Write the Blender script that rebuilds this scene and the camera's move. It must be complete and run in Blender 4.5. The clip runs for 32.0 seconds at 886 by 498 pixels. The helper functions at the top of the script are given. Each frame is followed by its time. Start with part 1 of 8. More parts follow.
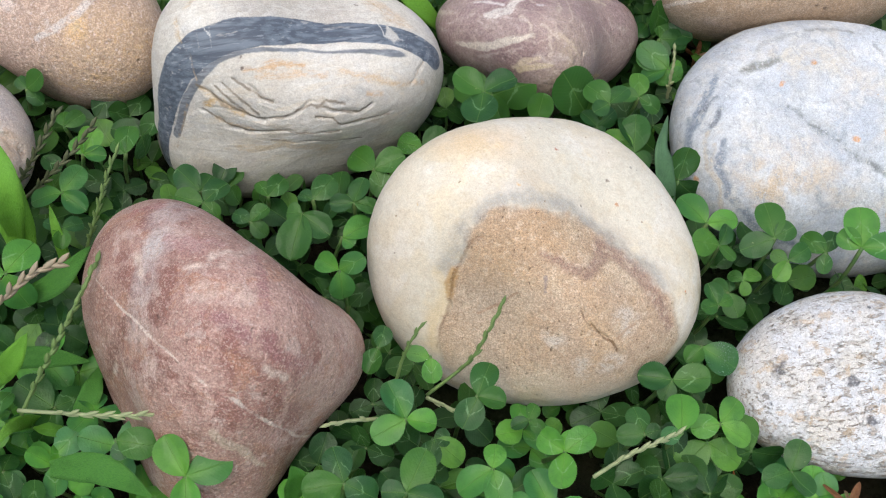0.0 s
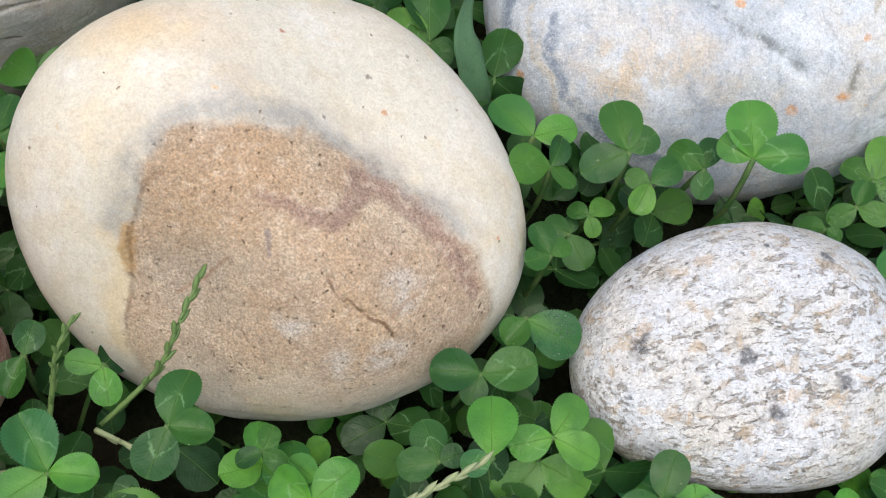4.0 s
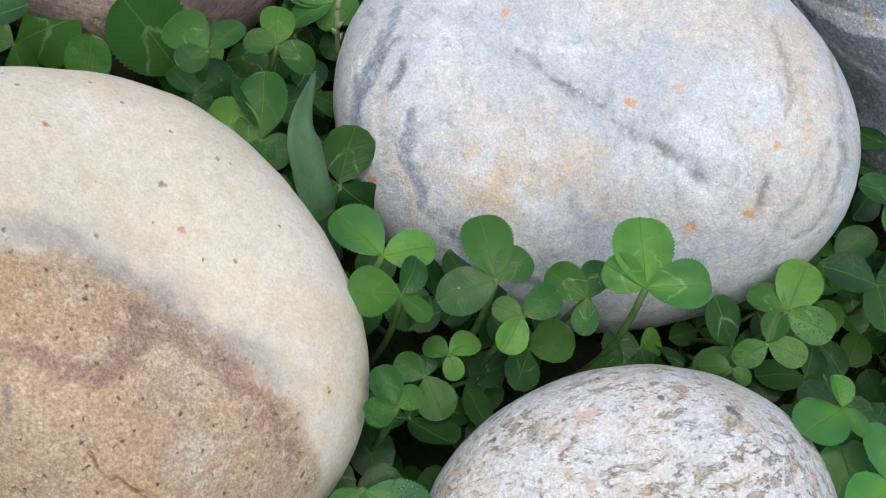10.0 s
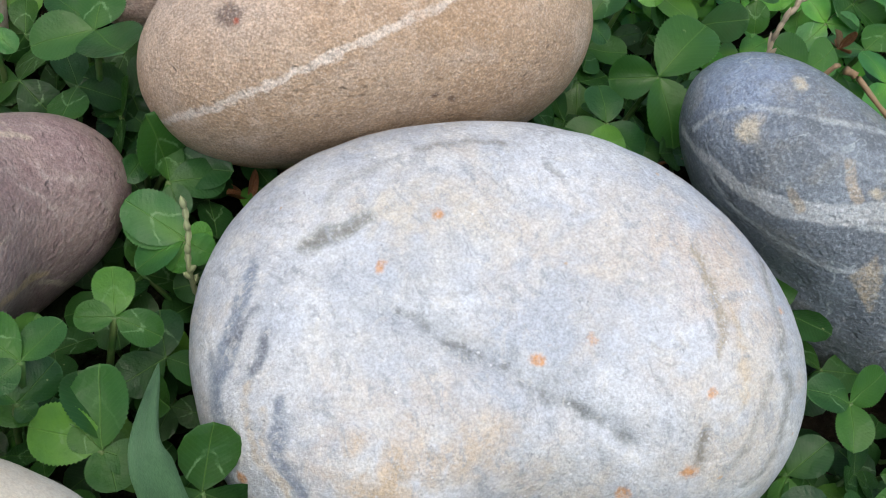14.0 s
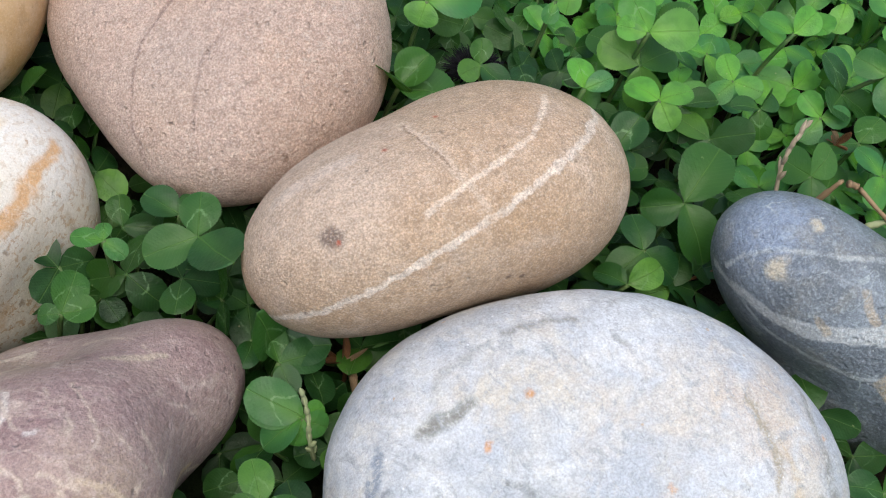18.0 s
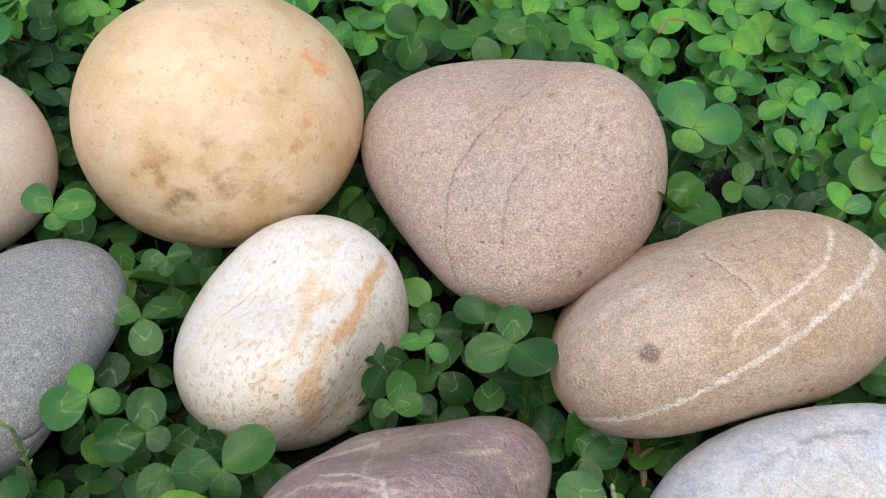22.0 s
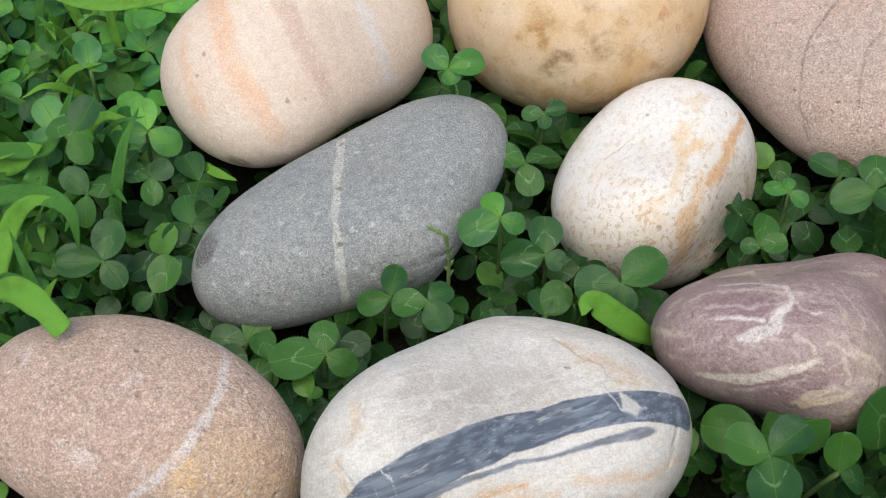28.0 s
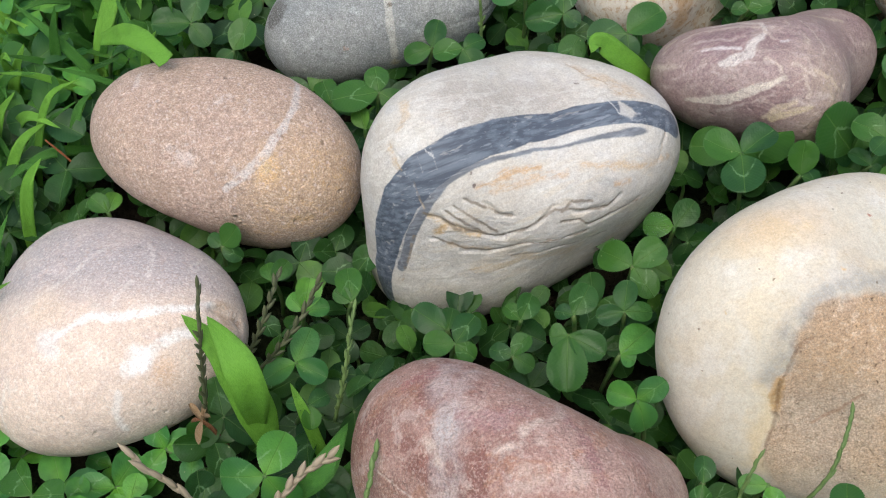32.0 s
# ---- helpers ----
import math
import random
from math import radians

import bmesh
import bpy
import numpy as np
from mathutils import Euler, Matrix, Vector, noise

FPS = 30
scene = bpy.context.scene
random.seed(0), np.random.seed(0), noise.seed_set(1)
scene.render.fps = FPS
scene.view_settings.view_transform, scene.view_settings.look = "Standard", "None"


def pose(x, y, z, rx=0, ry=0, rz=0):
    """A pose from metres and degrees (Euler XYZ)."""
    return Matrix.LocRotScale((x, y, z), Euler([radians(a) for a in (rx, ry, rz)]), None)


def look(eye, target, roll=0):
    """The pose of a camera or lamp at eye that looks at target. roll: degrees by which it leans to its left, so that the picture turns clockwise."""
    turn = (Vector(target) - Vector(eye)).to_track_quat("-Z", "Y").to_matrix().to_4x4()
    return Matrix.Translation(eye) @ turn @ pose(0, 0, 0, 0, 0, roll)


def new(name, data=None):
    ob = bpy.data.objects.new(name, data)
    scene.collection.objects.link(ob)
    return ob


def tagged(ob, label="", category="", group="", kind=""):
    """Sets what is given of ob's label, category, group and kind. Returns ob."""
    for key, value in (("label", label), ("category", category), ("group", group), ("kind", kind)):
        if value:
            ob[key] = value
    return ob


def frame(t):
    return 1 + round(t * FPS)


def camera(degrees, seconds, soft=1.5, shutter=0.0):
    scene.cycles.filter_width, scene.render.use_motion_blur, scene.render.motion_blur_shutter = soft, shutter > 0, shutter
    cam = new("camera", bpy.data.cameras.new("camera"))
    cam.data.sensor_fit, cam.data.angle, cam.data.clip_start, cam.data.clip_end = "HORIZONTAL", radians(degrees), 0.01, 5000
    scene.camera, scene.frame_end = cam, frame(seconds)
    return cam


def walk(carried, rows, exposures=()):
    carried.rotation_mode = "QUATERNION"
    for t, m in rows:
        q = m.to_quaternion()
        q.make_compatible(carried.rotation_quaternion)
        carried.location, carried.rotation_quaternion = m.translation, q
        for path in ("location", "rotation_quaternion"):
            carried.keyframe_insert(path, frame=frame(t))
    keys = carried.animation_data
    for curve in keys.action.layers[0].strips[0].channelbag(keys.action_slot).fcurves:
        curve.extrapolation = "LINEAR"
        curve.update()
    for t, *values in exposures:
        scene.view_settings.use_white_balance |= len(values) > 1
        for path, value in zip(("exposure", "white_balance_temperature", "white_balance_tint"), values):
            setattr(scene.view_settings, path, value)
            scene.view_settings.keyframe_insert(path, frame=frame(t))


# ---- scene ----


def view(x, y, z, yaw, pitch, roll):
    """A camera's pose: yaw to the left of +y, pitch up, roll as look() takes it, in degrees."""
    return pose(x, y, z, 90 + pitch, 0, yaw) @ pose(0, 0, 0, 0, 0, roll)


cam = camera(43.58, 32.0, soft=1.1)
PATH = [
    (0, -0.0251, 0.0056, 0.3130, -7.57, -56.66, 8.58),
    (0.5, -0.0214, 0.0119, 0.2945, -9.03, -57.37, 9.78),
    (1, -0.0143, 0.0214, 0.2807, -10.87, -57.75, 10.94),
    (1.5, -0.0060, 0.0302, 0.2691, -11.86, -57.97, 11.05),
    (2, -0.0013, 0.0365, 0.2615, -12.78, -58.78, 11.41),
    (2.5, 0.0047, 0.0455, 0.2509, -14.11, -59.08, 12.05),
    (3, 0.0147, 0.0530, 0.2399, -15.95, -59.17, 13.03),
    (3.5, 0.0231, 0.0589, 0.2308, -16.17, -59.03, 12.73),
    (5.5, 0.0343, 0.0679, 0.2175, -18.37, -58.26, 14.27),
    (6, 0.0389, 0.0688, 0.2150, -19.86, -57.85, 15.64),
    (6.5, 0.0386, 0.0698, 0.2094, -20.67, -57.91, 16.33),
    (7, 0.0422, 0.0739, 0.1995, -21.58, -58.22, 16.96),
    (7.5, 0.0426, 0.0751, 0.1890, -22.47, -59.00, 17.66),
    (8, 0.0423, 0.0769, 0.1868, -22.98, -59.04, 18.26),
    (8.5, 0.0457, 0.0832, 0.1904, -22.45, -57.42, 18.05),
    (9, 0.0466, 0.0877, 0.1943, -21.87, -55.75, 17.66),
    (9.5, 0.0488, 0.0893, 0.1948, -21.93, -54.52, 17.73),
    (10, 0.0484, 0.0921, 0.1951, -22.08, -53.53, 18.02),
    (10.5, 0.0459, 0.0943, 0.1948, -21.91, -52.88, 17.98),
    (11, 0.0447, 0.0960, 0.1943, -21.44, -52.85, 17.56),
    (11.5, 0.0437, 0.0975, 0.1964, -20.80, -52.74, 16.91),
    (12, 0.0430, 0.1033, 0.2007, -20.51, -52.30, 16.38),
    (12.5, 0.0480, 0.1076, 0.1989, -21.07, -52.25, 16.25),
    (13, 0.0540, 0.1250, 0.1996, -21.93, -51.92, 15.58),
    (13.5, 0.0590, 0.1324, 0.1935, -23.77, -51.89, 15.29),
    (14, 0.0668, 0.1459, 0.1965, -27.22, -52.05, 16.31),
    (14.5, 0.0694, 0.1545, 0.2036, -29.92, -54.29, 16.97),
    (16.5, 0.0572, 0.1601, 0.2340, -34.84, -54.12, 16.58),
    (17, 0.0516, 0.1623, 0.2347, -33.35, -53.90, 15.54),
    (17.5, 0.0490, 0.1658, 0.2372, -31.83, -54.02, 14.20),
    (18, 0.0447, 0.1683, 0.2420, -30.10, -53.78, 12.75),
    (18.5, 0.0420, 0.1700, 0.2472, -28.30, -53.29, 11.39),
    (19, 0.0345, 0.1707, 0.2533, -26.48, -52.67, 10.03),
    (19.5, 0.0264, 0.1704, 0.2592, -24.74, -52.05, 8.92),
    (20, 0.0214, 0.1707, 0.2616, -23.24, -51.56, 7.98),
    (20.5, 0.0154, 0.1712, 0.2643, -21.97, -51.48, 7.13),
    (21, 0.0118, 0.1725, 0.2684, -20.60, -51.27, 6.18),
    (21.5, 0.0090, 0.1721, 0.2696, -19.56, -51.32, 5.46),
    (22, 0.0008, 0.1706, 0.2714, -18.15, -51.40, 4.40),
    (22.5, -0.0065, 0.1699, 0.2726, -16.75, -51.57, 3.36),
    (23, -0.0129, 0.1718, 0.2732, -15.55, -51.59, 2.45),
    (23.5, -0.0171, 0.1749, 0.2741, -14.75, -51.54, 1.98),
    (24, -0.0260, 0.1806, 0.2743, -13.76, -51.62, 1.44),
    (24.5, -0.0293, 0.1818, 0.2720, -13.28, -51.92, 1.07),
    (25, -0.0342, 0.1787, 0.2747, -12.44, -52.28, 0.53),
    (25.5, -0.0441, 0.1728, 0.2764, -11.07, -52.82, -0.31),
    (27.5, -0.0641, 0.1418, 0.2717, -7.13, -51.97, -2.83),
    (28, -0.0696, 0.1353, 0.2737, -6.04, -52.38, -3.49),
    (28.5, -0.0711, 0.1280, 0.2757, -4.98, -52.84, -4.23),
    (29, -0.0772, 0.1213, 0.2785, -3.95, -53.23, -5.24),
    (29.5, -0.0760, 0.1178, 0.2809, -3.25, -53.91, -6.45),
    (30, -0.0783, 0.1083, 0.2813, -2.70, -54.97, -7.31),
    (30.5, -0.0794, 0.0963, 0.2825, -2.59, -55.74, -7.29),
    (31, -0.0742, 0.0856, 0.2851, -2.87, -56.14, -6.92),
    (31.5, -0.0744, 0.0747, 0.2894, -2.56, -56.57, -6.92),
    (32, -0.0773, 0.0630, 0.2928, -1.57, -57.03, -7.04),
]
walk(cam, [(t, view(*row)) for t, *row in PATH],
     [(0, 0.44), (4, 0.44), (7, 0.38), (10, 0.26), (12, 0.25), (14, 0.28), (17, 0.37), (21, 0.36), (24, 0.32), (28, 0.33), (32, 0.38)])

# ---- light: a bright, thinly overcast sky ----
world = bpy.data.worlds.new("sky")
scene.world = world
world.use_nodes = True
sky = world.node_tree.nodes.new("ShaderNodeTexSky")
sky.sky_type, sky.sun_disc = "NISHITA", False
sky.sun_elevation, sky.sun_rotation = radians(75), radians(-145)
sky.air_density, sky.dust_density, sky.ozone_density = 1.2, 4.0, 1.0
back = world.node_tree.nodes["Background"]
back.inputs["Strength"].default_value = 0.15
world.node_tree.links.new(sky.outputs["Color"], back.inputs["Color"])
sun = new("sun", bpy.data.lights.new("sun", "SUN"))
sun.data.energy, sun.data.angle, sun.data.color = 1.45, radians(60), (1.0, 0.965, 0.875)
sun.matrix_world = look((-0.12, -0.72, 1.6), (0, 0, 0))


# ---- materials ----
MARKS = {}


class Paint:
    """A small writer of node materials. Coordinates are the object's own, in metres."""

    def __init__(self, name):
        self.m = bpy.data.materials.new(name)
        self.m.use_nodes = True
        self.nodes, self.links = self.m.node_tree.nodes, self.m.node_tree.links
        self.bsdf = self.nodes["Principled BSDF"]
        self.co = self.nodes.new("ShaderNodeTexCoord").outputs["Object"]
        self.marks = MARKS[name] = []

    def put(self, socket, value):
        if isinstance(value, bpy.types.NodeSocket):
            self.links.new(value, socket)
        elif isinstance(value, (tuple, list)) and len(value) == 3 and socket.type == "RGBA":
            socket.default_value = (*value, 1)
        else:
            socket.default_value = value

    def node(self, kind, out=0, props=(), **inputs):
        n = self.nodes.new("ShaderNode" + kind)
        for key, value in props:
            if key == "operation":
                n.operation = value
            elif key == "data_type":
                n.data_type = value
            elif key == "blend_type":
                n.blend_type = value
            elif key == "feature":
                n.feature = value
        for key, value in inputs.items():
            self.put(n.inputs[int(key[1:]) if key[0] == "_" else key], value)
        return n.outputs[out]

    def math(self, op, a, b=0.0, c=0.0):
        return self.node("Math", 0, [("operation", op)], _0=a, _1=b, _2=c)

    def vec(self, op, a, b=(0, 0, 0), out=0):
        return self.node("VectorMath", out, [("operation", op)], _0=a, _1=b)

    def noise(self, scale, detail=4.0, rough=0.55, warp=0.0, co=None):
        return self.node("TexNoise", 0, Vector=co or self.co, Scale=scale, Detail=detail, Roughness=rough, Distortion=warp)

    def cells(self, scale, feature="F1", co=None, jitter=1.0):
        return self.node("TexVoronoi", 0, [("feature", feature)], Vector=co or self.co, Scale=scale, Randomness=jitter)

    def stretch(self, x, y, z, rx=0, ry=0, rz=0):
        turned = self.node("Mapping", 0, Vector=self.co, Rotation=(radians(rx), radians(ry), radians(rz)))
        return self.vec("MULTIPLY", turned, (x, y, z))

    def span(self, value, a, b, lo=0.0, hi=1.0):
        """A smooth step of value from a to b."""
        n = self.nodes.new("ShaderNodeMapRange")
        n.interpolation_type = "SMOOTHSTEP"
        for i, v in enumerate((value, a, b, lo, hi)):
            self.put(n.inputs[i], v)
        return n.outputs[0]

    def mix(self, fac, a, b, how="MIX"):
        n = self.nodes.new("ShaderNodeMix")
        n.data_type, n.blend_type = "RGBA", how
        self.put(n.inputs[0], fac)
        self.put(n.inputs[6], a)
        self.put(n.inputs[7], b)
        return n.outputs[2]

    def blotch(self, scale, lo, hi, detail=4.0, warp=0.0, co=None, rough=0.55):
        return self.span(self.noise(scale, detail, rough, warp, co), lo, hi)

    def warped(self, amount, scale=60.0, detail=3.0):
        """The coordinates, pushed about by a noise of some metres."""
        n = self.nodes.new("ShaderNodeTexNoise")
        self.put(n.inputs["Vector"], self.co)
        n.inputs["Scale"].default_value, n.inputs["Detail"].default_value = scale, detail
        off = self.vec("SUBTRACT", n.outputs["Color"], (0.5, 0.5, 0.5))
        return self.vec("ADD", self.co, self.vec("MULTIPLY", off, (amount, amount, amount)))

    def sheet(self, normal, at, half, soft, wob=0.0012, scale=90.0, co=None, fray=1.0):
        """1 inside a bent sheet through the stone (a vein or a band), 0 outside."""
        d = self.vec("DOT_PRODUCT", co or self.warped(wob * 4, scale), tuple(Vector(normal).normalized()), 1)
        off = self.ragged(self.math("ABSOLUTE", self.math("SUBTRACT", d, at)), half + soft, fray)
        return self.span(off, max(half * 0.6, half - 0.0008), half + soft, 1.0, 0.0)

    def ball(self, place, radius, soft, squash=(1, 1, 1), wob=0.004, scale=70.0, co=None):
        """1 inside a wobbly blob at a place, 0 outside."""
        d = self.vec("MULTIPLY", self.vec("SUBTRACT", co or self.warped(wob * 2, scale), place), squash)
        return self.span(self.ragged(self.vec("LENGTH", d, out=1), radius + soft), max(radius * 0.6, radius - 0.0012), radius + soft, 1.0, 0.0)

    def line(self, points, half, soft, wob=0.001, scale=150.0):
        """1 along a crooked line of points, 0 off it."""
        return self.lines([points], half, soft, wob, scale)

    def lines(self, many, half, soft, wob=0.001, scale=150.0):
        """1 along several crooked lines of points, 0 off them."""
        co, out = self.warped(wob * 2, scale), None
        for a, b in [pair for points in many for pair in zip(points, points[1:])]:
            ab = Vector(b) - Vector(a)
            off = self.vec("SUBTRACT", co, a)
            way = self.node("Math", 0, [("operation", "MULTIPLY")], _0=self.vec("DOT_PRODUCT", off, tuple(ab), 1), _1=1 / max(ab.length_squared, 1e-9))
            way.node.use_clamp = True
            n = self.nodes.new("ShaderNodeVectorMath")
            n.operation = "SCALE"
            n.inputs[0].default_value = ab
            self.links.new(way, n.inputs["Scale"])
            d = self.vec("LENGTH", self.vec("SUBTRACT", off, n.outputs[0]), out=1)
            out = d if out is None else self.math("MINIMUM", out, d)
        return self.span(self.ragged(out, half + soft), half * 0.6, half + soft, 1.0, 0.0)

    def mark(self, kind, points, halves, wob):
        """A shape on the stone: how far each point of its surface lies from it is worked out when the stone is built."""
        name = "mark_%d" % len(self.marks)
        self.marks.append((name, kind, points, halves, wob))
        n = self.nodes.new("ShaderNodeAttribute")
        n.attribute_name = name
        return n.outputs["Fac"]

    def hull(self, points, soft, wob=0.002):
        """1 inside a convex outline on the stone, with a wobbly edge, 0 outside."""
        return self.span(self.ragged(self.mark("hull", points, None, wob), soft, 0.7), -soft * 0.6, soft, 1.0, 0.0)

    def taper(self, points, halves, soft, wob=0.0008, fray=0.6):
        """1 along a crooked stroke whose half width changes from point to point, 0 off it."""
        return self.span(self.ragged(self.mark("stroke", points, halves, wob), soft, fray), -soft * 0.4, soft * 0.8, 1.0, 0.0)

    def strokes(self, many, half, soft, wob=0.0005):
        """1 along several thin strokes, 0 off them."""
        return self.span(self.ragged(self.mark("strokes", many, half, wob), soft, 0.6), -soft * 0.4, soft * 0.8, 1.0, 0.0)

    def ragged(self, distance, reach, fray=1.0):
        """A distance with a frayed edge: two noises, the coarser as large as the shape is wide."""
        reach = min(reach, 0.004) * fray
        a = self.math("MULTIPLY_ADD", self.noise(0.45 * fray / reach, 3, 0.6), 1.8 * reach, -0.9 * reach)
        b = self.math("MULTIPLY_ADD", self.noise(1500.0, 2, 0.6), 0.0007 * fray, -0.00035 * fray)
        return self.math("ADD", distance, self.math("ADD", a, b))

    def dots(self, scale, size, density, co=None):
        """Scattered specks: cells whose seed falls below the density."""
        n = self.nodes.new("ShaderNodeTexVoronoi")
        self.put(n.inputs["Vector"], co or self.co)
        n.inputs["Scale"].default_value = scale
        hue = self.node("SeparateColor", 0, Color=n.outputs["Color"])
        frayed = self.math("MULTIPLY_ADD", self.noise(scale * 4, 2), 0.35, self.math("SUBTRACT", n.outputs["Distance"], 0.175))
        near = self.span(frayed, size * 0.4, size * 1.1, 1.0, 0.0)
        return self.math("MULTIPLY", near, self.math("LESS_THAN", hue, density))

    def bump(self, height, distance, strength=1.0, base=None):
        n = self.nodes.new("ShaderNodeBump")
        n.inputs["Strength"].default_value, n.inputs["Distance"].default_value = strength, distance
        self.links.new(height, n.inputs["Height"])
        if base is not None:
            self.links.new(base, n.inputs["Normal"])
        return n.outputs[0]

    def done(self, colour, roughness=0.6, normal=None, specular=0.35):
        self.put(self.bsdf.inputs["Base Color"], colour)
        self.put(self.bsdf.inputs["Roughness"], roughness)
        self.put(self.bsdf.inputs["Specular IOR Level"], specular)
        if normal is not None:
            self.links.new(normal, self.bsdf.inputs["Normal"])
        return self.m


def add(p, a, b):
    return p.math("ADD", a, b)


def times(p, a, b):
    return p.math("MULTIPLY", a, b)


# Cracks and pits that are carved into the stones as well as coloured: points, half width, depth.
CRACKS = {}


def crack(key, points, half, depth):
    CRACKS.setdefault(key, []).append((points, half, depth))


crack("A", [(0.0089, -0.0256, 0.0213), (0.0106, -0.0282, 0.0187), (0.0133, -0.0300, 0.0161), (0.0163, -0.0312, 0.0135), (0.0193, -0.0316, 0.0117), (0.0209, -0.0328, 0.0090)], 0.0004, 0.0008)
crack("A", [(-0.0194, -0.0102, 0.0309), (-0.0224, -0.0108, 0.0289), (-0.0247, -0.0128, 0.0241), (-0.0260, -0.0155, 0.0176), (-0.0269, -0.0188, 0.0098), (-0.0281, -0.0224, 0.0021), (-0.0290, -0.0257, -0.0056)], 0.0004, 0.0004)
crack("A", [(-0.0182, -0.0219, 0.0086), (-0.0125, -0.0214, 0.0146), (-0.0086, -0.0213, 0.0199)], 0.0003, 0.0002)
crack("A", [(0.0208, -0.0306, 0.0121), (0.0237, -0.0277, 0.0131), (0.0262, -0.0259, 0.0128)], 0.0003, 0.00015)
crack("B", [(-0.0308, 0.0106, 0.0213), (-0.0219, -0.0001, 0.0253), (-0.0135, -0.0096, 0.0297), (-0.0059, -0.0173, 0.0327), (0.0022, -0.0233, 0.0314), (0.0104, -0.0263, 0.0269), (0.0169, -0.0270, 0.0173), (0.0235, -0.0247, 0.0034), (0.0290, -0.0192, -0.0102)], 0.0004, 0.0003)
crack("D", [(-0.0225, 0.0001, 0.0243), (-0.0162, -0.0050, 0.0233), (-0.0118, -0.0087, 0.0225), (-0.0072, -0.0117, 0.0218), (-0.0009, -0.0165, 0.0206), (0.0036, -0.0199, 0.0197), (0.0079, -0.0229, 0.0183), (0.0127, -0.0258, 0.0170)], 0.0022, 0.0015)
crack("D", [(-0.0347, 0.0140, 0.0240), (-0.0314, 0.0141, 0.0254), (-0.0285, 0.0135, 0.0262), (-0.0233, 0.0156, 0.0277)], 0.001, 0.0005)
crack("D", [(0.0071, 0.0187, 0.0331), (0.0088, 0.0166, 0.0331)], 0.0008, 0.0006)
crack("D", [(0.0237, -0.0274, 0.0187), (0.0235, -0.0298, 0.0152)], 0.001, 0.0006)
crack("E", [(-0.0274, -0.0220, 0.0233), (-0.0234, -0.0233, 0.0218), (-0.0197, -0.0247, 0.0180), (-0.0155, -0.0253, 0.0164), (-0.0113, -0.0258, 0.0146), (-0.0080, -0.0261, 0.0131)], 0.0006, 0.0008)
crack("E", [(-0.0165, -0.0215, 0.0266), (-0.0135, -0.0225, 0.0249), (-0.0102, -0.0232, 0.0221), (-0.0077, -0.0241, 0.0203), (-0.0049, -0.0240, 0.0196)], 0.0006, 0.0008)
crack("E", [(-0.0259, -0.0242, 0.0156), (-0.0217, -0.0255, 0.0129), (-0.0176, -0.0262, 0.0101), (-0.0125, -0.0267, 0.0082), (-0.0038, -0.0268, 0.0090), (0.0049, -0.0267, 0.0087), (0.0153, -0.0247, 0.0079)], 0.0005, 0.0006)
crack("E", [(-0.0091, -0.0258, 0.0139), (-0.0054, -0.0259, 0.0141), (-0.0011, -0.0258, 0.0146), (0.0033, -0.0250, 0.0172), (0.0066, -0.0239, 0.0191), (0.0118, -0.0239, 0.0180), (0.0160, -0.0237, 0.0165), (0.0212, -0.0225, 0.0150), (0.0251, -0.0203, 0.0164)], 0.0006, 0.0009)
crack("E", [(0.0084, -0.0255, 0.0149), (0.0135, -0.0249, 0.0140), (0.0161, -0.0246, 0.0106), (0.0221, -0.0225, 0.0118), (0.0309, -0.0182, 0.0100)], 0.0005, 0.0005)
crack("E", [(-0.0219, -0.0227, 0.0240), (-0.0171, -0.0245, 0.0193), (-0.0122, -0.0254, 0.0154)], 0.0004, 0.0003)
crack("E", [(-0.0193, -0.0224, 0.0251), (-0.0137, -0.0245, 0.0195), (-0.0091, -0.0257, 0.0152)], 0.0004, 0.0003)
crack("E", [(0.0084, -0.0243, 0.0183), (0.0117, -0.0229, 0.0200), (0.0168, -0.0224, 0.0187)], 0.0004, 0.0003)
crack("E", [(-0.0057, -0.0272, 0.0050), (0.0083, -0.0259, 0.0041), (0.0223, -0.0202, -0.0009)], 0.0004, 0.0003)
crack("E", [(0.0413, -0.0037, 0.0189), (0.0389, -0.0083, 0.0186), (0.0368, -0.0118, 0.0174)], 0.0005, 0.0004)
crack("E", [(-0.0307, -0.0230, 0.0147), (-0.0328, -0.0235, 0.0076), (-0.0346, -0.0237, 0.0021), (-0.0363, -0.0241, -0.0053)], 0.0004, 0.0003)
crack("E", [(-0.0273, 0.0017, 0.0403), (-0.0296, -0.0022, 0.0398), (-0.0309, -0.0045, 0.0390)], 0.0006, 0.0005)
crack("E", [(-0.0334, -0.0083, 0.0366), (-0.0326, -0.0113, 0.0354), (-0.0313, -0.0146, 0.0334)], 0.0005, 0.0004)
crack("E", [(-0.0291, -0.0174, 0.0311), (-0.0281, -0.0200, 0.0275), (-0.0272, -0.0215, 0.0247)], 0.0004, 0.0003)
crack("E", [(0.0187, 0.0197, 0.0253), (0.0215, 0.0152, 0.0262), (0.0261, 0.0109, 0.0265), (0.0302, 0.0054, 0.0264)], 0.0005, 0.0004)
crack("F", [(0.0041, -0.0099, 0.0321), (-0.0077, -0.0122, 0.0342)], 0.003, 0.0008)
crack("G", [(-0.0084, 0.0106, 0.0249), (-0.0116, -0.0049, 0.0374), (-0.0095, -0.0136, 0.0406), (-0.0073, -0.0191, 0.0410)], 0.0005, 0.0005)
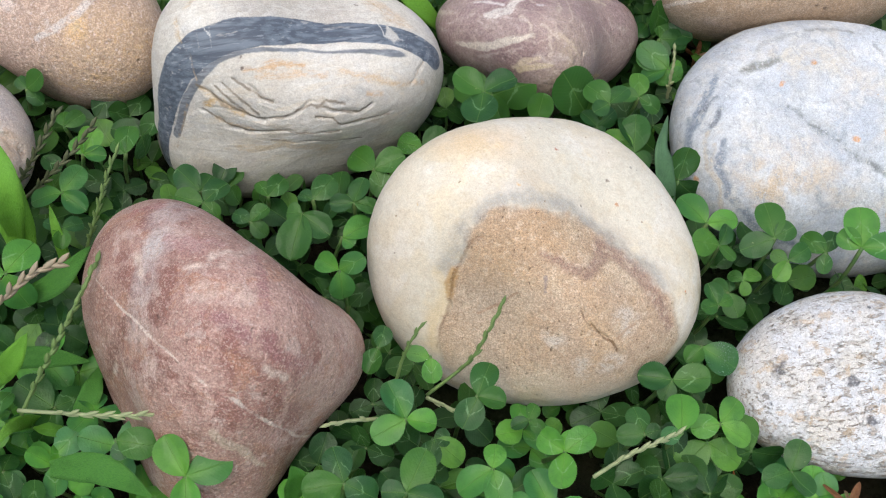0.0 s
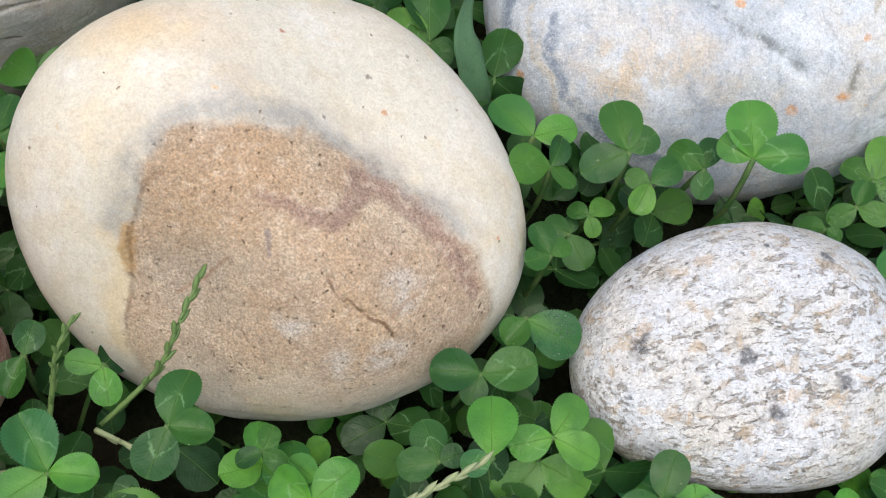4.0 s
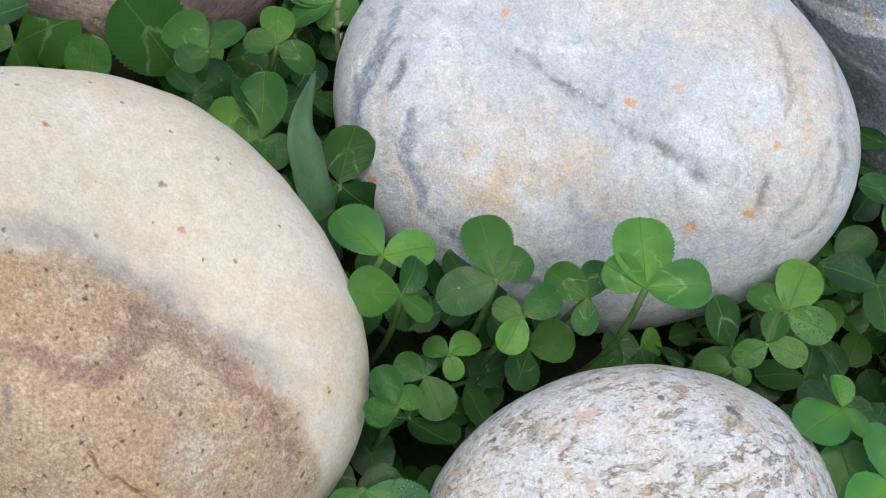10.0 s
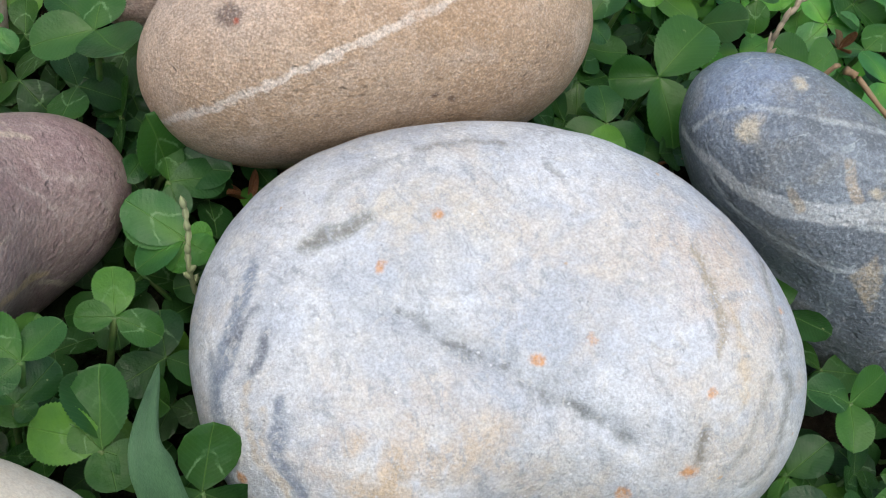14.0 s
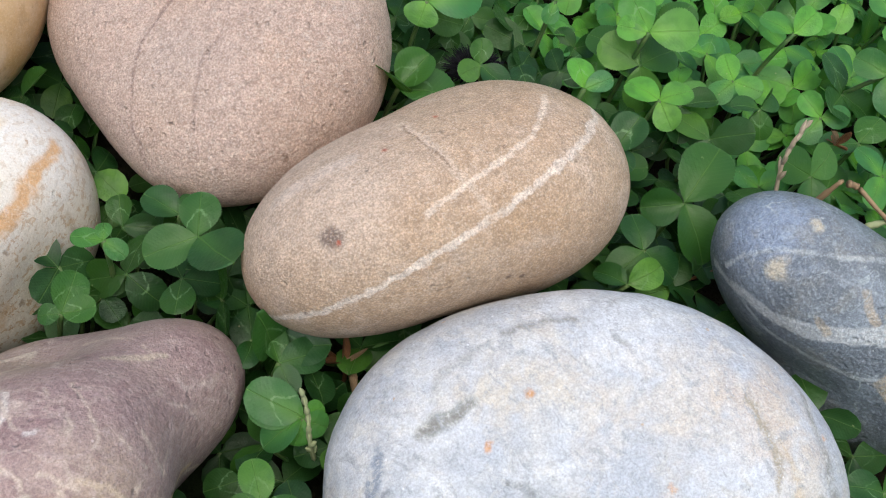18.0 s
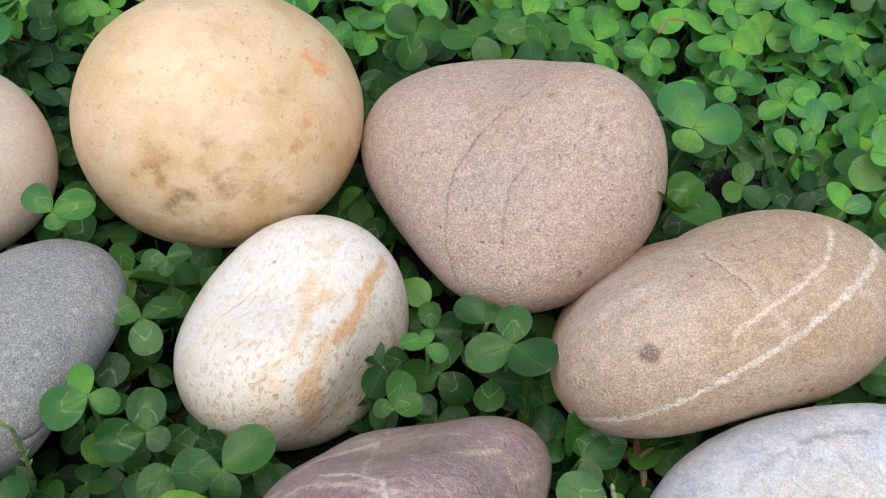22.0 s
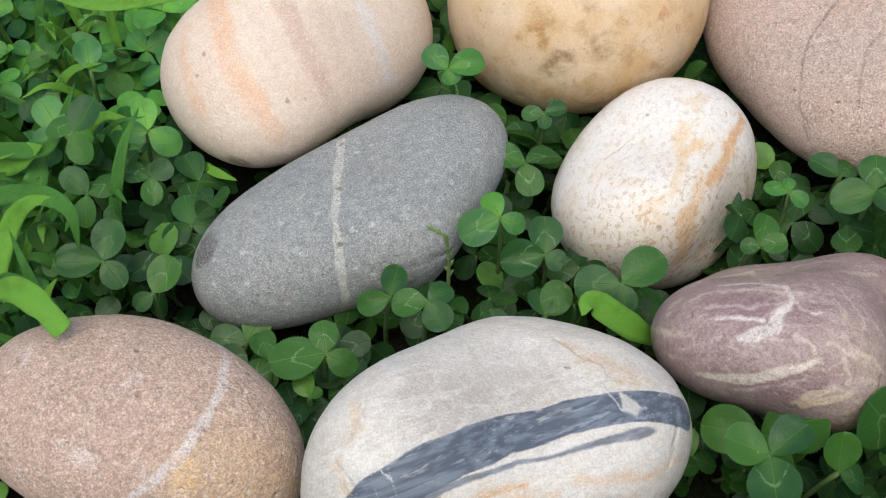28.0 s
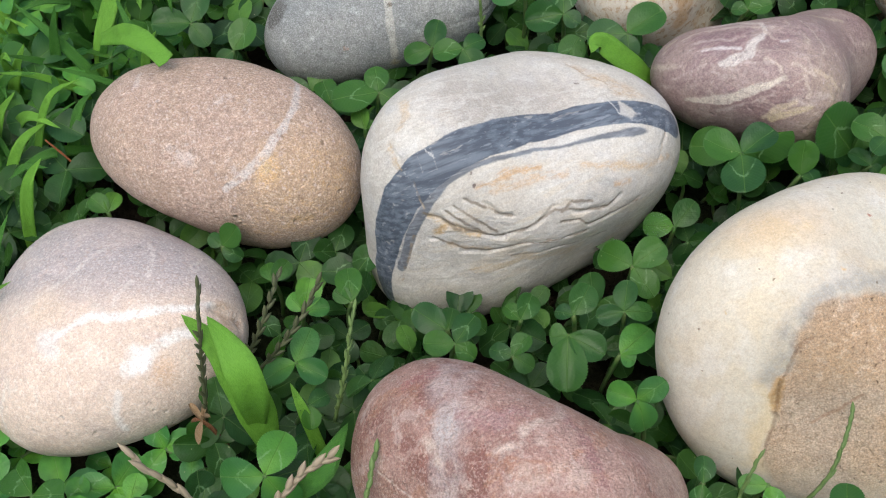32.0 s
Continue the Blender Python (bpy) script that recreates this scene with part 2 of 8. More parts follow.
crack("J", [(0.0356, -0.0077, 0.0182), (0.0382, -0.0087, 0.0144), (0.0398, -0.0086, 0.0104)], 0.0016, 0.0016)
crack("J", [(-0.0094, 0.0080, 0.0227), (-0.0044, 0.0054, 0.0242)], 0.0016, 0.0008)
crack("K", [(0.0072, -0.0282, 0.0117), (0.0182, -0.0256, 0.0113), (0.0273, -0.0170, 0.0097)], 0.0007, 0.0006)
crack("L", [(-0.0141, -0.0009, 0.0209), (-0.0100, 0.0006, 0.0215)], 0.0005, 0.0004)
crack("N", [(0.0038, 0.0039, 0.0331), (-0.0084, 0.0009, 0.0282), (-0.0174, -0.0039, 0.0240), (-0.0250, -0.0104, 0.0191), (-0.0288, -0.0176, 0.0142), (-0.0306, -0.0246, 0.0086), (-0.0301, -0.0297, 0.0048), (-0.0291, -0.0325, 0.0006)], 0.0005, 0.0004)
crack("N", [(-0.0066, -0.0166, 0.0261), (-0.0120, -0.0204, 0.0226), (-0.0157, -0.0264, 0.0190), (-0.0177, -0.0324, 0.0149), (-0.0182, -0.0389, 0.0086)], 0.0004, 0.0002)
crack("N", [(-0.0244, -0.0298, 0.0121), (-0.0181, -0.0328, 0.0144)], 0.0004, 0.0003)


# The outline of the sandy patch on the cream stone, which also lies a little lower than the rest.
PATCH = [(-0.0242, -0.0099, 0.0292), (-0.0200, -0.0049, 0.0354), (-0.0121, -0.0033, 0.0368), (-0.0013, -0.0024, 0.0344), (0.0089, -0.0029, 0.0290), (0.0178, -0.0043, 0.0237), (0.0279, -0.0095, 0.0189), (0.0368, -0.0169, 0.0118), (0.0406, -0.0238, 0.0019), (0.0379, -0.0286, -0.0073), (0.0255, -0.0358, -0.0084), (0.0050, -0.0391, -0.0114), (-0.0153, -0.0343, -0.0149), (-0.0265, -0.0288, -0.0116), (-0.0285, -0.0249, -0.0032), (-0.0264, -0.0166, 0.0152)]


def half_planes(points):
    """The bounding planes, through the stone, of a convex outline on its surface: normals that point out, and offsets."""
    pts = [Vector(q) for q in points]
    mid = sum(pts, Vector()) / len(pts)
    axis = Vector()
    for a, b in zip(pts, pts[1:] + pts[:1]):
        axis += (a - mid).cross(b - mid)
    axis.normalize()
    out = []
    for a, b in zip(pts, pts[1:] + pts[:1]):
        n = (b - a).cross(axis).normalized()
        n = n if n.dot(mid - a) < 0 else -n
        out.append((tuple(n), n.dot(a)))
    return out


def crack_mask(p, key, which, half, soft, wob=0.0008):
    return p.line(CRACKS[key][which][0], half, soft, wob)


def grain(p, c, light, dark, scale=1400.0, amount=0.35, grit=0.4):
    """Fine mineral grain: lighter and darker crystals, and the grit between them."""
    amount, scale = min(0.65, amount * 1.25), scale * 1.35
    c = p.mix(1.0, c, p.span(p.noise(2300, 3, 0.7), 0.33, 0.67, 1 - 0.56 * grit, 1 + 0.44 * grit), "MULTIPLY")
    c = p.mix(1.0, c, p.span(p.noise(430, 6, 0.72), 0.33, 0.67, 1 - 0.34 * grit, 1 + 0.28 * grit), "MULTIPLY")
    c = p.mix(times(p, p.blotch(scale, 0.5, 0.66, 3), amount), c, light)
    c = p.mix(times(p, p.blotch(scale * 0.3, 0.5, 0.68, 5, 0.3), amount * 0.5), c, dark)
    return p.mix(times(p, p.blotch(scale * 0.8, 0.52, 0.66, 3, co=p.stretch(1, 1.1, 0.9, 20)), amount), c, dark)


def ridges(p, scale, width, co=None, warp=0.4):
    """Thin crooked veins: where a noise crosses its middle."""
    return p.span(p.math("ABSOLUTE", p.math("SUBTRACT", p.noise(scale, 4, 0.5, warp, co), 0.5)), width * 0.3, width, 1.0, 0.0)


def mottle(p, c, tints, scale=60.0, amount=0.5):
    """Soft clouds of a few tints, frayed at their edges."""
    for n, tint in enumerate(tints):
        co = p.vec("ADD", p.co, (0.31 * n, 0.17 * n, 0.43 * n))
        c = p.mix(times(p, p.blotch(scale * (1 + 0.45 * n), 0.5, 0.66, 7, 0.4, co, 0.62), amount), c, tint)
    return c


def relief(p, fine=1200.0, depth=0.00018, coarse=220.0):
    a = p.bump(p.noise(coarse, 5, 0.6), depth * 3, 0.45)
    pits = p.math("SUBTRACT", p.noise(fine, 4, 0.65), times(p, p.dots(fine * 0.4, 0.3, 0.25), 0.5))
    return p.bump(pits, depth * 4.0, 1.0, a)


def cream_patch():
    p = Paint("cream_quartzite")
    c = p.mix(p.blotch(45, 0.38, 0.66), (0.60, 0.565, 0.475), (0.60, 0.535, 0.415))
    c = p.mix(times(p, p.blotch(48, 0.5, 0.62, 7, 0.5, None, 0.62), 0.5), c, (0.67, 0.65, 0.60))
    c = p.mix(times(p, p.blotch(62, 0.53, 0.64, 7, 0.5, p.stretch(1, 1.3, 1, 30), 0.62), 0.4), c, (0.62, 0.50, 0.31))
    c = p.mix(times(p, p.blotch(260, 0.58, 0.66, 6, 0.5, None, 0.65), 0.35), c, (0.52, 0.44, 0.32))
    c = p.mix(times(p, p.ball((-0.0216, 0.0161, 0.0404), 0.003, 0.009, (0.6, 1, 1)), 0.3), c, (0.67, 0.389, 0.141))
    c = p.mix(times(p, p.ball((-0.0071, 0.0089, 0.0392), 0.002, 0.009), 0.3), c, (0.50, 0.40, 0.29))
    c = p.mix(times(p, p.hull([(-0.0293, -0.0138, 0.0192), (-0.0264, -0.0147, 0.0195), (-0.0276, -0.0193, 0.0085), (-0.0290, -0.0264, -0.0069), (-0.0326, -0.0238, -0.0053), (-0.0310, -0.0176, 0.0101)], 0.003), 0.5), c, (0.60, 0.44, 0.20))
    haze = p.taper([(-0.0285, -0.0135, 0.0207), (-0.0264, -0.0102, 0.0277), (-0.0243, -0.0058, 0.0335), (-0.0184, -0.0017, 0.0377), (-0.0099, 0.0029, 0.0389), (0.0010, 0.0016, 0.0345), (0.0114, -0.0003, 0.0278), (0.0208, -0.0037, 0.0228), (0.0292, -0.0086, 0.0186), (0.0374, -0.0129, 0.0132)], [0.002, 0.003, 0.004, 0.0035, 0.004, 0.003, 0.003, 0.0025, 0.002, 0.001], 0.005)
    c = p.mix(times(p, times(p, haze, p.blotch(120, 0.25, 0.6, 5)), 0.45), c, (0.40, 0.375, 0.34))
    patch = p.hull(PATCH, 0.0016, 0.0016)
    a, b = Vector((-0.0014, -0.0334, 0.0062)), Vector((-0.0009, -0.0383, -0.0134))
    fade = p.span(p.vec("DOT_PRODUCT", p.warped(0.014, 50), tuple(b - a), 1), a.dot(b - a), b.dot(b - a), 1.0, 0.25)
    d = p.mix(p.blotch(80, 0.38, 0.62, 5, 0.4), (0.50, 0.345, 0.215), (0.45, 0.325, 0.225))
    d = p.mix(times(p, p.blotch(55, 0.5, 0.66, 6, 0.5, p.stretch(1, 1, 1, 40), 0.62), 0.7), d, (0.56, 0.455, 0.33))
    d = p.mix(times(p, p.hull([(-0.0185, -0.0061, 0.0348), (-0.0013, -0.0024, 0.0344), (0.0098, -0.0077, 0.0276), (0.0027, -0.0170, 0.0280), (-0.0146, -0.0177, 0.0210), (-0.0231, -0.0127, 0.0255)], 0.008, 0.004), 0.6), d, (0.45, 0.29, 0.16))
    d = p.mix(times(p, p.hull([(-0.0236, -0.0175, 0.0144), (-0.0059, -0.0212, 0.0224), (-0.0081, -0.0325, 0.0008), (-0.0197, -0.0296, -0.0047), (-0.0260, -0.0255, -0.0021)], 0.008, 0.004), 0.45), d, (0.49, 0.42, 0.33))
    swirl = p.taper([(-0.0016, -0.0148, 0.0295), (0.0044, -0.0168, 0.0275), (0.0099, -0.0172, 0.0257), (0.0144, -0.0135, 0.0244), (0.0160, -0.0083, 0.0241), (0.0211, -0.0092, 0.0217), (0.0276, -0.0125, 0.0183), (0.0332, -0.0173, 0.0138), (0.0373, -0.0229, 0.0068)], [0.0006, 0.0012, 0.0013, 0.0017, 0.0022, 0.0021, 0.0018, 0.0013, 0.0008], 0.0022, 0.0012)
    d = p.mix(times(p, swirl, times(p, p.blotch(330, 0.2, 0.5, 5), 0.8)), d, (0.275, 0.165, 0.13))
    for spot, r in (((0.0028, -0.0323, 0.0121), 0.002), ((0.0228, -0.0260, 0.0149), 0.003), ((0.0202, -0.0347, 0.0063), 0.002), ((0.0121, -0.0366, 0.0056), 0.0015)):
        d = p.mix(times(p, p.ball(spot, r, 0.003), times(p, p.blotch(300, 0.3, 0.6), 0.7)), d, (0.58, 0.54, 0.49))
    d = p.mix(times(p, p.blotch(900, 0.54, 0.62, 3), 0.45), d, (0.31, 0.20, 0.125))
    d = p.mix(times(p, p.blotch(430, 0.55, 0.64, 5), 0.45), d, (0.60, 0.49, 0.37))
    d = p.mix(1.0, d, p.span(p.noise(2000, 3, 0.7), 0.33, 0.67, 0.66, 1.26), "MULTIPLY")
    pits = p.math("MAXIMUM", p.dots(640, 0.2, 0.3, p.warped(0.0016, 500)), p.dots(260, 0.10, 0.22, p.warped(0.0025, 350)))
    d = p.mix(times(p, pits, 0.75), d, (0.17, 0.095, 0.055))
    c = p.mix(times(p, times(p, patch, fade), 0.97), c, d)
    rim = p.taper([(-0.0274, -0.0139, 0.0204), (-0.0260, -0.0110, 0.0268), (-0.0240, -0.0073, 0.0325), (-0.0195, -0.0040, 0.0364), (-0.0121, -0.0020, 0.0374), (-0.0035, -0.0006, 0.0360), (0.0043, -0.0004, 0.0322), (0.0125, -0.0024, 0.0269), (0.0208, -0.0053, 0.0225), (0.0279, -0.0088, 0.0190), (0.0347, -0.0130, 0.0146)], [0.0016, 0.0017, 0.0015, 0.0012, 0.0012, 0.0014, 0.0018, 0.0016, 0.0013, 0.0009, 0.0004], 0.0028, 0.0016)
    c = p.mix(times(p, times(p, rim, p.blotch(260, 0.22, 0.58, 5)), 0.75), c, (0.30, 0.29, 0.27))
    c = p.mix(times(p, p.taper([(-0.0257, -0.0148, 0.0197), (-0.0266, -0.0165, 0.0149), (-0.0270, -0.0182, 0.0112)], [0.0008, 0.0012, 0.0006], 0.0012), 0.7), c, (0.46, 0.27, 0.09))
    c = p.mix(times(p, p.dots(420, 0.14, 0.10), 0.6), c, (0.26, 0.16, 0.09))
    for spot, r, tint in (((0.0020, 0.0168, 0.0362), 0.0005, (0.335, 0.0833, 0.0376)), ((0.0261, 0.0196, 0.0254), 0.0003, (0.0837, 0.074, 0.0752)), ((0.0280, 0.0197, 0.0244), 0.0002, (0.0837, 0.074, 0.0752)), ((0.0180, 0.0126, 0.0284), 0.0002, (0.15, 0.11, 0.09)), ((0.0089, 0.0018, 0.0298), 0.0003, (0.093, 0.0833, 0.0752)), ((0.0207, 0.0062, 0.0254), 0.0006, (0.50, 0.21, 0.08)), ((0.0425, -0.0123, 0.0095), 0.0004, (0.558, 0.185, 0.047)), ((-0.0099, 0.0021, 0.0387), 0.0008, (0.558, 0.333, 0.113)), ((0.0008, -0.0255, 0.0210), 0.0004, (0.2, 0.11, 0.06)), ((-0.0369, -0.0008, 0.0315), 0.0006, (0.58, 0.40, 0.18))):
        c = p.mix(times(p, p.ball(spot, r * 0.6, 0.0006, wob=0.001, scale=500), 0.8), c, tint)
    c = p.mix(times(p, p.taper([(-0.0014, -0.0195, 0.0262), (-0.0018, -0.0229, 0.0227)], [0.0003, 0.0002], 0.0006), 0.7), c, (0.20, 0.165, 0.18))
    dark = p.taper(CRACKS["A"][0][0], [0.00002, 0.0001, 0.00005, 0.0001, 0.0003, 0.0002], 0.0004, 0.0009, 1.0)
    dark = p.math("MAXIMUM", dark, times(p, p.taper(CRACKS["A"][1][0], [0.0003, 0.0004, 0.0003, 0.0002, 0.0002, 0.0002, 0.0001], 0.0005, 0.0004), 0.6))
    c = p.mix(times(p, dark, 0.85), c, (0.149, 0.0786, 0.0376))
    c = p.mix(times(p, p.strokes([CRACKS["A"][2][0], CRACKS["A"][3][0]], 0.0002, 0.0004), 0.5), c, (0.30, 0.15, 0.08))
    c = p.mix(times(p, p.blotch(200, 0.55, 0.66, 7, 0.6, None, 0.68), 0.3), c, (0.47, 0.39, 0.27))
    c = grain(p, c, (0.68, 0.60, 0.48), (0.40, 0.30, 0.2), 1200, 0.18, 0.18)
    h = add(p, times(p, p.noise(700, 5, 0.7), 0.3), times(p, patch, p.noise(600, 6, 0.75)))
    h = p.math("SUBTRACT", h, add(p, times(p, p.dots(420, 0.14, 0.10), 0.6), times(p, times(p, pits, patch), 0.9)))
    return p.done(c, 0.52, p.bump(h, 0.0007, 0.9), 0.35)


def red_wedge():
    p = Paint("red_quartzite")
    co = p.warped(0.02, 40)
    c = p.mix(p.blotch(60, 0.36, 0.62, 6, 0.4, co), (0.33, 0.185, 0.15), (0.43, 0.28, 0.235))
    c = p.mix(times(p, p.blotch(48, 0.52, 0.6, 7, 0.6, p.stretch(1, 1.8, 1, 30, 0, 50), 0.64), 0.9), c, (0.235, 0.105, 0.085))
    c = p.mix(times(p, p.blotch(95, 0.53, 0.6, 7, 0.6, None, 0.64), 0.75), c, (0.50, 0.375, 0.33))
    c = p.mix(times(p, p.blotch(70, 0.54, 0.6, 7, 0.6, p.stretch(1, 1.3, 1, 0, 20, 10), 0.64), 0.65), c, (0.38, 0.20, 0.13))
    c = p.mix(times(p, p.taper([(-0.0127, 0.0262, 0.0332), (-0.0122, 0.0127, 0.0373), (-0.0143, 0.0039, 0.0348), (-0.0166, -0.0019, 0.0304), (-0.0185, -0.0093, 0.0226)], [0.004, 0.0032, 0.0025, 0.002, 0.0012], 0.004, 0.003), times(p, p.blotch(140, 0.25, 0.55, 6), 0.75)), c, (0.45, 0.385, 0.37))
    c = p.mix(times(p, p.ball((-0.0146, 0.0134, 0.0361), 0.002, 0.004), 0.7), c, (0.52, 0.50, 0.49))
    c = p.mix(times(p, p.hull([(-0.0359, 0.0169, 0.0151), (-0.0239, 0.0039, 0.0256), (-0.0180, -0.0084, 0.0240), (-0.0246, -0.0117, -0.0028), (-0.0322, -0.0026, -0.0078), (-0.0355, 0.0067, 0.0080)], 0.006, 0.004), times(p, p.blotch(130, 0.3, 0.6, 5), 0.65)), c, (0.25, 0.135, 0.10))
    for path, w, f, tint in (([(-0.0200, -0.0028, 0.0258), (-0.0230, -0.0075, 0.0159), (-0.0295, -0.0060, -0.0043)], 0.0011, 0.6, (0.19, 0.09, 0.07)), ([(-0.0066, -0.0181, 0.0311), (-0.0099, -0.0211, 0.0244), (-0.0127, -0.0226, 0.0176)], 0.0007, 0.55, (0.20, 0.10, 0.08)), ([(-0.0021, -0.0223, 0.0306), (0.0000, -0.0273, 0.0252), (0.0012, -0.0308, 0.0195)], 0.0005, 0.5, (0.24, 0.12, 0.1)), ([(0.0031, -0.0099, 0.0414), (0.0074, -0.0120, 0.0413), (0.0116, -0.0145, 0.0398)], 0.0016, 0.7, (0.27, 0.135, 0.135)), ([(0.0156, -0.0141, 0.0385), (0.0210, -0.0159, 0.0334), (0.0271, -0.0156, 0.0240)], 0.0018, 0.75, (0.27, 0.13, 0.125)), ([(0.0114, 0.0106, 0.0382), (0.0153, -0.0005, 0.0414), (0.0179, -0.0070, 0.0402)], 0.001, 0.6, (0.28, 0.14, 0.14)), ([(-0.0098, 0.0141, 0.0380), (-0.0032, 0.0091, 0.0408), (0.0022, 0.0113, 0.0405)], 0.002, 0.55, (0.37, 0.21, 0.20)), ([(-0.0220, 0.0259, 0.0303), (-0.0156, 0.0291, 0.0310)], 0.0018, 0.55, (0.34, 0.15, 0.14)), ([(0.0050, -0.0249, 0.0302), (0.0110, -0.0270, 0.0252), (0.0169, -0.0268, 0.0184)], 0.0008, 0.6, (0.29, 0.14, 0.12)), ([(0.0229, -0.0003, 0.0360), (0.0285, -0.0001, 0.0289), (0.0343, 0.0021, 0.0179)], 0.0015, 0.5, (0.30, 0.15, 0.14))):
        c = p.mix(times(p, p.taper(path, [w * 0.6, *[w] * (len(path) - 1)], 0.0022, 0.002), times(p, p.blotch(260, 0.25, 0.55, 5), min(1.0, 1.4 * f))), c, tint)
    for path, w, f in (([(-0.0031, 0.0023, 0.0415), (0.0004, 0.0035, 0.0424), (0.0018, 0.0059, 0.0422), (0.0062, 0.0073, 0.0417)], 0.0006, 0.7), ([(-0.0187, 0.0108, 0.0331), (-0.0168, 0.0085, 0.0341), (-0.0162, 0.0060, 0.0340)], 0.0006, 0.7), ([(0.0178, -0.0199, 0.0319), (0.0211, -0.0199, 0.0279)], 0.0005, 0.6), ([(0.0053, 0.0032, 0.0428), (0.0109, 0.0089, 0.0396), (0.0117, 0.0131, 0.0357)], 0.0006, 0.4), ([(-0.0245, -0.0087, 0.0099), (-0.0260, -0.0083, 0.0057)], 0.0004, 0.6), ([(-0.0009, -0.0046, 0.0416), (0.0068, -0.0044, 0.0433), (0.0123, -0.0053, 0.0424)], 0.002, 0.35)):
        c = p.mix(times(p, p.taper(path, [w] * len(path), 0.0016, 0.0015), times(p, p.blotch(400, 0.25, 0.5), min(1.0, 1.4 * f))), c, (0.60, 0.49, 0.42))
    c = p.mix(times(p, p.hull([(-0.0024, -0.0301, 0.0193), (0.0127, -0.0317, 0.0117), (0.0291, -0.0216, -0.0112), (0.0335, -0.0141, -0.0084), (0.0266, -0.0330, -0.0160), (0.0039, -0.0397, 0.0002)], 0.004, 0.003), 0.6), c, (0.24, 0.14, 0.105))
    # pink mottling at the right corner, widened to paint light onto that face
    c = p.mix(times(p, p.ball((0.0347, -0.0085, 0.0152), 0.011, 0.012), times(p, p.blotch(150, 0.3, 0.55, 5), 0.75)), c, (0.50, 0.36, 0.30))
    c = p.mix(times(p, p.taper([(0.0036, -0.0315, 0.0185), (0.0066, -0.0326, 0.0153), (0.0113, -0.0329, 0.0107), (0.0166, -0.0329, 0.0015)], [0.001, 0.0013, 0.001, 0.0002], 0.0007, 0.0008), 0.75), c, (0.42, 0.345, 0.26))
    c = p.mix(times(p, p.taper(CRACKS["B"][0][0], [0.0001, 0.0002, 0.0003, 0.0002, 0.0003, 0.0004, 0.0004, 0.0003, 0.0002], 0.0004, 0.0003), times(p, p.blotch(300, 0.15, 0.4), 0.95)), c, (0.66, 0.56, 0.49))
    c = p.mix(times(p, p.blotch(900, 0.57, 0.66, 4), 0.5), c, (0.56, 0.43, 0.36))
    c = p.mix(times(p, p.blotch(520, 0.60, 0.66, 5, 0.4), 0.4), c, (0.60, 0.50, 0.45))
    c = grain(p, c, (0.62, 0.46, 0.40), (0.19, 0.09, 0.08), 1200, 0.3, 0.4)
    return p.done(c, 0.5, relief(p, 900, 0.00022), 0.35)


def white_granite():
    p = Paint("white_granite")
    c = p.mix(p.blotch(80, 0.4, 0.65), (0.65, 0.665, 0.69), (0.635, 0.605, 0.555))
    layer = p.stretch(0.5, 1.15, 1.6, 0, 8, -8)
    flake = times(p, p.blotch(480, 0.54, 0.58, 5, 0.5, layer, 0.65), p.blotch(110, 0.38, 0.55))
    c = p.mix(times(p, flake, 0.7), c, (0.30, 0.235, 0.165))
    c = p.mix(times(p, p.blotch(950, 0.57, 0.62, 4, 0.4, layer, 0.65), 0.7), c, (0.184, 0.152, 0.12))
    c = p.mix(times(p, p.blotch(260, 0.57, 0.64, 4, 0.3), 0.55), c, (0.50, 0.36, 0.21))
    c = p.mix(times(p, p.dots(210, 0.13, 0.16), 0.8), c, (0.0552, 0.0644, 0.0782))
    c = p.mix(times(p, p.dots(400, 0.22, 0.14), 0.8), c, (0.101, 0.092, 0.0874))
    for spot, r in (((-0.0297, -0.0027, 0.0151), 0.0008), ((0.0072, 0.0095, 0.0237), 0.001), ((-0.0057, -0.0182, 0.0123), 0.001), ((-0.0097, -0.0078, 0.0153), 0.0012), ((-0.0309, -0.0045, 0.0141), 0.0016), ((0.0077, -0.0145, 0.0170), 0.0012)):
        c = p.mix(times(p, p.ball(spot, r, 0.0012, wob=0.002, scale=400), 0.85), c, (0.0736, 0.0782, 0.092))
    c = grain(p, c, (0.662, 0.662, 0.672), (0.331, 0.304, 0.267), 1200, 0.35, 0.25)
    h = p.math("SUBTRACT", p.noise(420, 5, 0.7), times(p, flake, 0.4))
    return p.done(c, 0.5, p.bump(p.noise(1500, 3), 0.0003, 0.8, p.bump(h, 0.0014, 0.9)), 0.4)


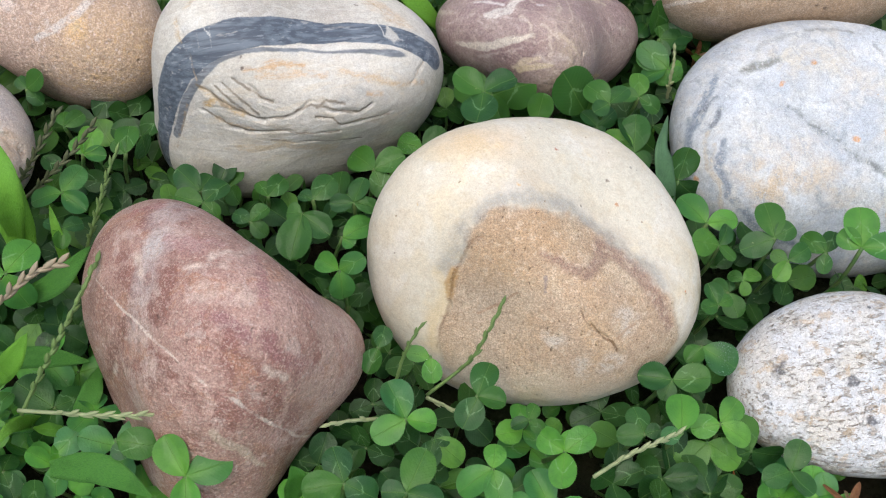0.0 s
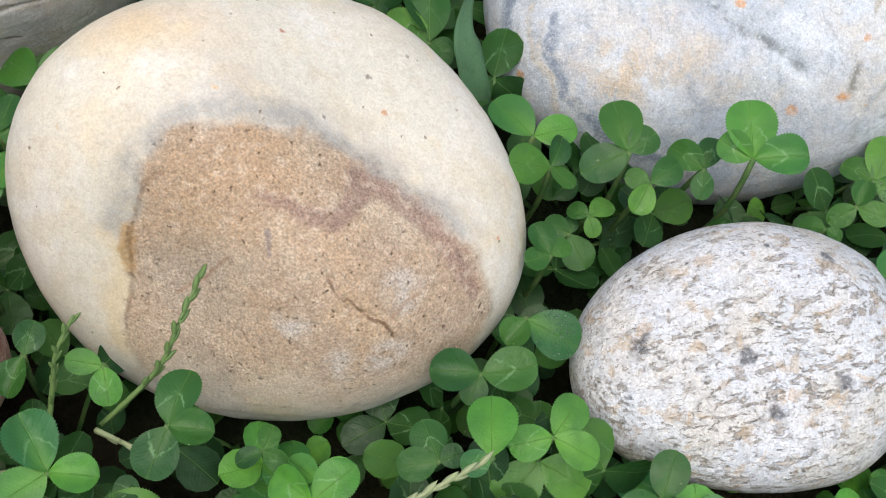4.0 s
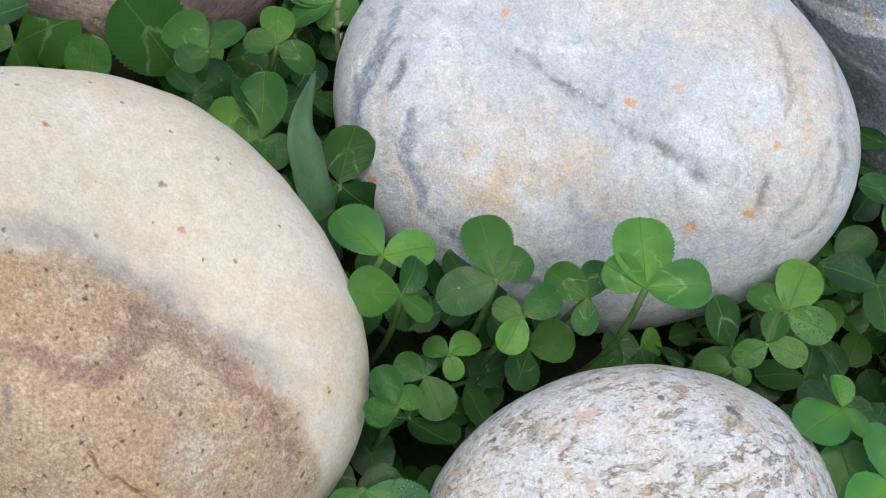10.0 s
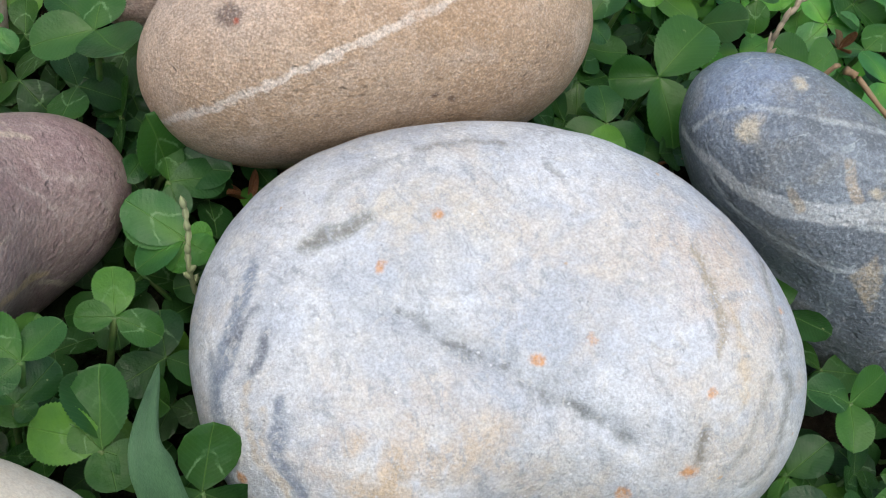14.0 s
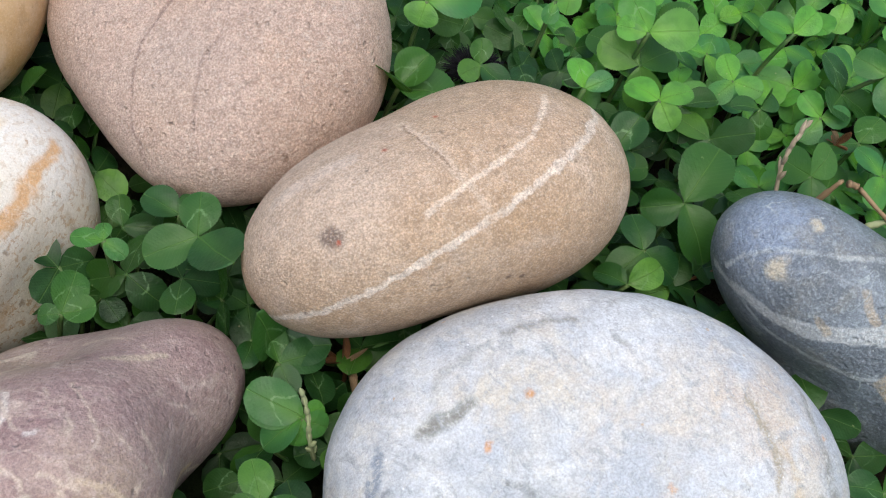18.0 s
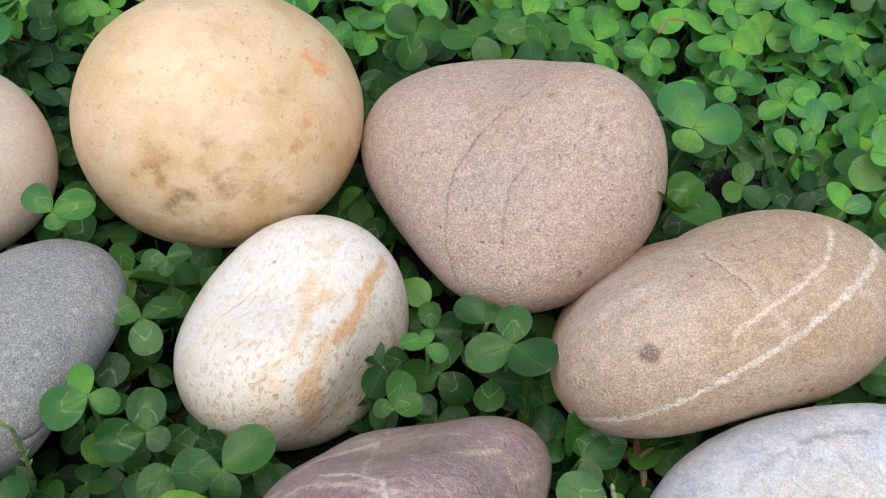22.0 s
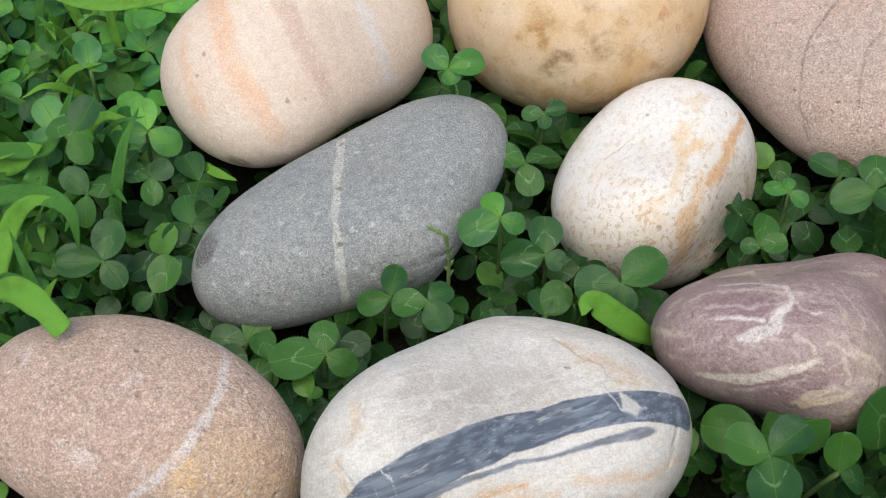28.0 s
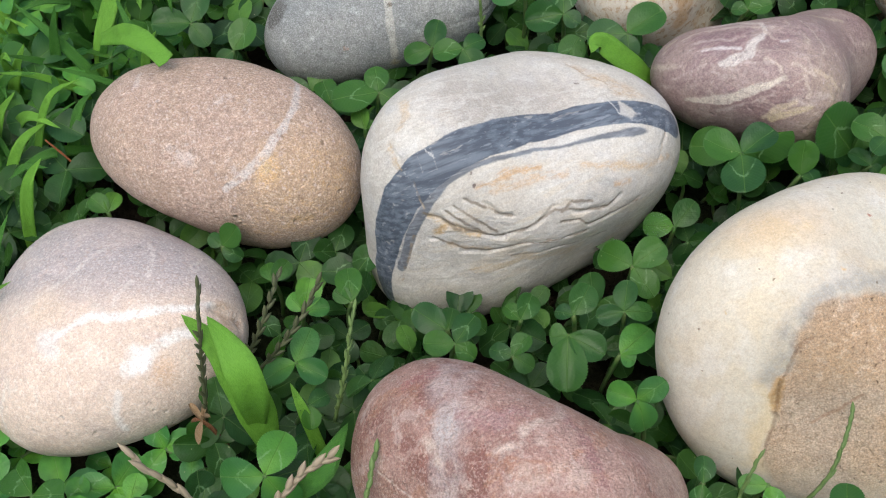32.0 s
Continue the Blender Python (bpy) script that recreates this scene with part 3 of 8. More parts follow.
def grey_marble():
    p = Paint("white_grey_marble")
    c = p.mix(p.blotch(55, 0.35, 0.65, 5), (0.42, 0.465, 0.525), (0.51, 0.525, 0.53))
    c = mottle(p, c, ((0.615, 0.655, 0.70), (0.55, 0.48, 0.385), (0.42, 0.46, 0.505), (0.64, 0.64, 0.605)), 55, 0.5)
    c = p.mix(times(p, p.blotch(48, 0.5, 0.64, 5, 0.6, p.stretch(1, 0.8, 1, 10, 30, 40)), 0.5), c, (0.64, 0.68, 0.73))
    for path, f, tint in (([(-0.0364, -0.0182, 0.0120), (-0.0246, -0.0179, 0.0174), (-0.0180, -0.0230, 0.0142), (-0.0243, -0.0272, 0.0070), (-0.0335, -0.0251, 0.0054)], 0.75, (0.53, 0.43, 0.31)), ([(-0.0168, -0.0170, 0.0189), (0.0001, -0.0227, 0.0155), (-0.0043, -0.0259, 0.0099), (-0.0178, -0.0249, 0.0118)], 0.45, (0.53, 0.43, 0.31)), ([(0.0223, 0.0030, 0.0323), (0.0421, 0.0060, 0.0265), (0.0375, -0.0134, 0.0267), (0.0269, -0.0130, 0.0284)], 0.5, (0.54, 0.445, 0.345)), ([(-0.0083, 0.0146, 0.0303), (0.0223, 0.0102, 0.0331), (0.0206, -0.0077, 0.0299), (-0.0022, 0.0008, 0.0264)], 0.4, (0.58, 0.53, 0.46)), ([(-0.0276, 0.0194, 0.0268), (-0.0117, 0.0185, 0.0305), (-0.0086, 0.0126, 0.0296), (-0.0220, 0.0110, 0.0272)], 0.5, (0.57, 0.50, 0.38)), ([(0.0187, -0.0201, 0.0240), (0.0354, -0.0173, 0.0255), (0.0365, -0.0303, 0.0124), (0.0241, -0.0336, 0.0077)], 0.5, (0.56, 0.50, 0.41))):
        c = p.mix(times(p, p.hull(path, 0.008, 0.005), times(p, p.blotch(170, 0.3, 0.6, 6, 0.4), min(1.0, 1.4 * f))), c, tint)
    streak = p.stretch(1.4, 0.7, 0.8, 0, -18, -25)
    for path, w, f, tint in (
            ([(-0.0411, -0.0087, 0.0153), (-0.0419, -0.0133, 0.0119), (-0.0408, -0.0181, 0.0086), (-0.0380, -0.0228, 0.0048), (-0.0336, -0.0271, 0.0010), (-0.0258, -0.0306, -0.0037), (-0.0149, -0.0322, -0.0068)], 0.0009, 0.8, (0.20, 0.235, 0.285)),
            ([(-0.0419, 0.0137, 0.0199), (-0.0460, 0.0056, 0.0158), (-0.0488, -0.0007, 0.0111), (-0.0498, -0.0068, 0.0059)], 0.0011, 0.65, (0.22, 0.26, 0.315)),
            ([(-0.0410, 0.0008, 0.0186), (-0.0435, -0.0016, 0.0163), (-0.0454, -0.0030, 0.0142)], 0.0008, 0.75, (0.17, 0.19, 0.22)),
            ([(-0.0467, 0.0037, 0.0150), (-0.0447, 0.0047, 0.0169), (-0.0432, 0.0061, 0.0182)], 0.0007, 0.7, (0.18, 0.2, 0.23)),
            ([(-0.0494, 0.0028, 0.0113), (-0.0503, -0.0047, 0.0064), (-0.0492, -0.0102, 0.0039)], 0.0008, 0.55, (0.28, 0.32, 0.37)),
            ([(-0.0347, 0.0140, 0.0240), (-0.0314, 0.0141, 0.0254), (-0.0285, 0.0135, 0.0262), (-0.0233, 0.0156, 0.0277)], 0.0009, 0.7, (0.27, 0.285, 0.27)),
            ([(-0.0292, 0.0215, 0.0260), (-0.0238, 0.0241, 0.0277), (-0.0163, 0.0259, 0.0294)], 0.0005, 0.5, (0.36, 0.37, 0.37)),
            ([(-0.0130, 0.0268, 0.0300), (-0.0056, 0.0267, 0.0311), (0.0014, 0.0250, 0.0323)], 0.0004, 0.6, (0.27, 0.265, 0.25)),
            ([(0.0429, 0.0048, 0.0262), (0.0411, -0.0074, 0.0268), (0.0404, -0.0147, 0.0247), (0.0406, -0.0215, 0.0206), (0.0383, -0.0276, 0.0155), (0.0327, -0.0327, 0.0090)], 0.0005, 0.8, (0.27, 0.275, 0.26)),
            ([(0.0279, -0.0006, 0.0318), (0.0285, -0.0061, 0.0306), (0.0289, -0.0111, 0.0291), (0.0272, -0.0175, 0.0264)], 0.0004, 0.65, (0.35, 0.31, 0.24)),
            ([(0.0362, -0.0206, 0.0232), (0.0326, -0.0268, 0.0187), (0.0289, -0.0307, 0.0141), (0.0267, -0.0349, 0.0033)], 0.0004, 0.6, (0.33, 0.325, 0.30)),
            ([(0.0242, -0.0267, 0.0194), (0.0231, -0.0282, 0.0174), (0.0230, -0.0304, 0.0143)], 0.0008, 0.75, (0.26, 0.235, 0.19)),
            ([(-0.0129, -0.0238, 0.0132), (-0.0103, -0.0268, 0.0083), (-0.0055, -0.0281, 0.0050)], 0.0005, 0.5, (0.33, 0.36, 0.40)),
            ([(-0.0145, -0.0314, -0.0036), (-0.0053, -0.0323, -0.0068), (0.0038, -0.0325, -0.0044)], 0.001, 0.45, (0.34, 0.37, 0.40))):
        c = p.mix(times(p, p.taper(path, [w * 0.7, *[w * 1.1] * (len(path) - 2), w * 0.6], 0.0014, 0.0014), times(p, p.blotch(420, 0.27, 0.48, 5, 0.4, streak), min(1.0, 1.6 * f))), c, tint)
    for path, w in (([(-0.0457, -0.0046, 0.0131), (-0.0461, -0.0095, 0.0098), (-0.0446, -0.0148, 0.0072), (-0.0416, -0.0203, 0.0047), (-0.0389, -0.0246, -0.0010)], 0.0006), ([(-0.0438, -0.0091, 0.0126), (-0.0435, -0.0155, 0.0081), (-0.0416, -0.0191, 0.0065)], 0.0004), ([(0.0310, -0.0101, 0.0292), (0.0317, -0.0175, 0.0260), (0.0300, -0.0241, 0.0220)], 0.0005)):
        c = p.mix(times(p, p.taper(path, [w] * len(path), 0.0009, 0.0014), times(p, p.blotch(300, 0.25, 0.5), 0.65)), c, (0.50, 0.415, 0.29))
    # the groove's shade put into the colour: a soft grey band, a dark core
    c = p.mix(times(p, p.taper([(-0.0272, 0.0016, 0.0241), (-0.0208, -0.0022, 0.0239), (-0.0136, -0.0071, 0.0229), (-0.0063, -0.0125, 0.0217), (0.0001, -0.0168, 0.0205), (0.0064, -0.0218, 0.0189), (0.0132, -0.0265, 0.0166)], [0.001, 0.002, 0.0025, 0.003, 0.003, 0.003, 0.002], 0.005), 0.4), c, (0.37, 0.41, 0.455))
    groove = p.taper(CRACKS["D"][0][0], [0.0002, 0.0005, 0.0009, 0.0009, 0.0007, 0.0005, 0.0004, 0.0001], 0.0016, 0.0014, 0.9)
    c = p.mix(times(p, times(p, groove, p.blotch(380, 0.32, 0.58, 5)), 0.85), c, (0.17, 0.185, 0.18))
    c = p.mix(times(p, p.strokes([k[0] for k in CRACKS["D"][1:]], 0.0004, 0.001), 0.65), c, (0.22, 0.215, 0.19))
    c = p.mix(times(p, times(p, ridges(p, 60, 0.012, p.stretch(1.8, 0.8, 0.8, 0, -18, -25)), p.blotch(90, 0.45, 0.6)), 0.4), c, (0.28, 0.295, 0.30))
    for spot, r in (((0.0115, -0.0304, 0.0087), 0.0007), ((0.0213, -0.0307, 0.0134), 0.0007), ((0.0248, -0.0222, 0.0235), 0.0005), ((-0.0231, 0.0066, 0.0260), 0.0004), ((-0.0475, -0.0147, 0.0019), 0.0007), ((-0.0124, 0.0133, 0.0293), 0.0004), ((0.0074, -0.0111, 0.0254), 0.0003), ((0.0419, -0.0101, 0.0256), 0.0004), ((-0.0013, -0.0119, 0.0226), 0.0004)):
        c = p.mix(times(p, p.ball(spot, r, 0.001, wob=0.001, scale=400), 0.85), c, (0.55, 0.255, 0.075))
    c = p.mix(times(p, p.dots(190, 0.08, 0.2), 0.55), c, (0.50, 0.31, 0.13))
    c = p.mix(times(p, p.blotch(330, 0.55, 0.61, 6, 0.7, streak, 0.7), 0.6), c, (0.33, 0.355, 0.385))
    c = p.mix(times(p, p.blotch(240, 0.54, 0.62, 6, 0.7, None, 0.7), 0.4), c, (0.63, 0.62, 0.575))
    c = p.mix(times(p, p.dots(620, 0.2, 0.1), 0.55), c, (0.24, 0.25, 0.255))
    c = p.mix(times(p, p.dots(700, 0.22, 0.12), 0.6), c, (0.74, 0.76, 0.78))
    c = grain(p, c, (0.66, 0.70, 0.745), (0.31, 0.335, 0.355), 1100, 0.2, 0.3)
    h = p.noise(260, 6, 0.72)
    return p.done(c, 0.5, p.bump(p.math("SUBTRACT", p.noise(900, 4, 0.65), times(p, p.dots(500, 0.2, 0.2), 0.4)), 0.00035, 0.9, p.bump(h, 0.0009, 0.8)), 0.35)


def banded_grey():
    p = Paint("grey_banded_schist")
    lay = p.stretch(0.5, 2.6, 2.0, -35, 0, -12)
    c = p.mix(p.blotch(45, 0.35, 0.65), (0.565, 0.535, 0.475), (0.51, 0.48, 0.43))
    c = mottle(p, c, ((0.60, 0.585, 0.54), (0.47, 0.42, 0.35), (0.50, 0.505, 0.51)), 60, 0.45)
    c = p.mix(times(p, p.hull([(-0.0203, 0.0031, 0.0407), (0.0110, 0.0125, 0.0280), (0.0196, 0.0075, 0.0278), (0.0140, 0.0016, 0.0282), (-0.0087, -0.0044, 0.0368), (-0.0182, -0.0073, 0.0393)], 0.006, 0.003), 0.75), c, (0.40, 0.36, 0.315))
    c = p.mix(times(p, p.hull([(0.0191, 0.0197, 0.0251), (0.0258, 0.0149, 0.0254), (0.0368, 0.0054, 0.0238), (0.0306, 0.0041, 0.0264), (0.0229, 0.0098, 0.0272)], 0.0014, 0.0016), 0.7), c, (0.50, 0.385, 0.265))
    c = p.mix(times(p, p.blotch(130, 0.5, 0.62, 6, 1.0, lay), 0.45), c, (0.62, 0.61, 0.565))
    c = p.mix(times(p, p.blotch(140, 0.57, 0.66, 6, 1.2, lay), 0.3), c, (0.41, 0.385, 0.34))
    low = p.hull([(-0.0253, -0.0223, 0.0238), (-0.0102, -0.0181, 0.0302), (0.0320, -0.0108, 0.0229), (0.0435, -0.0074, 0.0093), (0.0336, -0.0129, -0.0107), (-0.0204, -0.0287, -0.0064), (-0.0369, -0.0237, -0.0052)], 0.008, 0.003)
    c = p.mix(times(p, times(p, low, p.blotch(150, 0.5, 0.62, 6, 0.6, lay)), 0.5), c, (0.55, 0.48, 0.37))
    c = p.mix(times(p, p.hull([(0.0133, -0.0209, 0.0221), (0.0235, -0.0178, 0.0218), (0.0255, -0.0202, 0.0161), (0.0169, -0.0231, 0.0169)], 0.004, 0.003), times(p, p.blotch(300, 0.3, 0.6), 0.7)), c, (0.33, 0.33, 0.32))
    for path, w, f, tint in (([(-0.0134, -0.0201, 0.0285), (-0.0053, -0.0179, 0.0286), (0.0038, -0.0158, 0.0272)], 0.0005, 0.8, (0.52, 0.32, 0.15)), ([(-0.0094, -0.0204, 0.0269), (0.0014, -0.0186, 0.0261), (0.0106, -0.0168, 0.0254)], 0.0006, 0.6, (0.54, 0.36, 0.2)), ([(0.0148, -0.0161, 0.0254), (0.0234, -0.0160, 0.0234), (0.0304, -0.0148, 0.0205), (0.0404, -0.0093, 0.0150)], 0.0006, 0.6, (0.54, 0.37, 0.2)), ([(0.0240, -0.0194, 0.0196), (0.0279, -0.0179, 0.0186)], 0.0006, 0.7, (0.52, 0.33, 0.17)), ([(-0.0155, -0.0277, 0.0009), (-0.0022, -0.0272, 0.0035), (0.0134, -0.0230, -0.0018)], 0.0014, 0.6, (0.52, 0.40, 0.24)), ([(-0.0270, -0.0222, 0.0230), (-0.0213, -0.0240, 0.0196), (-0.0139, -0.0254, 0.0153)], 0.0005, 0.7, (0.52, 0.36, 0.17)), ([(-0.0248, -0.0239, 0.0180), (-0.0231, -0.0240, 0.0187)], 0.0007, 0.8, (0.54, 0.34, 0.12)), ([(-0.0218, -0.0254, 0.0126), (-0.0159, -0.0262, 0.0102), (-0.0108, -0.0267, 0.0084)], 0.0005, 0.6, (0.52, 0.35, 0.17)), ([(-0.0284, 0.0022, 0.0399), (-0.0284, -0.0027, 0.0402), (-0.0315, -0.0057, 0.0386)], 0.0006, 0.6, (0.52, 0.40, 0.26)), ([(-0.0334, -0.0085, 0.0364), (-0.0317, -0.0134, 0.0341)], 0.0004, 0.6, (0.48, 0.35, 0.2))):
        c = p.mix(times(p, p.taper(path, [w] * len(path), 0.0012, 0.0012), times(p, p.blotch(420, 0.28, 0.55, 4, 0, lay), f)), c, tint)
    c = grain(p, c, (0.68, 0.67, 0.64), (0.34, 0.31, 0.27), 1100, 0.2, 0.25)
    wide = p.taper([(0.0449, 0.0006, 0.0156), (0.0345, -0.0006, 0.0248), (0.0256, -0.0013, 0.0275), (0.0158, -0.0023, 0.0282), (0.0015, -0.0056, 0.0312), (-0.0099, -0.0105, 0.0353), (-0.0182, -0.0137, 0.0360), (-0.0258, -0.0164, 0.0334), (-0.0328, -0.0186, 0.0266), (-0.0376, -0.0195, 0.0133), (-0.0408, -0.0199, -0.0032), (-0.0410, -0.0212, -0.0227)], [0.0036, 0.0037, 0.0036, 0.0038, 0.0041, 0.0045, 0.0047, 0.0050, 0.0050, 0.0042, 0.0030, 0.0016], 0.0004, 0.0003, 0.35)
    thin = p.taper([(0.0449, -0.0022, 0.0139), (0.0318, -0.0068, 0.0249), (0.0239, -0.0082, 0.0267), (0.0112, -0.0104, 0.0277), (0.0030, -0.0114, 0.0293), (-0.0055, -0.0141, 0.0315), (-0.0137, -0.0164, 0.0329), (-0.0205, -0.0187, 0.0312), (-0.0257, -0.0210, 0.0267), (-0.0310, -0.0225, 0.0167), (-0.0359, -0.0233, 0.0003)], [0.0004, 0.0010, 0.0007, 0.0002, 0.0003, 0.0005, 0.0006, 0.0008, 0.0011, 0.0013, 0.0010], 0.0005, 0.0003, 0.4)
    fill = p.taper([(-0.0259, -0.0194, 0.0296), (-0.0318, -0.0210, 0.0212), (-0.0364, -0.0222, 0.0045)], [0.0015, 0.003, 0.002], 0.0015, 0.001)
    navy = p.mix(p.blotch(220, 0.4, 0.65, 5, 0, p.stretch(0.25, 3, 2.4, -35, 0, -12)), (0.075, 0.092, 0.12), (0.15, 0.178, 0.215))
    navy = p.mix(times(p, p.blotch(330, 0.58, 0.66, 4, 0, p.stretch(0.2, 3, 2.4, -35, 0, -12)), 0.5), navy, (0.30, 0.33, 0.36))
    edge = p.blotch(300, 0.62, 0.7, 3, 0, p.stretch(0.3, 2, 2, -35, 0, -12))
    band = p.math("MAXIMUM", p.math("SUBTRACT", wide, times(p, edge, 0.35)), times(p, thin, 0.85))
    band = p.math("MAXIMUM", band, times(p, times(p, fill, p.blotch(500, 0.35, 0.6, 4, 0, lay)), 0.55))
    gap = p.hull([(0.0292, 0.0027, 0.0270), (0.0332, -0.0016, 0.0253), (0.0313, -0.0035, 0.0257), (0.0284, -0.0021, 0.0269)], 0.0006, 0.0008)
    c = p.mix(times(p, band, p.math("SUBTRACT", 1.0, times(p, gap, 0.8))), c, navy)
    scratch = p.strokes(([(0.0239, 0.0055, 0.0274), (0.0265, 0.0021, 0.0274), (0.0282, -0.0018, 0.0271)], [(-0.0268, -0.0091, 0.0389), (-0.0249, -0.0123, 0.0373), (-0.0233, -0.0141, 0.0362)], [(-0.0239, -0.0108, 0.0382), (-0.0228, -0.0146, 0.0356), (-0.0224, -0.0166, 0.0337)], [(-0.0271, -0.0108, 0.0380), (-0.0263, -0.0159, 0.0339), (-0.0251, -0.0204, 0.0279)], [(-0.0309, -0.0147, 0.0334), (-0.0293, -0.0181, 0.0300), (-0.0273, -0.0213, 0.0250)]), 0.00005, 0.0003)
    c = p.mix(times(p, scratch, times(p, p.blotch(500, 0.3, 0.5), 0.7)), c, (0.60, 0.60, 0.57))
    c = p.mix(times(p, p.strokes([k[0] for k in CRACKS["E"][:9]], 0.0002, 0.0005), times(p, p.blotch(300, 0.2, 0.45), 0.75)), c, (0.16, 0.125, 0.085))
    c = p.mix(times(p, p.strokes([k[0] for k in CRACKS["E"][9:]], 0.0001, 0.0004), times(p, p.blotch(300, 0.3, 0.55), 0.6)), c, (0.36, 0.26, 0.15))
    for spot in ((-0.0138, -0.0178, 0.0315), (0.0189, 0.0104, 0.0274), (-0.0137, -0.0198, 0.0292)):
        c = p.mix(times(p, p.ball(spot, 0.0003, 0.0005, wob=0.001, scale=400), 0.8), c, (0.0911, 0.057, 0.0498))
    flaky = p.hull([(-0.0236, -0.0225, 0.0241), (-0.0135, -0.0206, 0.0277), (-0.0052, -0.0238, 0.0206), (0.0254, -0.0191, 0.0187), (0.0223, -0.0218, 0.0054), (-0.0056, -0.0271, 0.0071), (-0.0195, -0.0264, 0.0079)], 0.004, 0.002)
    h = add(p, p.noise(120, 7, 0.7, 0.8, p.stretch(0.8, 1.7, 1.4, -35, 0, -12)), times(p, p.noise(900, 4), 0.25))
    h = add(p, h, times(p, times(p, flaky, p.noise(170, 6, 0.65, 0.6, p.stretch(0.5, 2.4, 2.2, -35, 0, 14))), 1.3))
    return p.done(c, 0.5, p.bump(h, 0.0009, 0.75), 0.35)


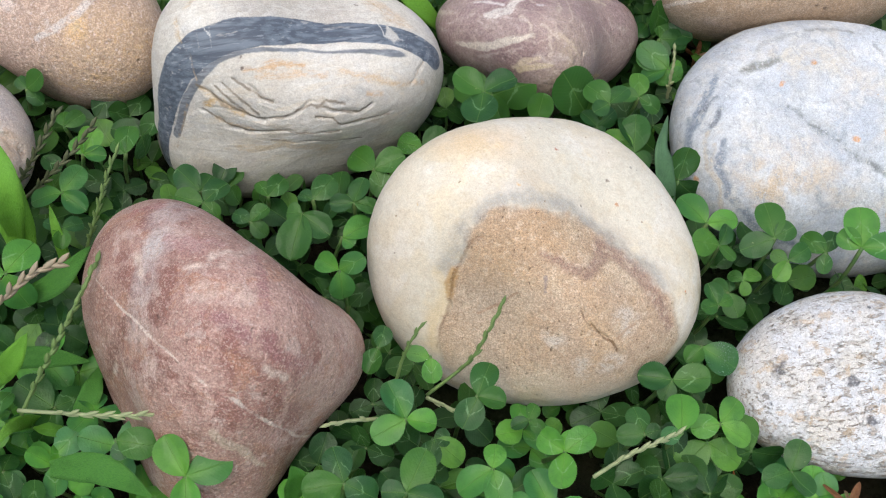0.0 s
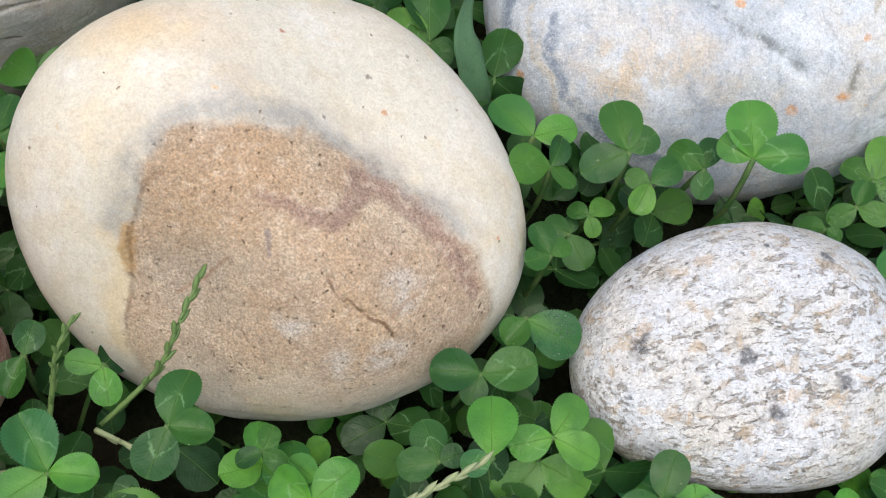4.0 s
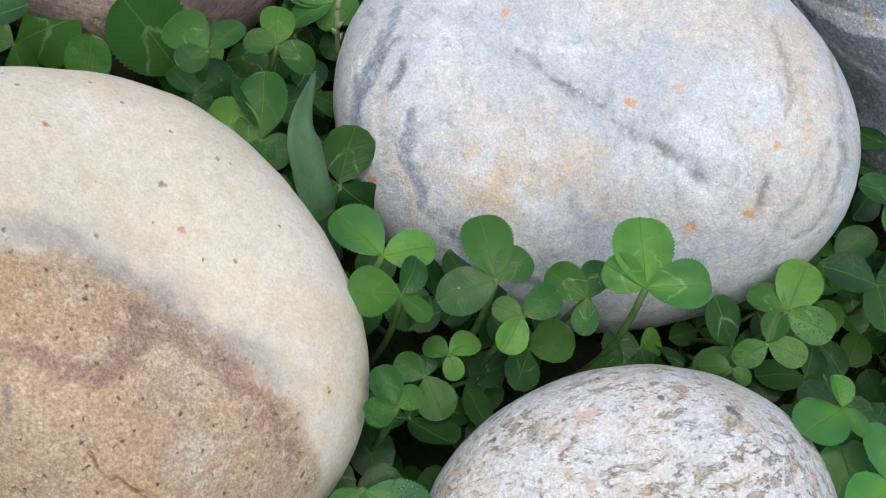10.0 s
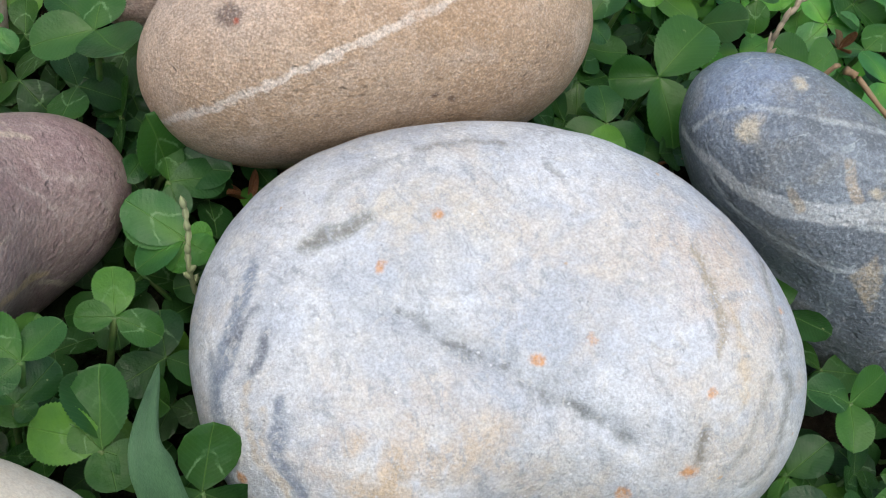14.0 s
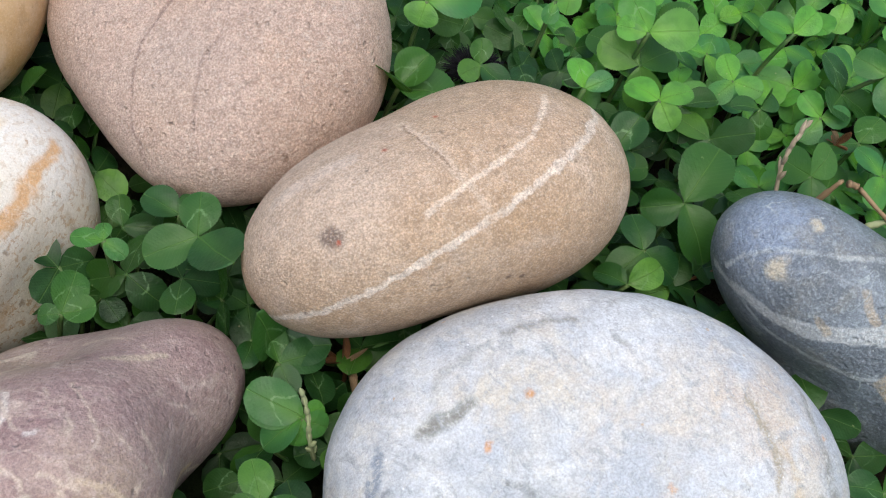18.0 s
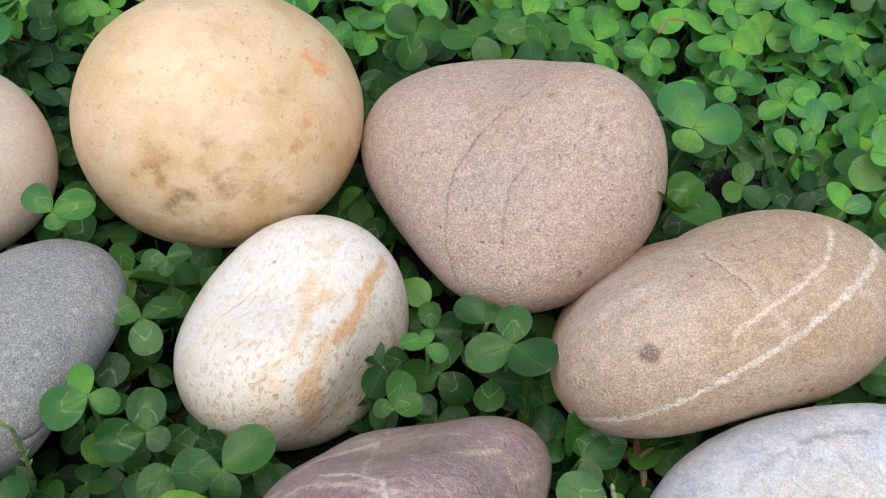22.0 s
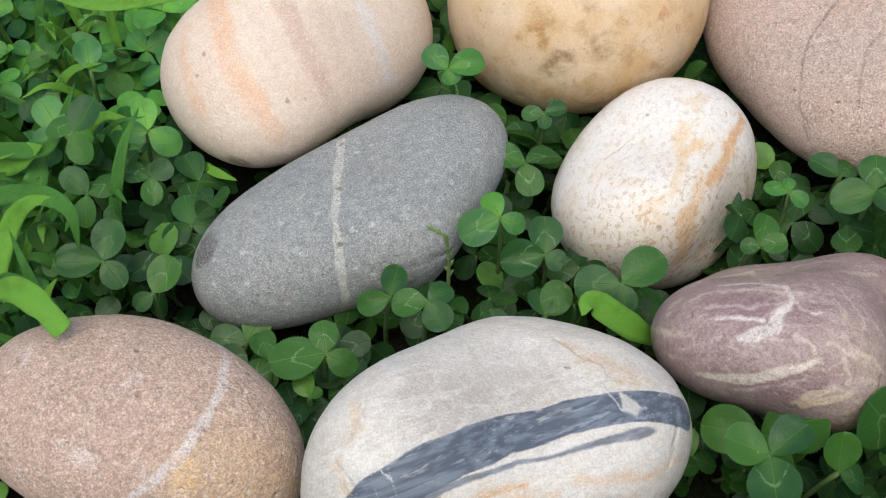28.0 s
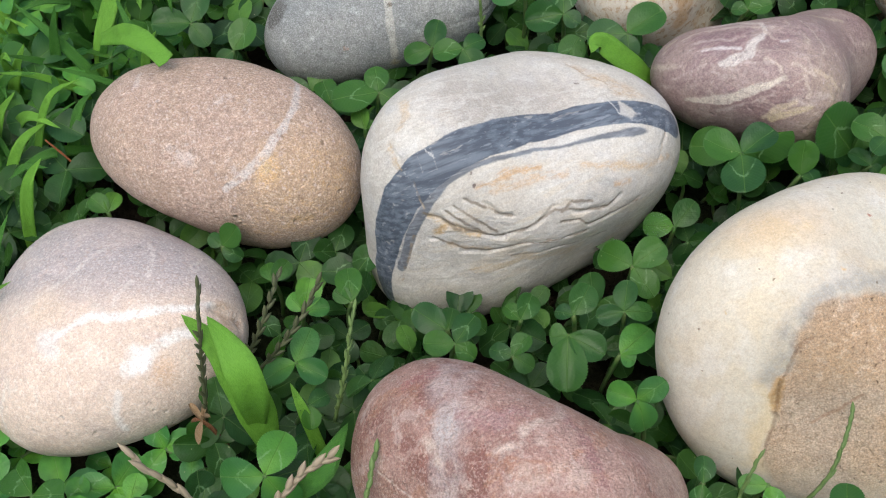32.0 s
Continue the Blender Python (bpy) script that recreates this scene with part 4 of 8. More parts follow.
def purple_veined():
    p = Paint("purple_veined_stone")
    co = p.vec("MULTIPLY", p.warped(0.02, 35), (0.7, 2.0, 1.3))
    c = p.mix(p.blotch(40, 0.38, 0.62, 5, co=co), (0.29, 0.205, 0.20), (0.335, 0.25, 0.225))
    c = p.mix(times(p, p.hull([(-0.0261, -0.0001, 0.0248), (-0.0164, -0.0021, 0.0290), (-0.0106, -0.0078, 0.0328), (-0.0132, -0.0123, 0.0330), (-0.0250, -0.0086, 0.0272)], 0.004, 0.003), 0.75), c, (0.215, 0.125, 0.145))
    c = p.mix(times(p, p.hull([(-0.0101, -0.0091, 0.0333), (-0.0032, -0.0117, 0.0341), (-0.0037, -0.0165, 0.0343), (-0.0111, -0.0154, 0.0335)], 0.003, 0.003), 0.6), c, (0.22, 0.13, 0.14))
    c = p.mix(times(p, p.hull([(-0.0210, -0.0213, 0.0200), (-0.0082, -0.0239, 0.0306), (-0.0050, -0.0266, 0.0292), (-0.0111, -0.0284, 0.0188)], 0.004, 0.003), 0.55), c, (0.22, 0.135, 0.125))
    c = p.mix(times(p, p.hull([(-0.0012, -0.0242, 0.0311), (0.0065, -0.0207, 0.0297), (0.0096, -0.0284, 0.0126), (0.0063, -0.0276, 0.0018), (-0.0019, -0.0312, 0.0105)], 0.007, 0.004), 0.6), c, (0.35, 0.275, 0.195))
    c = p.mix(times(p, p.blotch(160, 0.52, 0.62, 6, 0.8, co), 0.4), c, (0.42, 0.335, 0.31))
    c = p.mix(times(p, p.blotch(300, 0.56, 0.64, 5, 0.5), 0.45), c, (0.20, 0.125, 0.125))
    for path, w, f, tint in (
            ([(-0.0223, -0.0131, 0.0281), (-0.0190, -0.0143, 0.0301), (-0.0164, -0.0142, 0.0316), (-0.0140, -0.0122, 0.0327), (-0.0113, -0.0106, 0.0333), (-0.0093, -0.0078, 0.0329), (-0.0097, -0.0034, 0.0310), (-0.0144, 0.0022, 0.0263), (-0.0211, 0.0057, 0.0222)], [0.0010, 0.0017, 0.0018, 0.0014, 0.0009, 0.0006, 0.0004, 0.0003, 0.0002], 0.9, (0.60, 0.56, 0.52)),
            ([(-0.0257, -0.0067, 0.0267), (-0.0213, -0.0087, 0.0293), (-0.0172, -0.0114, 0.0314)], [0.0001, 0.0004, 0.0003], 0.85, (0.68, 0.64, 0.62)),
            ([(-0.0311, -0.0132, 0.0149), (-0.0272, -0.0165, 0.0176), (-0.0221, -0.0202, 0.0206), (-0.0172, -0.0225, 0.0255), (-0.0118, -0.0237, 0.0292), (-0.0078, -0.0232, 0.0312)], [0.0005, 0.0012, 0.0015, 0.0013, 0.0009, 0.0003], 0.92, (0.62, 0.56, 0.47)),
            ([(-0.0128, -0.0272, 0.0194), (-0.0095, -0.0283, 0.0234), (-0.0060, -0.0288, 0.0257)], [0.0006, 0.0010, 0.0006], 0.75, (0.56, 0.46, 0.33)),
            ([(-0.0238, 0.0121, 0.0149), (-0.0144, 0.0161, 0.0104), (-0.0052, 0.0187, 0.0067), (-0.0120, 0.0015, 0.0271)], [0.0005, 0.0012, 0.0007, 0.0002], 0.75, (0.60, 0.53, 0.42)),
            ([(-0.0365, 0.0056, 0.0075), (-0.0355, -0.0021, 0.0172), (-0.0327, -0.0056, 0.0206)], [0.0006, 0.0006, 0.0002], 0.6, (0.58, 0.49, 0.42)),
            ([(-0.0329, 0.0046, 0.0174), (-0.0300, 0.0055, 0.0190)], [0.0006, 0.0005], 0.55, (0.56, 0.48, 0.37)),
            ([(0.0081, 0.0038, 0.0237), (0.0142, 0.0034, 0.0216), (0.0197, 0.0041, 0.0186)], [0.0004, 0.001, 0.0006], 0.6, (0.57, 0.49, 0.37)),
            ([(-0.0066, -0.0136, 0.0343), (-0.0047, -0.0139, 0.0343)], [0.0003, 0.0002], 0.7, (0.66, 0.62, 0.6)),
            ([(-0.0109, -0.0282, 0.0199), (-0.0063, -0.0298, 0.0228), (-0.0018, -0.0298, 0.0246)], [0.0010, 0.0013, 0.0008], 0.8, (0.56, 0.46, 0.30)),
            ([(0.0007, -0.0230, 0.0314), (0.0046, -0.0244, 0.0289), (0.0070, -0.0260, 0.0254)], [0.0005, 0.0006, 0.0003], 0.6, (0.52, 0.42, 0.30)),
            ([(0.0139, -0.0229, 0.0092), (0.0176, -0.0145, 0.0029), (0.0207, -0.0106, -0.0007)], [0.0009, 0.0012, 0.0004], 0.75, (0.53, 0.40, 0.23)),
            ([(0.0189, -0.0120, -0.0017), (0.0230, -0.0071, -0.0096)], [0.0006, 0.0005], 0.7, (0.58, 0.50, 0.40)),
            ([(0.0036, -0.0247, 0.0291), (0.0047, -0.0299, 0.0216), (0.0038, -0.0309, 0.0088)], [0.0006, 0.0010, 0.0008], 0.4, (0.44, 0.35, 0.24))):
        c = p.mix(times(p, p.taper(path, [0.8 * v for v in w], 0.0008, 0.0008), times(p, p.blotch(350, 0.15, 0.42), min(0.9, 1.1 * f))), c, tint)
    fine = p.strokes(([(-0.0343, 0.0023, 0.0174), (-0.0263, 0.0029, 0.0229), (-0.0178, 0.0007, 0.0269), (-0.0103, -0.0063, 0.0324), (-0.0079, -0.0120, 0.0340)], [(0.0045, 0.0168, 0.0085), (0.0116, 0.0121, 0.0162), (0.0172, 0.0057, 0.0195)], [(0.0021, -0.0036, 0.0306), (0.0043, -0.0109, 0.0322), (0.0044, -0.0178, 0.0319), (-0.0001, -0.0252, 0.0303)], [(-0.0026, -0.0044, 0.0317), (0.0002, -0.0136, 0.0338), (-0.0013, -0.0218, 0.0324), (0.0001, -0.0242, 0.0310)], [(-0.0128, -0.0174, 0.0323), (-0.0088, -0.0206, 0.0326), (-0.0077, -0.0241, 0.0308)], [(-0.0051, -0.0210, 0.0332), (-0.0022, -0.0240, 0.0315), (-0.0004, -0.0243, 0.0309)], [(0.0085, -0.0157, 0.0293), (0.0116, -0.0205, 0.0238)], [(0.0125, -0.0141, 0.0254), (0.0143, -0.0195, 0.0189)], [(0.0090, -0.0245, 0.0243), (0.0160, -0.0155, 0.0174)], [(-0.0036, -0.0244, 0.0311), (-0.0025, -0.0285, 0.0272)]), 0.0003, 0.0006, 0.0012)
    c = p.mix(times(p, fine, times(p, p.blotch(260, 0.25, 0.5), 0.75)), c, (0.54, 0.45, 0.37))
    wisps = p.strokes(([(-0.0342, -0.0068, 0.0184), (-0.0257, -0.0116, 0.0259), (-0.0185, -0.0165, 0.0294), (-0.0108, -0.0188, 0.0328)], [(-0.0352, -0.0074, 0.0145), (-0.0241, -0.0151, 0.0255), (-0.0135, -0.0201, 0.0308)], [(-0.0268, -0.0020, 0.0252), (-0.0180, -0.0063, 0.0302), (-0.0118, -0.0102, 0.0330)], [(-0.0237, -0.0195, 0.0153), (-0.0159, -0.0245, 0.0227), (-0.0096, -0.0258, 0.0279)], [(-0.0010, 0.0239, 0.0017), (-0.0016, 0.0027, 0.0264), (0.0072, -0.0028, 0.0283)], [(-0.0239, 0.0024, 0.0242), (-0.0136, -0.0019, 0.0295), (-0.0066, -0.0071, 0.0331)], [(0.0172, -0.0060, 0.0197), (0.0220, -0.0059, 0.0123), (0.0234, -0.0075, 0.0059)], [(0.0220, -0.0002, 0.0163), (0.0269, -0.0009, 0.0110), (0.0310, -0.0011, 0.0034)], [(-0.0081, -0.0277, 0.0259), (-0.0032, -0.0291, 0.0262), (0.0036, -0.0280, 0.0260)]), 0.0003, 0.0008, 0.002)
    c = p.mix(times(p, wisps, times(p, p.blotch(220, 0.32, 0.55), 0.6)), c, (0.55, 0.465, 0.42))
    c = p.mix(times(p, times(p, ridges(p, 42, 0.02, co), p.blotch(60, 0.4, 0.55)), 0.4), c, (0.50, 0.41, 0.35))
    c = p.mix(times(p, p.dots(520, 0.2, 0.12), 0.6), c, (0.58, 0.50, 0.46))
    c = grain(p, c, (0.50, 0.41, 0.385), (0.15, 0.095, 0.10), 1000, 0.25, 0.35)
    return p.done(c, 0.40, relief(p, 900, 0.00014), 0.45)


def tan_veined():
    p = Paint("tan_sandstone")
    c = p.mix(p.blotch(40, 0.36, 0.64), (0.518, 0.384, 0.271), (0.474, 0.329, 0.21))
    c = p.mix(times(p, p.ball((-0.0328, -0.0091, 0.0324), 0.012, 0.02), 0.55), c, (0.606, 0.508, 0.43))
    c = p.mix(times(p, p.blotch(110, 0.5, 0.68, 4), 0.4), c, (0.64, 0.529, 0.44))
    for spec, h in ((((0.3859, -0.6151, -0.6875), -0.0075), 0.0005),):
        c = p.mix(times(p, p.sheet(*spec, h, 0.0006, 0.0006, 200), times(p, p.blotch(260, 0.22, 0.46), 0.8)), c, (0.794, 0.714, 0.633))
    c = p.mix(times(p, p.line([(-0.0146, -0.0267, 0.0379), (-0.0064, -0.0238, 0.0401), (-0.0007, -0.0216, 0.0411), (0.0054, -0.0190, 0.0419), (0.0113, -0.0159, 0.0420), (0.0162, -0.0098, 0.0411), (0.0199, -0.0035, 0.0386)], 0.0004, 0.0006, 0.0008), times(p, p.blotch(300, 0.22, 0.46), 0.8)), c, (0.772, 0.67, 0.566))
    c = p.mix(times(p, p.line([(-0.0115, -0.0018, 0.0356), (-0.0094, -0.0118, 0.0402), (-0.0069, -0.0199, 0.0410), (-0.0040, -0.0260, 0.0393), (-0.0027, -0.0283, 0.0380)], 0.0005, 0.0009, 0.001), 0.4), c, (0.772, 0.67, 0.566))
    c = p.mix(times(p, p.line([(-0.0399, -0.0092, 0.0268), (-0.0328, -0.0091, 0.0324), (-0.0255, -0.0089, 0.0357)], 0.001, 0.002, 0.001), 0.5), c, (0.705, 0.627, 0.566))
    c = p.mix(times(p, crack_mask(p, "G", 0, 0.0001, 0.0004), 0.7), c, (0.199, 0.119, 0.0679))
    c = p.mix(times(p, p.ball((-0.0332, -0.0239, 0.0330), 0.0012, 0.0016, (0.6, 1, 1), 0.001), 0.85), c, (0.144, 0.108, 0.0961))
    for spot, r in (((-0.0049, -0.0032, 0.0377), 0.0003), ((-0.0321, -0.0255, 0.0329), 0.0002), ((-0.0179, -0.0095, 0.0380), 0.0004)):
        c = p.mix(times(p, p.ball(spot, r, 0.0006, wob=0.0005), 0.8), c, (0.397, 0.0865, 0.0452))
    for spot in ((0.0053, -0.0355, 0.0221), (0.0020, -0.0356, 0.0231), (-0.0391, -0.0296, 0.0162)):
        c = p.mix(times(p, p.ball(spot, 0.0005, 0.0005, wob=0.0008), 0.8), c, (0.11, 0.0649, 0.0452))
    c = p.mix(times(p, p.dots(240, 0.14, 0.07), 0.6), c, (0.22, 0.141, 0.102))
    c = grain(p, c, (0.75, 0.627, 0.521), (0.331, 0.216, 0.136), 1500, 0.35, 0.5)
    return p.done(c, 0.6, relief(p, 1300, 0.0002), 0.3)


def blue_slate():
    p = Paint("blue_grey_limestone")
    c = p.mix(p.blotch(60, 0.35, 0.65), (0.14, 0.163, 0.188), (0.20, 0.232, 0.268))
    # bluish sky highlight painted near the top
    c = p.mix(times(p, p.ball((-0.0252, 0.0197, 0.0275), 0.006, 0.01), 0.6), c, (0.303, 0.387, 0.535))
    vein = p.taper([(-0.0303, 0.0232, 0.0113), (-0.0295, 0.0125, 0.0137), (-0.0261, 0.0054, 0.0139), (-0.0223, 0.0001, 0.0147), (-0.0175, -0.0042, 0.0178), (-0.0119, -0.0075, 0.0199), (-0.0057, -0.0094, 0.0224), (0.0015, -0.0108, 0.0238), (0.0051, -0.0110, 0.0240)], [0.0005, 0.0008, 0.0011, 0.0015, 0.0016, 0.0018, 0.0016, 0.0013, 0.0012], 0.0008, 0.0006)
    c = p.mix(times(p, vein, times(p, p.blotch(260, 0.15, 0.5), 0.85)), c, (0.56, 0.585, 0.59))
    thin = p.strokes(([(-0.0307, 0.0195, 0.0153), (-0.0295, 0.0179, 0.0212), (-0.0260, 0.0147, 0.0259), (-0.0200, 0.0102, 0.0291), (-0.0140, 0.0067, 0.0298), (-0.0051, 0.0040, 0.0291), (0.0026, 0.0027, 0.0270)], [(-0.0297, 0.0137, 0.0122), (-0.0262, 0.0067, 0.0086), (-0.0210, -0.0007, 0.0074), (-0.0159, -0.0069, 0.0079), (-0.0117, -0.0117, 0.0086), (-0.0076, -0.0149, 0.0113), (-0.0032, -0.0165, 0.0150), (0.0032, -0.0174, 0.0184)], [(-0.0099, -0.0098, 0.0188), (-0.0037, -0.0128, 0.0201), (0.0041, -0.0144, 0.0217)]), 0.0003, 0.0005)
    c = p.mix(times(p, thin, times(p, p.blotch(300, 0.2, 0.5), 0.75)), c, (0.50, 0.54, 0.56))
    hair = p.strokes(([(-0.0236, 0.0086, 0.0254), (-0.0189, 0.0061, 0.0276), (-0.0162, 0.0036, 0.0277), (-0.0123, -0.0003, 0.0266), (-0.0046, -0.0042, 0.0266), (0.0038, -0.0050, 0.0264)], [(0.0009, -0.0173, 0.0173), (0.0024, -0.0229, 0.0091), (0.0041, -0.0263, 0.0015)], [(-0.0288, 0.0134, 0.0207), (-0.0268, 0.0073, 0.0180), (-0.0246, 0.0033, 0.0143)], [(0.0078, 0.0048, 0.0242), (0.0010, -0.0045, 0.0267)]), 0.0001, 0.0005)
    c = p.mix(times(p, hair, times(p, p.blotch(300, 0.3, 0.55), 0.6)), c, (0.40, 0.44, 0.47))
    c = p.mix(times(p, p.hull([(-0.0093, -0.0141, 0.0091), (-0.0065, -0.0144, 0.0147), (-0.0047, -0.0168, 0.0124), (-0.0046, -0.0195, 0.0036)], 0.0006, 0.0008), times(p, p.blotch(500, 0.2, 0.5), 0.8)), c, (0.44, 0.37, 0.27))
    c = p.mix(times(p, p.taper([(-0.0119, -0.0009, 0.0267), (-0.0116, -0.0040, 0.0242), (-0.0106, -0.0064, 0.0226)], [0.0007, 0.0006, 0.0004], 0.0005), 0.75), c, (0.46, 0.38, 0.28))
    c = p.mix(times(p, p.taper([(-0.0206, -0.0005, 0.0193), (-0.0189, -0.0032, 0.0173)], [0.0004, 0.0003], 0.0005), 0.7), c, (0.44, 0.36, 0.25))
    c = p.mix(times(p, times(p, ridges(p, 45, 0.008), p.blotch(70, 0.42, 0.6)), 0.6), c, (0.462, 0.515, 0.524))
    c = mottle(p, c, ((0.264, 0.316, 0.365), (0.132, 0.152, 0.165), (0.286, 0.292, 0.274)), 70, 0.5)
    for spot, r, q in (((-0.0261, 0.0103, 0.0237), 0.0018, (1, 1, 1)), ((-0.0164, 0.0153, 0.0307), 0.0010, (1, 1, 1)), ((-0.0002, 0.0064, 0.0278), 0.0008, (1, 1, 1)), ((-0.0071, -0.0066, 0.0242), 0.0006, (1, 1, 1))):
        c = p.mix(times(p, p.ball(spot, r, 0.0014, q, 0.003), 0.75), c, (0.63, 0.551, 0.401))
    c = p.mix(times(p, p.dots(280, 0.12, 0.2), 0.5), c, (0.576, 0.626, 0.624))
    c = grain(p, c, (0.466, 0.537, 0.595), (0.11, 0.133, 0.148), 1000, 0.25, 0.4)
    return p.done(c, 0.48, relief(p, 1000, 0.0002), 0.4)


def pink_oval():
    p = Paint("pinkish_brown_sandstone")
    c = p.mix(p.blotch(38, 0.36, 0.62), (0.501, 0.369, 0.292), (0.462, 0.336, 0.251))
    c = p.mix(times(p, p.ball((0.0248, -0.0274, 0.0152), 0.010, 0.014), 0.6), c, (0.55, 0.396, 0.245))
    c = p.mix(times(p, p.ball((0.0147, -0.0236, 0.0192), 0.0015, 0.004), 0.7), c, (0.726, 0.484, 0.233))
    vein = p.taper([(0.0225, 0.0136, 0.0147), (0.0253, 0.0032, 0.0214), (0.0244, -0.0059, 0.0240), (0.0210, -0.0128, 0.0240), (0.0168, -0.0178, 0.0226), (0.0125, -0.0214, 0.0202), (0.0068, -0.0237, 0.0175), (0.0024, -0.0246, 0.0151)], [0.0007, 0.0008, 0.0009, 0.0010, 0.0011, 0.0011, 0.0009, 0.0007], 0.0008, 0.0006)
    c = p.mix(times(p, vein, times(p, p.blotch(300, 0.2, 0.5), 0.85)), c, (0.64, 0.60, 0.57))
    pale = p.strokes(([(0.0009, -0.0042, 0.0255), (0.0048, -0.0004, 0.0257), (0.0061, -0.0004, 0.0258)], [(-0.0116, -0.0128, 0.0226), (-0.0082, -0.0154, 0.0211), (-0.0050, -0.0154, 0.0212)], [(-0.0200, 0.0082, 0.0265), (-0.0196, 0.0137, 0.0252)], [(0.0112, -0.0059, 0.0253), (0.0119, -0.0032, 0.0258)], [(0.0042, -0.0192, 0.0200), (0.0064, -0.0223, 0.0184)]), 0.0005, 0.0014)
    c = p.mix(times(p, pale, times(p, p.blotch(420, 0.35, 0.55), 0.6)), c, (0.62, 0.57, 0.545))
    c = p.mix(times(p, p.ball((0.0147, -0.0237, 0.0192), 0.0012, 0.002), times(p, p.blotch(500, 0.3, 0.5), 0.75)), c, (0.66, 0.50, 0.29))
    c = p.mix(times(p, p.ball((-0.0084, -0.0160, 0.0209), 0.001, 0.002), 0.6), c, (0.77, 0.66, 0.606))
    c = p.mix(times(p, p.blotch(520, 0.6, 0.7, 3), 0.6), c, (0.748, 0.638, 0.583))
    c = p.mix(times(p, p.dots(430, 0.3, 0.24), 0.5), c, (0.70, 0.62, 0.57))
    c = p.mix(times(p, p.blotch(850, 0.58, 0.64, 4), 0.45), c, (0.72, 0.62, 0.52))
    c = p.mix(times(p, times(p, p.blotch(420, 0.55, 0.62, 5), p.ball((0.0256, -0.0318, 0.0049), 0.012, 0.016)), 0.5), c, (0.56, 0.36, 0.16))
    c = grain(p, c, (0.748, 0.616, 0.536), (0.275, 0.165, 0.117), 1300, 0.36, 0.5)
    return p.done(c, 0.62, relief(p, 900, 0.0003), 0.35)


def peach_veined():
    p = Paint("peach_veined_stone")
    up = p.span(p.vec("DOT_PRODUCT", p.warped(0.012, 50), (0.1, 1.0, 0.25), 1), -0.002, 0.014)
    c = p.mix(up, (0.65, 0.522, 0.422), (0.403, 0.364, 0.355))
    c = p.mix(times(p, p.blotch(60, 0.5, 0.66, 5, 0.5), 0.4), c, (0.694, 0.582, 0.487))
    c = p.mix(times(p, times(p, ridges(p, 35, 0.012), p.blotch(60, 0.4, 0.6)), 0.5), c, (0.72, 0.678, 0.6))
    c = p.mix(times(p, p.blotch(90, 0.55, 0.68, 5, 0.5), 0.5), c, (0.504, 0.4, 0.355))
    c = p.mix(times(p, p.hull([(-0.0135, 0.0087, 0.0212), (-0.0042, 0.0235, 0.0191), (0.0134, 0.0301, 0.0090), (0.0299, 0.0120, 0.0157), (0.0362, -0.0028, 0.0172), (0.0247, -0.0074, 0.0252), (0.0027, -0.0044, 0.0265)], 0.006, 0.003), times(p, p.blotch(90, 0.3, 0.6, 5), 0.6)), c, (0.43, 0.375, 0.36))
    veins = p.taper([(-0.0046, -0.0136, 0.0250), (0.0000, -0.0113, 0.0261), (0.0061, -0.0100, 0.0269), (0.0120, -0.0113, 0.0270), (0.0191, -0.0105, 0.0264), (0.0260, -0.0097, 0.0245), (0.0338, -0.0075, 0.0199), (0.0382, -0.0086, 0.0143)], [0.0006, 0.0006, 0.0009, 0.0011, 0.0009, 0.0008, 0.0006, 0.0004], 0.0011, 0.0012)
    veins = p.math("MAXIMUM", veins, p.taper([(0.0139, -0.0241, 0.0217), (0.0189, -0.0213, 0.0225), (0.0241, -0.0179, 0.0230), (0.0288, -0.0161, 0.0213), (0.0310, -0.0154, 0.0201)], [0.0018, 0.0012, 0.0010, 0.0008, 0.0004], 0.0012, 0.0012))
    veins = p.math("MAXIMUM", veins, times(p, p.taper([(0.0100, -0.0285, 0.0181), (0.0075, -0.0316, 0.0134), (0.0079, -0.0335, 0.0061)], [0.0005, 0.0007, 0.0005], 0.001), 0.7))
    c = p.mix(times(p, veins, times(p, p.blotch(260, 0.2, 0.5), 0.85)), c, (0.76, 0.74, 0.70))
    c = p.mix(times(p, p.strokes(([(0.0178, 0.0148, 0.0206), (0.0198, 0.0079, 0.0234), (0.0192, 0.0000, 0.0261)], [(-0.0083, 0.0017, 0.0239), (-0.0015, 0.0065, 0.0244), (0.0069, 0.0132, 0.0230)], [(0.0105, -0.0078, 0.0272), (0.0146, -0.0013, 0.0267)]), 0.0002, 0.0008), 0.5), c, (0.66, 0.62, 0.57))
    c = p.mix(times(p, p.ball((0.0217, -0.0239, 0.0195), 0.002, 0.005), 0.6), c, (0.60, 0.40, 0.25))
    c = p.mix(times(p, p.ball((-0.0070, -0.0148, 0.0245), 0.002, 0.003), 0.6), c, (0.74, 0.72, 0.69))
    c = p.mix(times(p, p.ball((-0.0084, -0.0038, 0.0244), 0.003, 0.006), 0.5), c, (0.66, 0.52, 0.37))
    c = p.mix(times(p, p.ball((0.0161, -0.0233, 0.0221), 0.002, 0.003), 0.7), c, (0.85, 0.85, 0.85))
    c = p.mix(times(p, crack_mask(p, "J", 0, 0.0005, 0.0012), 0.75), c, (0.224, 0.133, 0.0791))
    c = p.mix(times(p, p.ball((0.0371, -0.0100, 0.0159), 0.002, 0.004), 0.4), c, (0.739, 0.484, 0.264))
    c = grain(p, c, (0.829, 0.775, 0.725), (0.448, 0.326, 0.264), 1000, 0.3, 0.3)
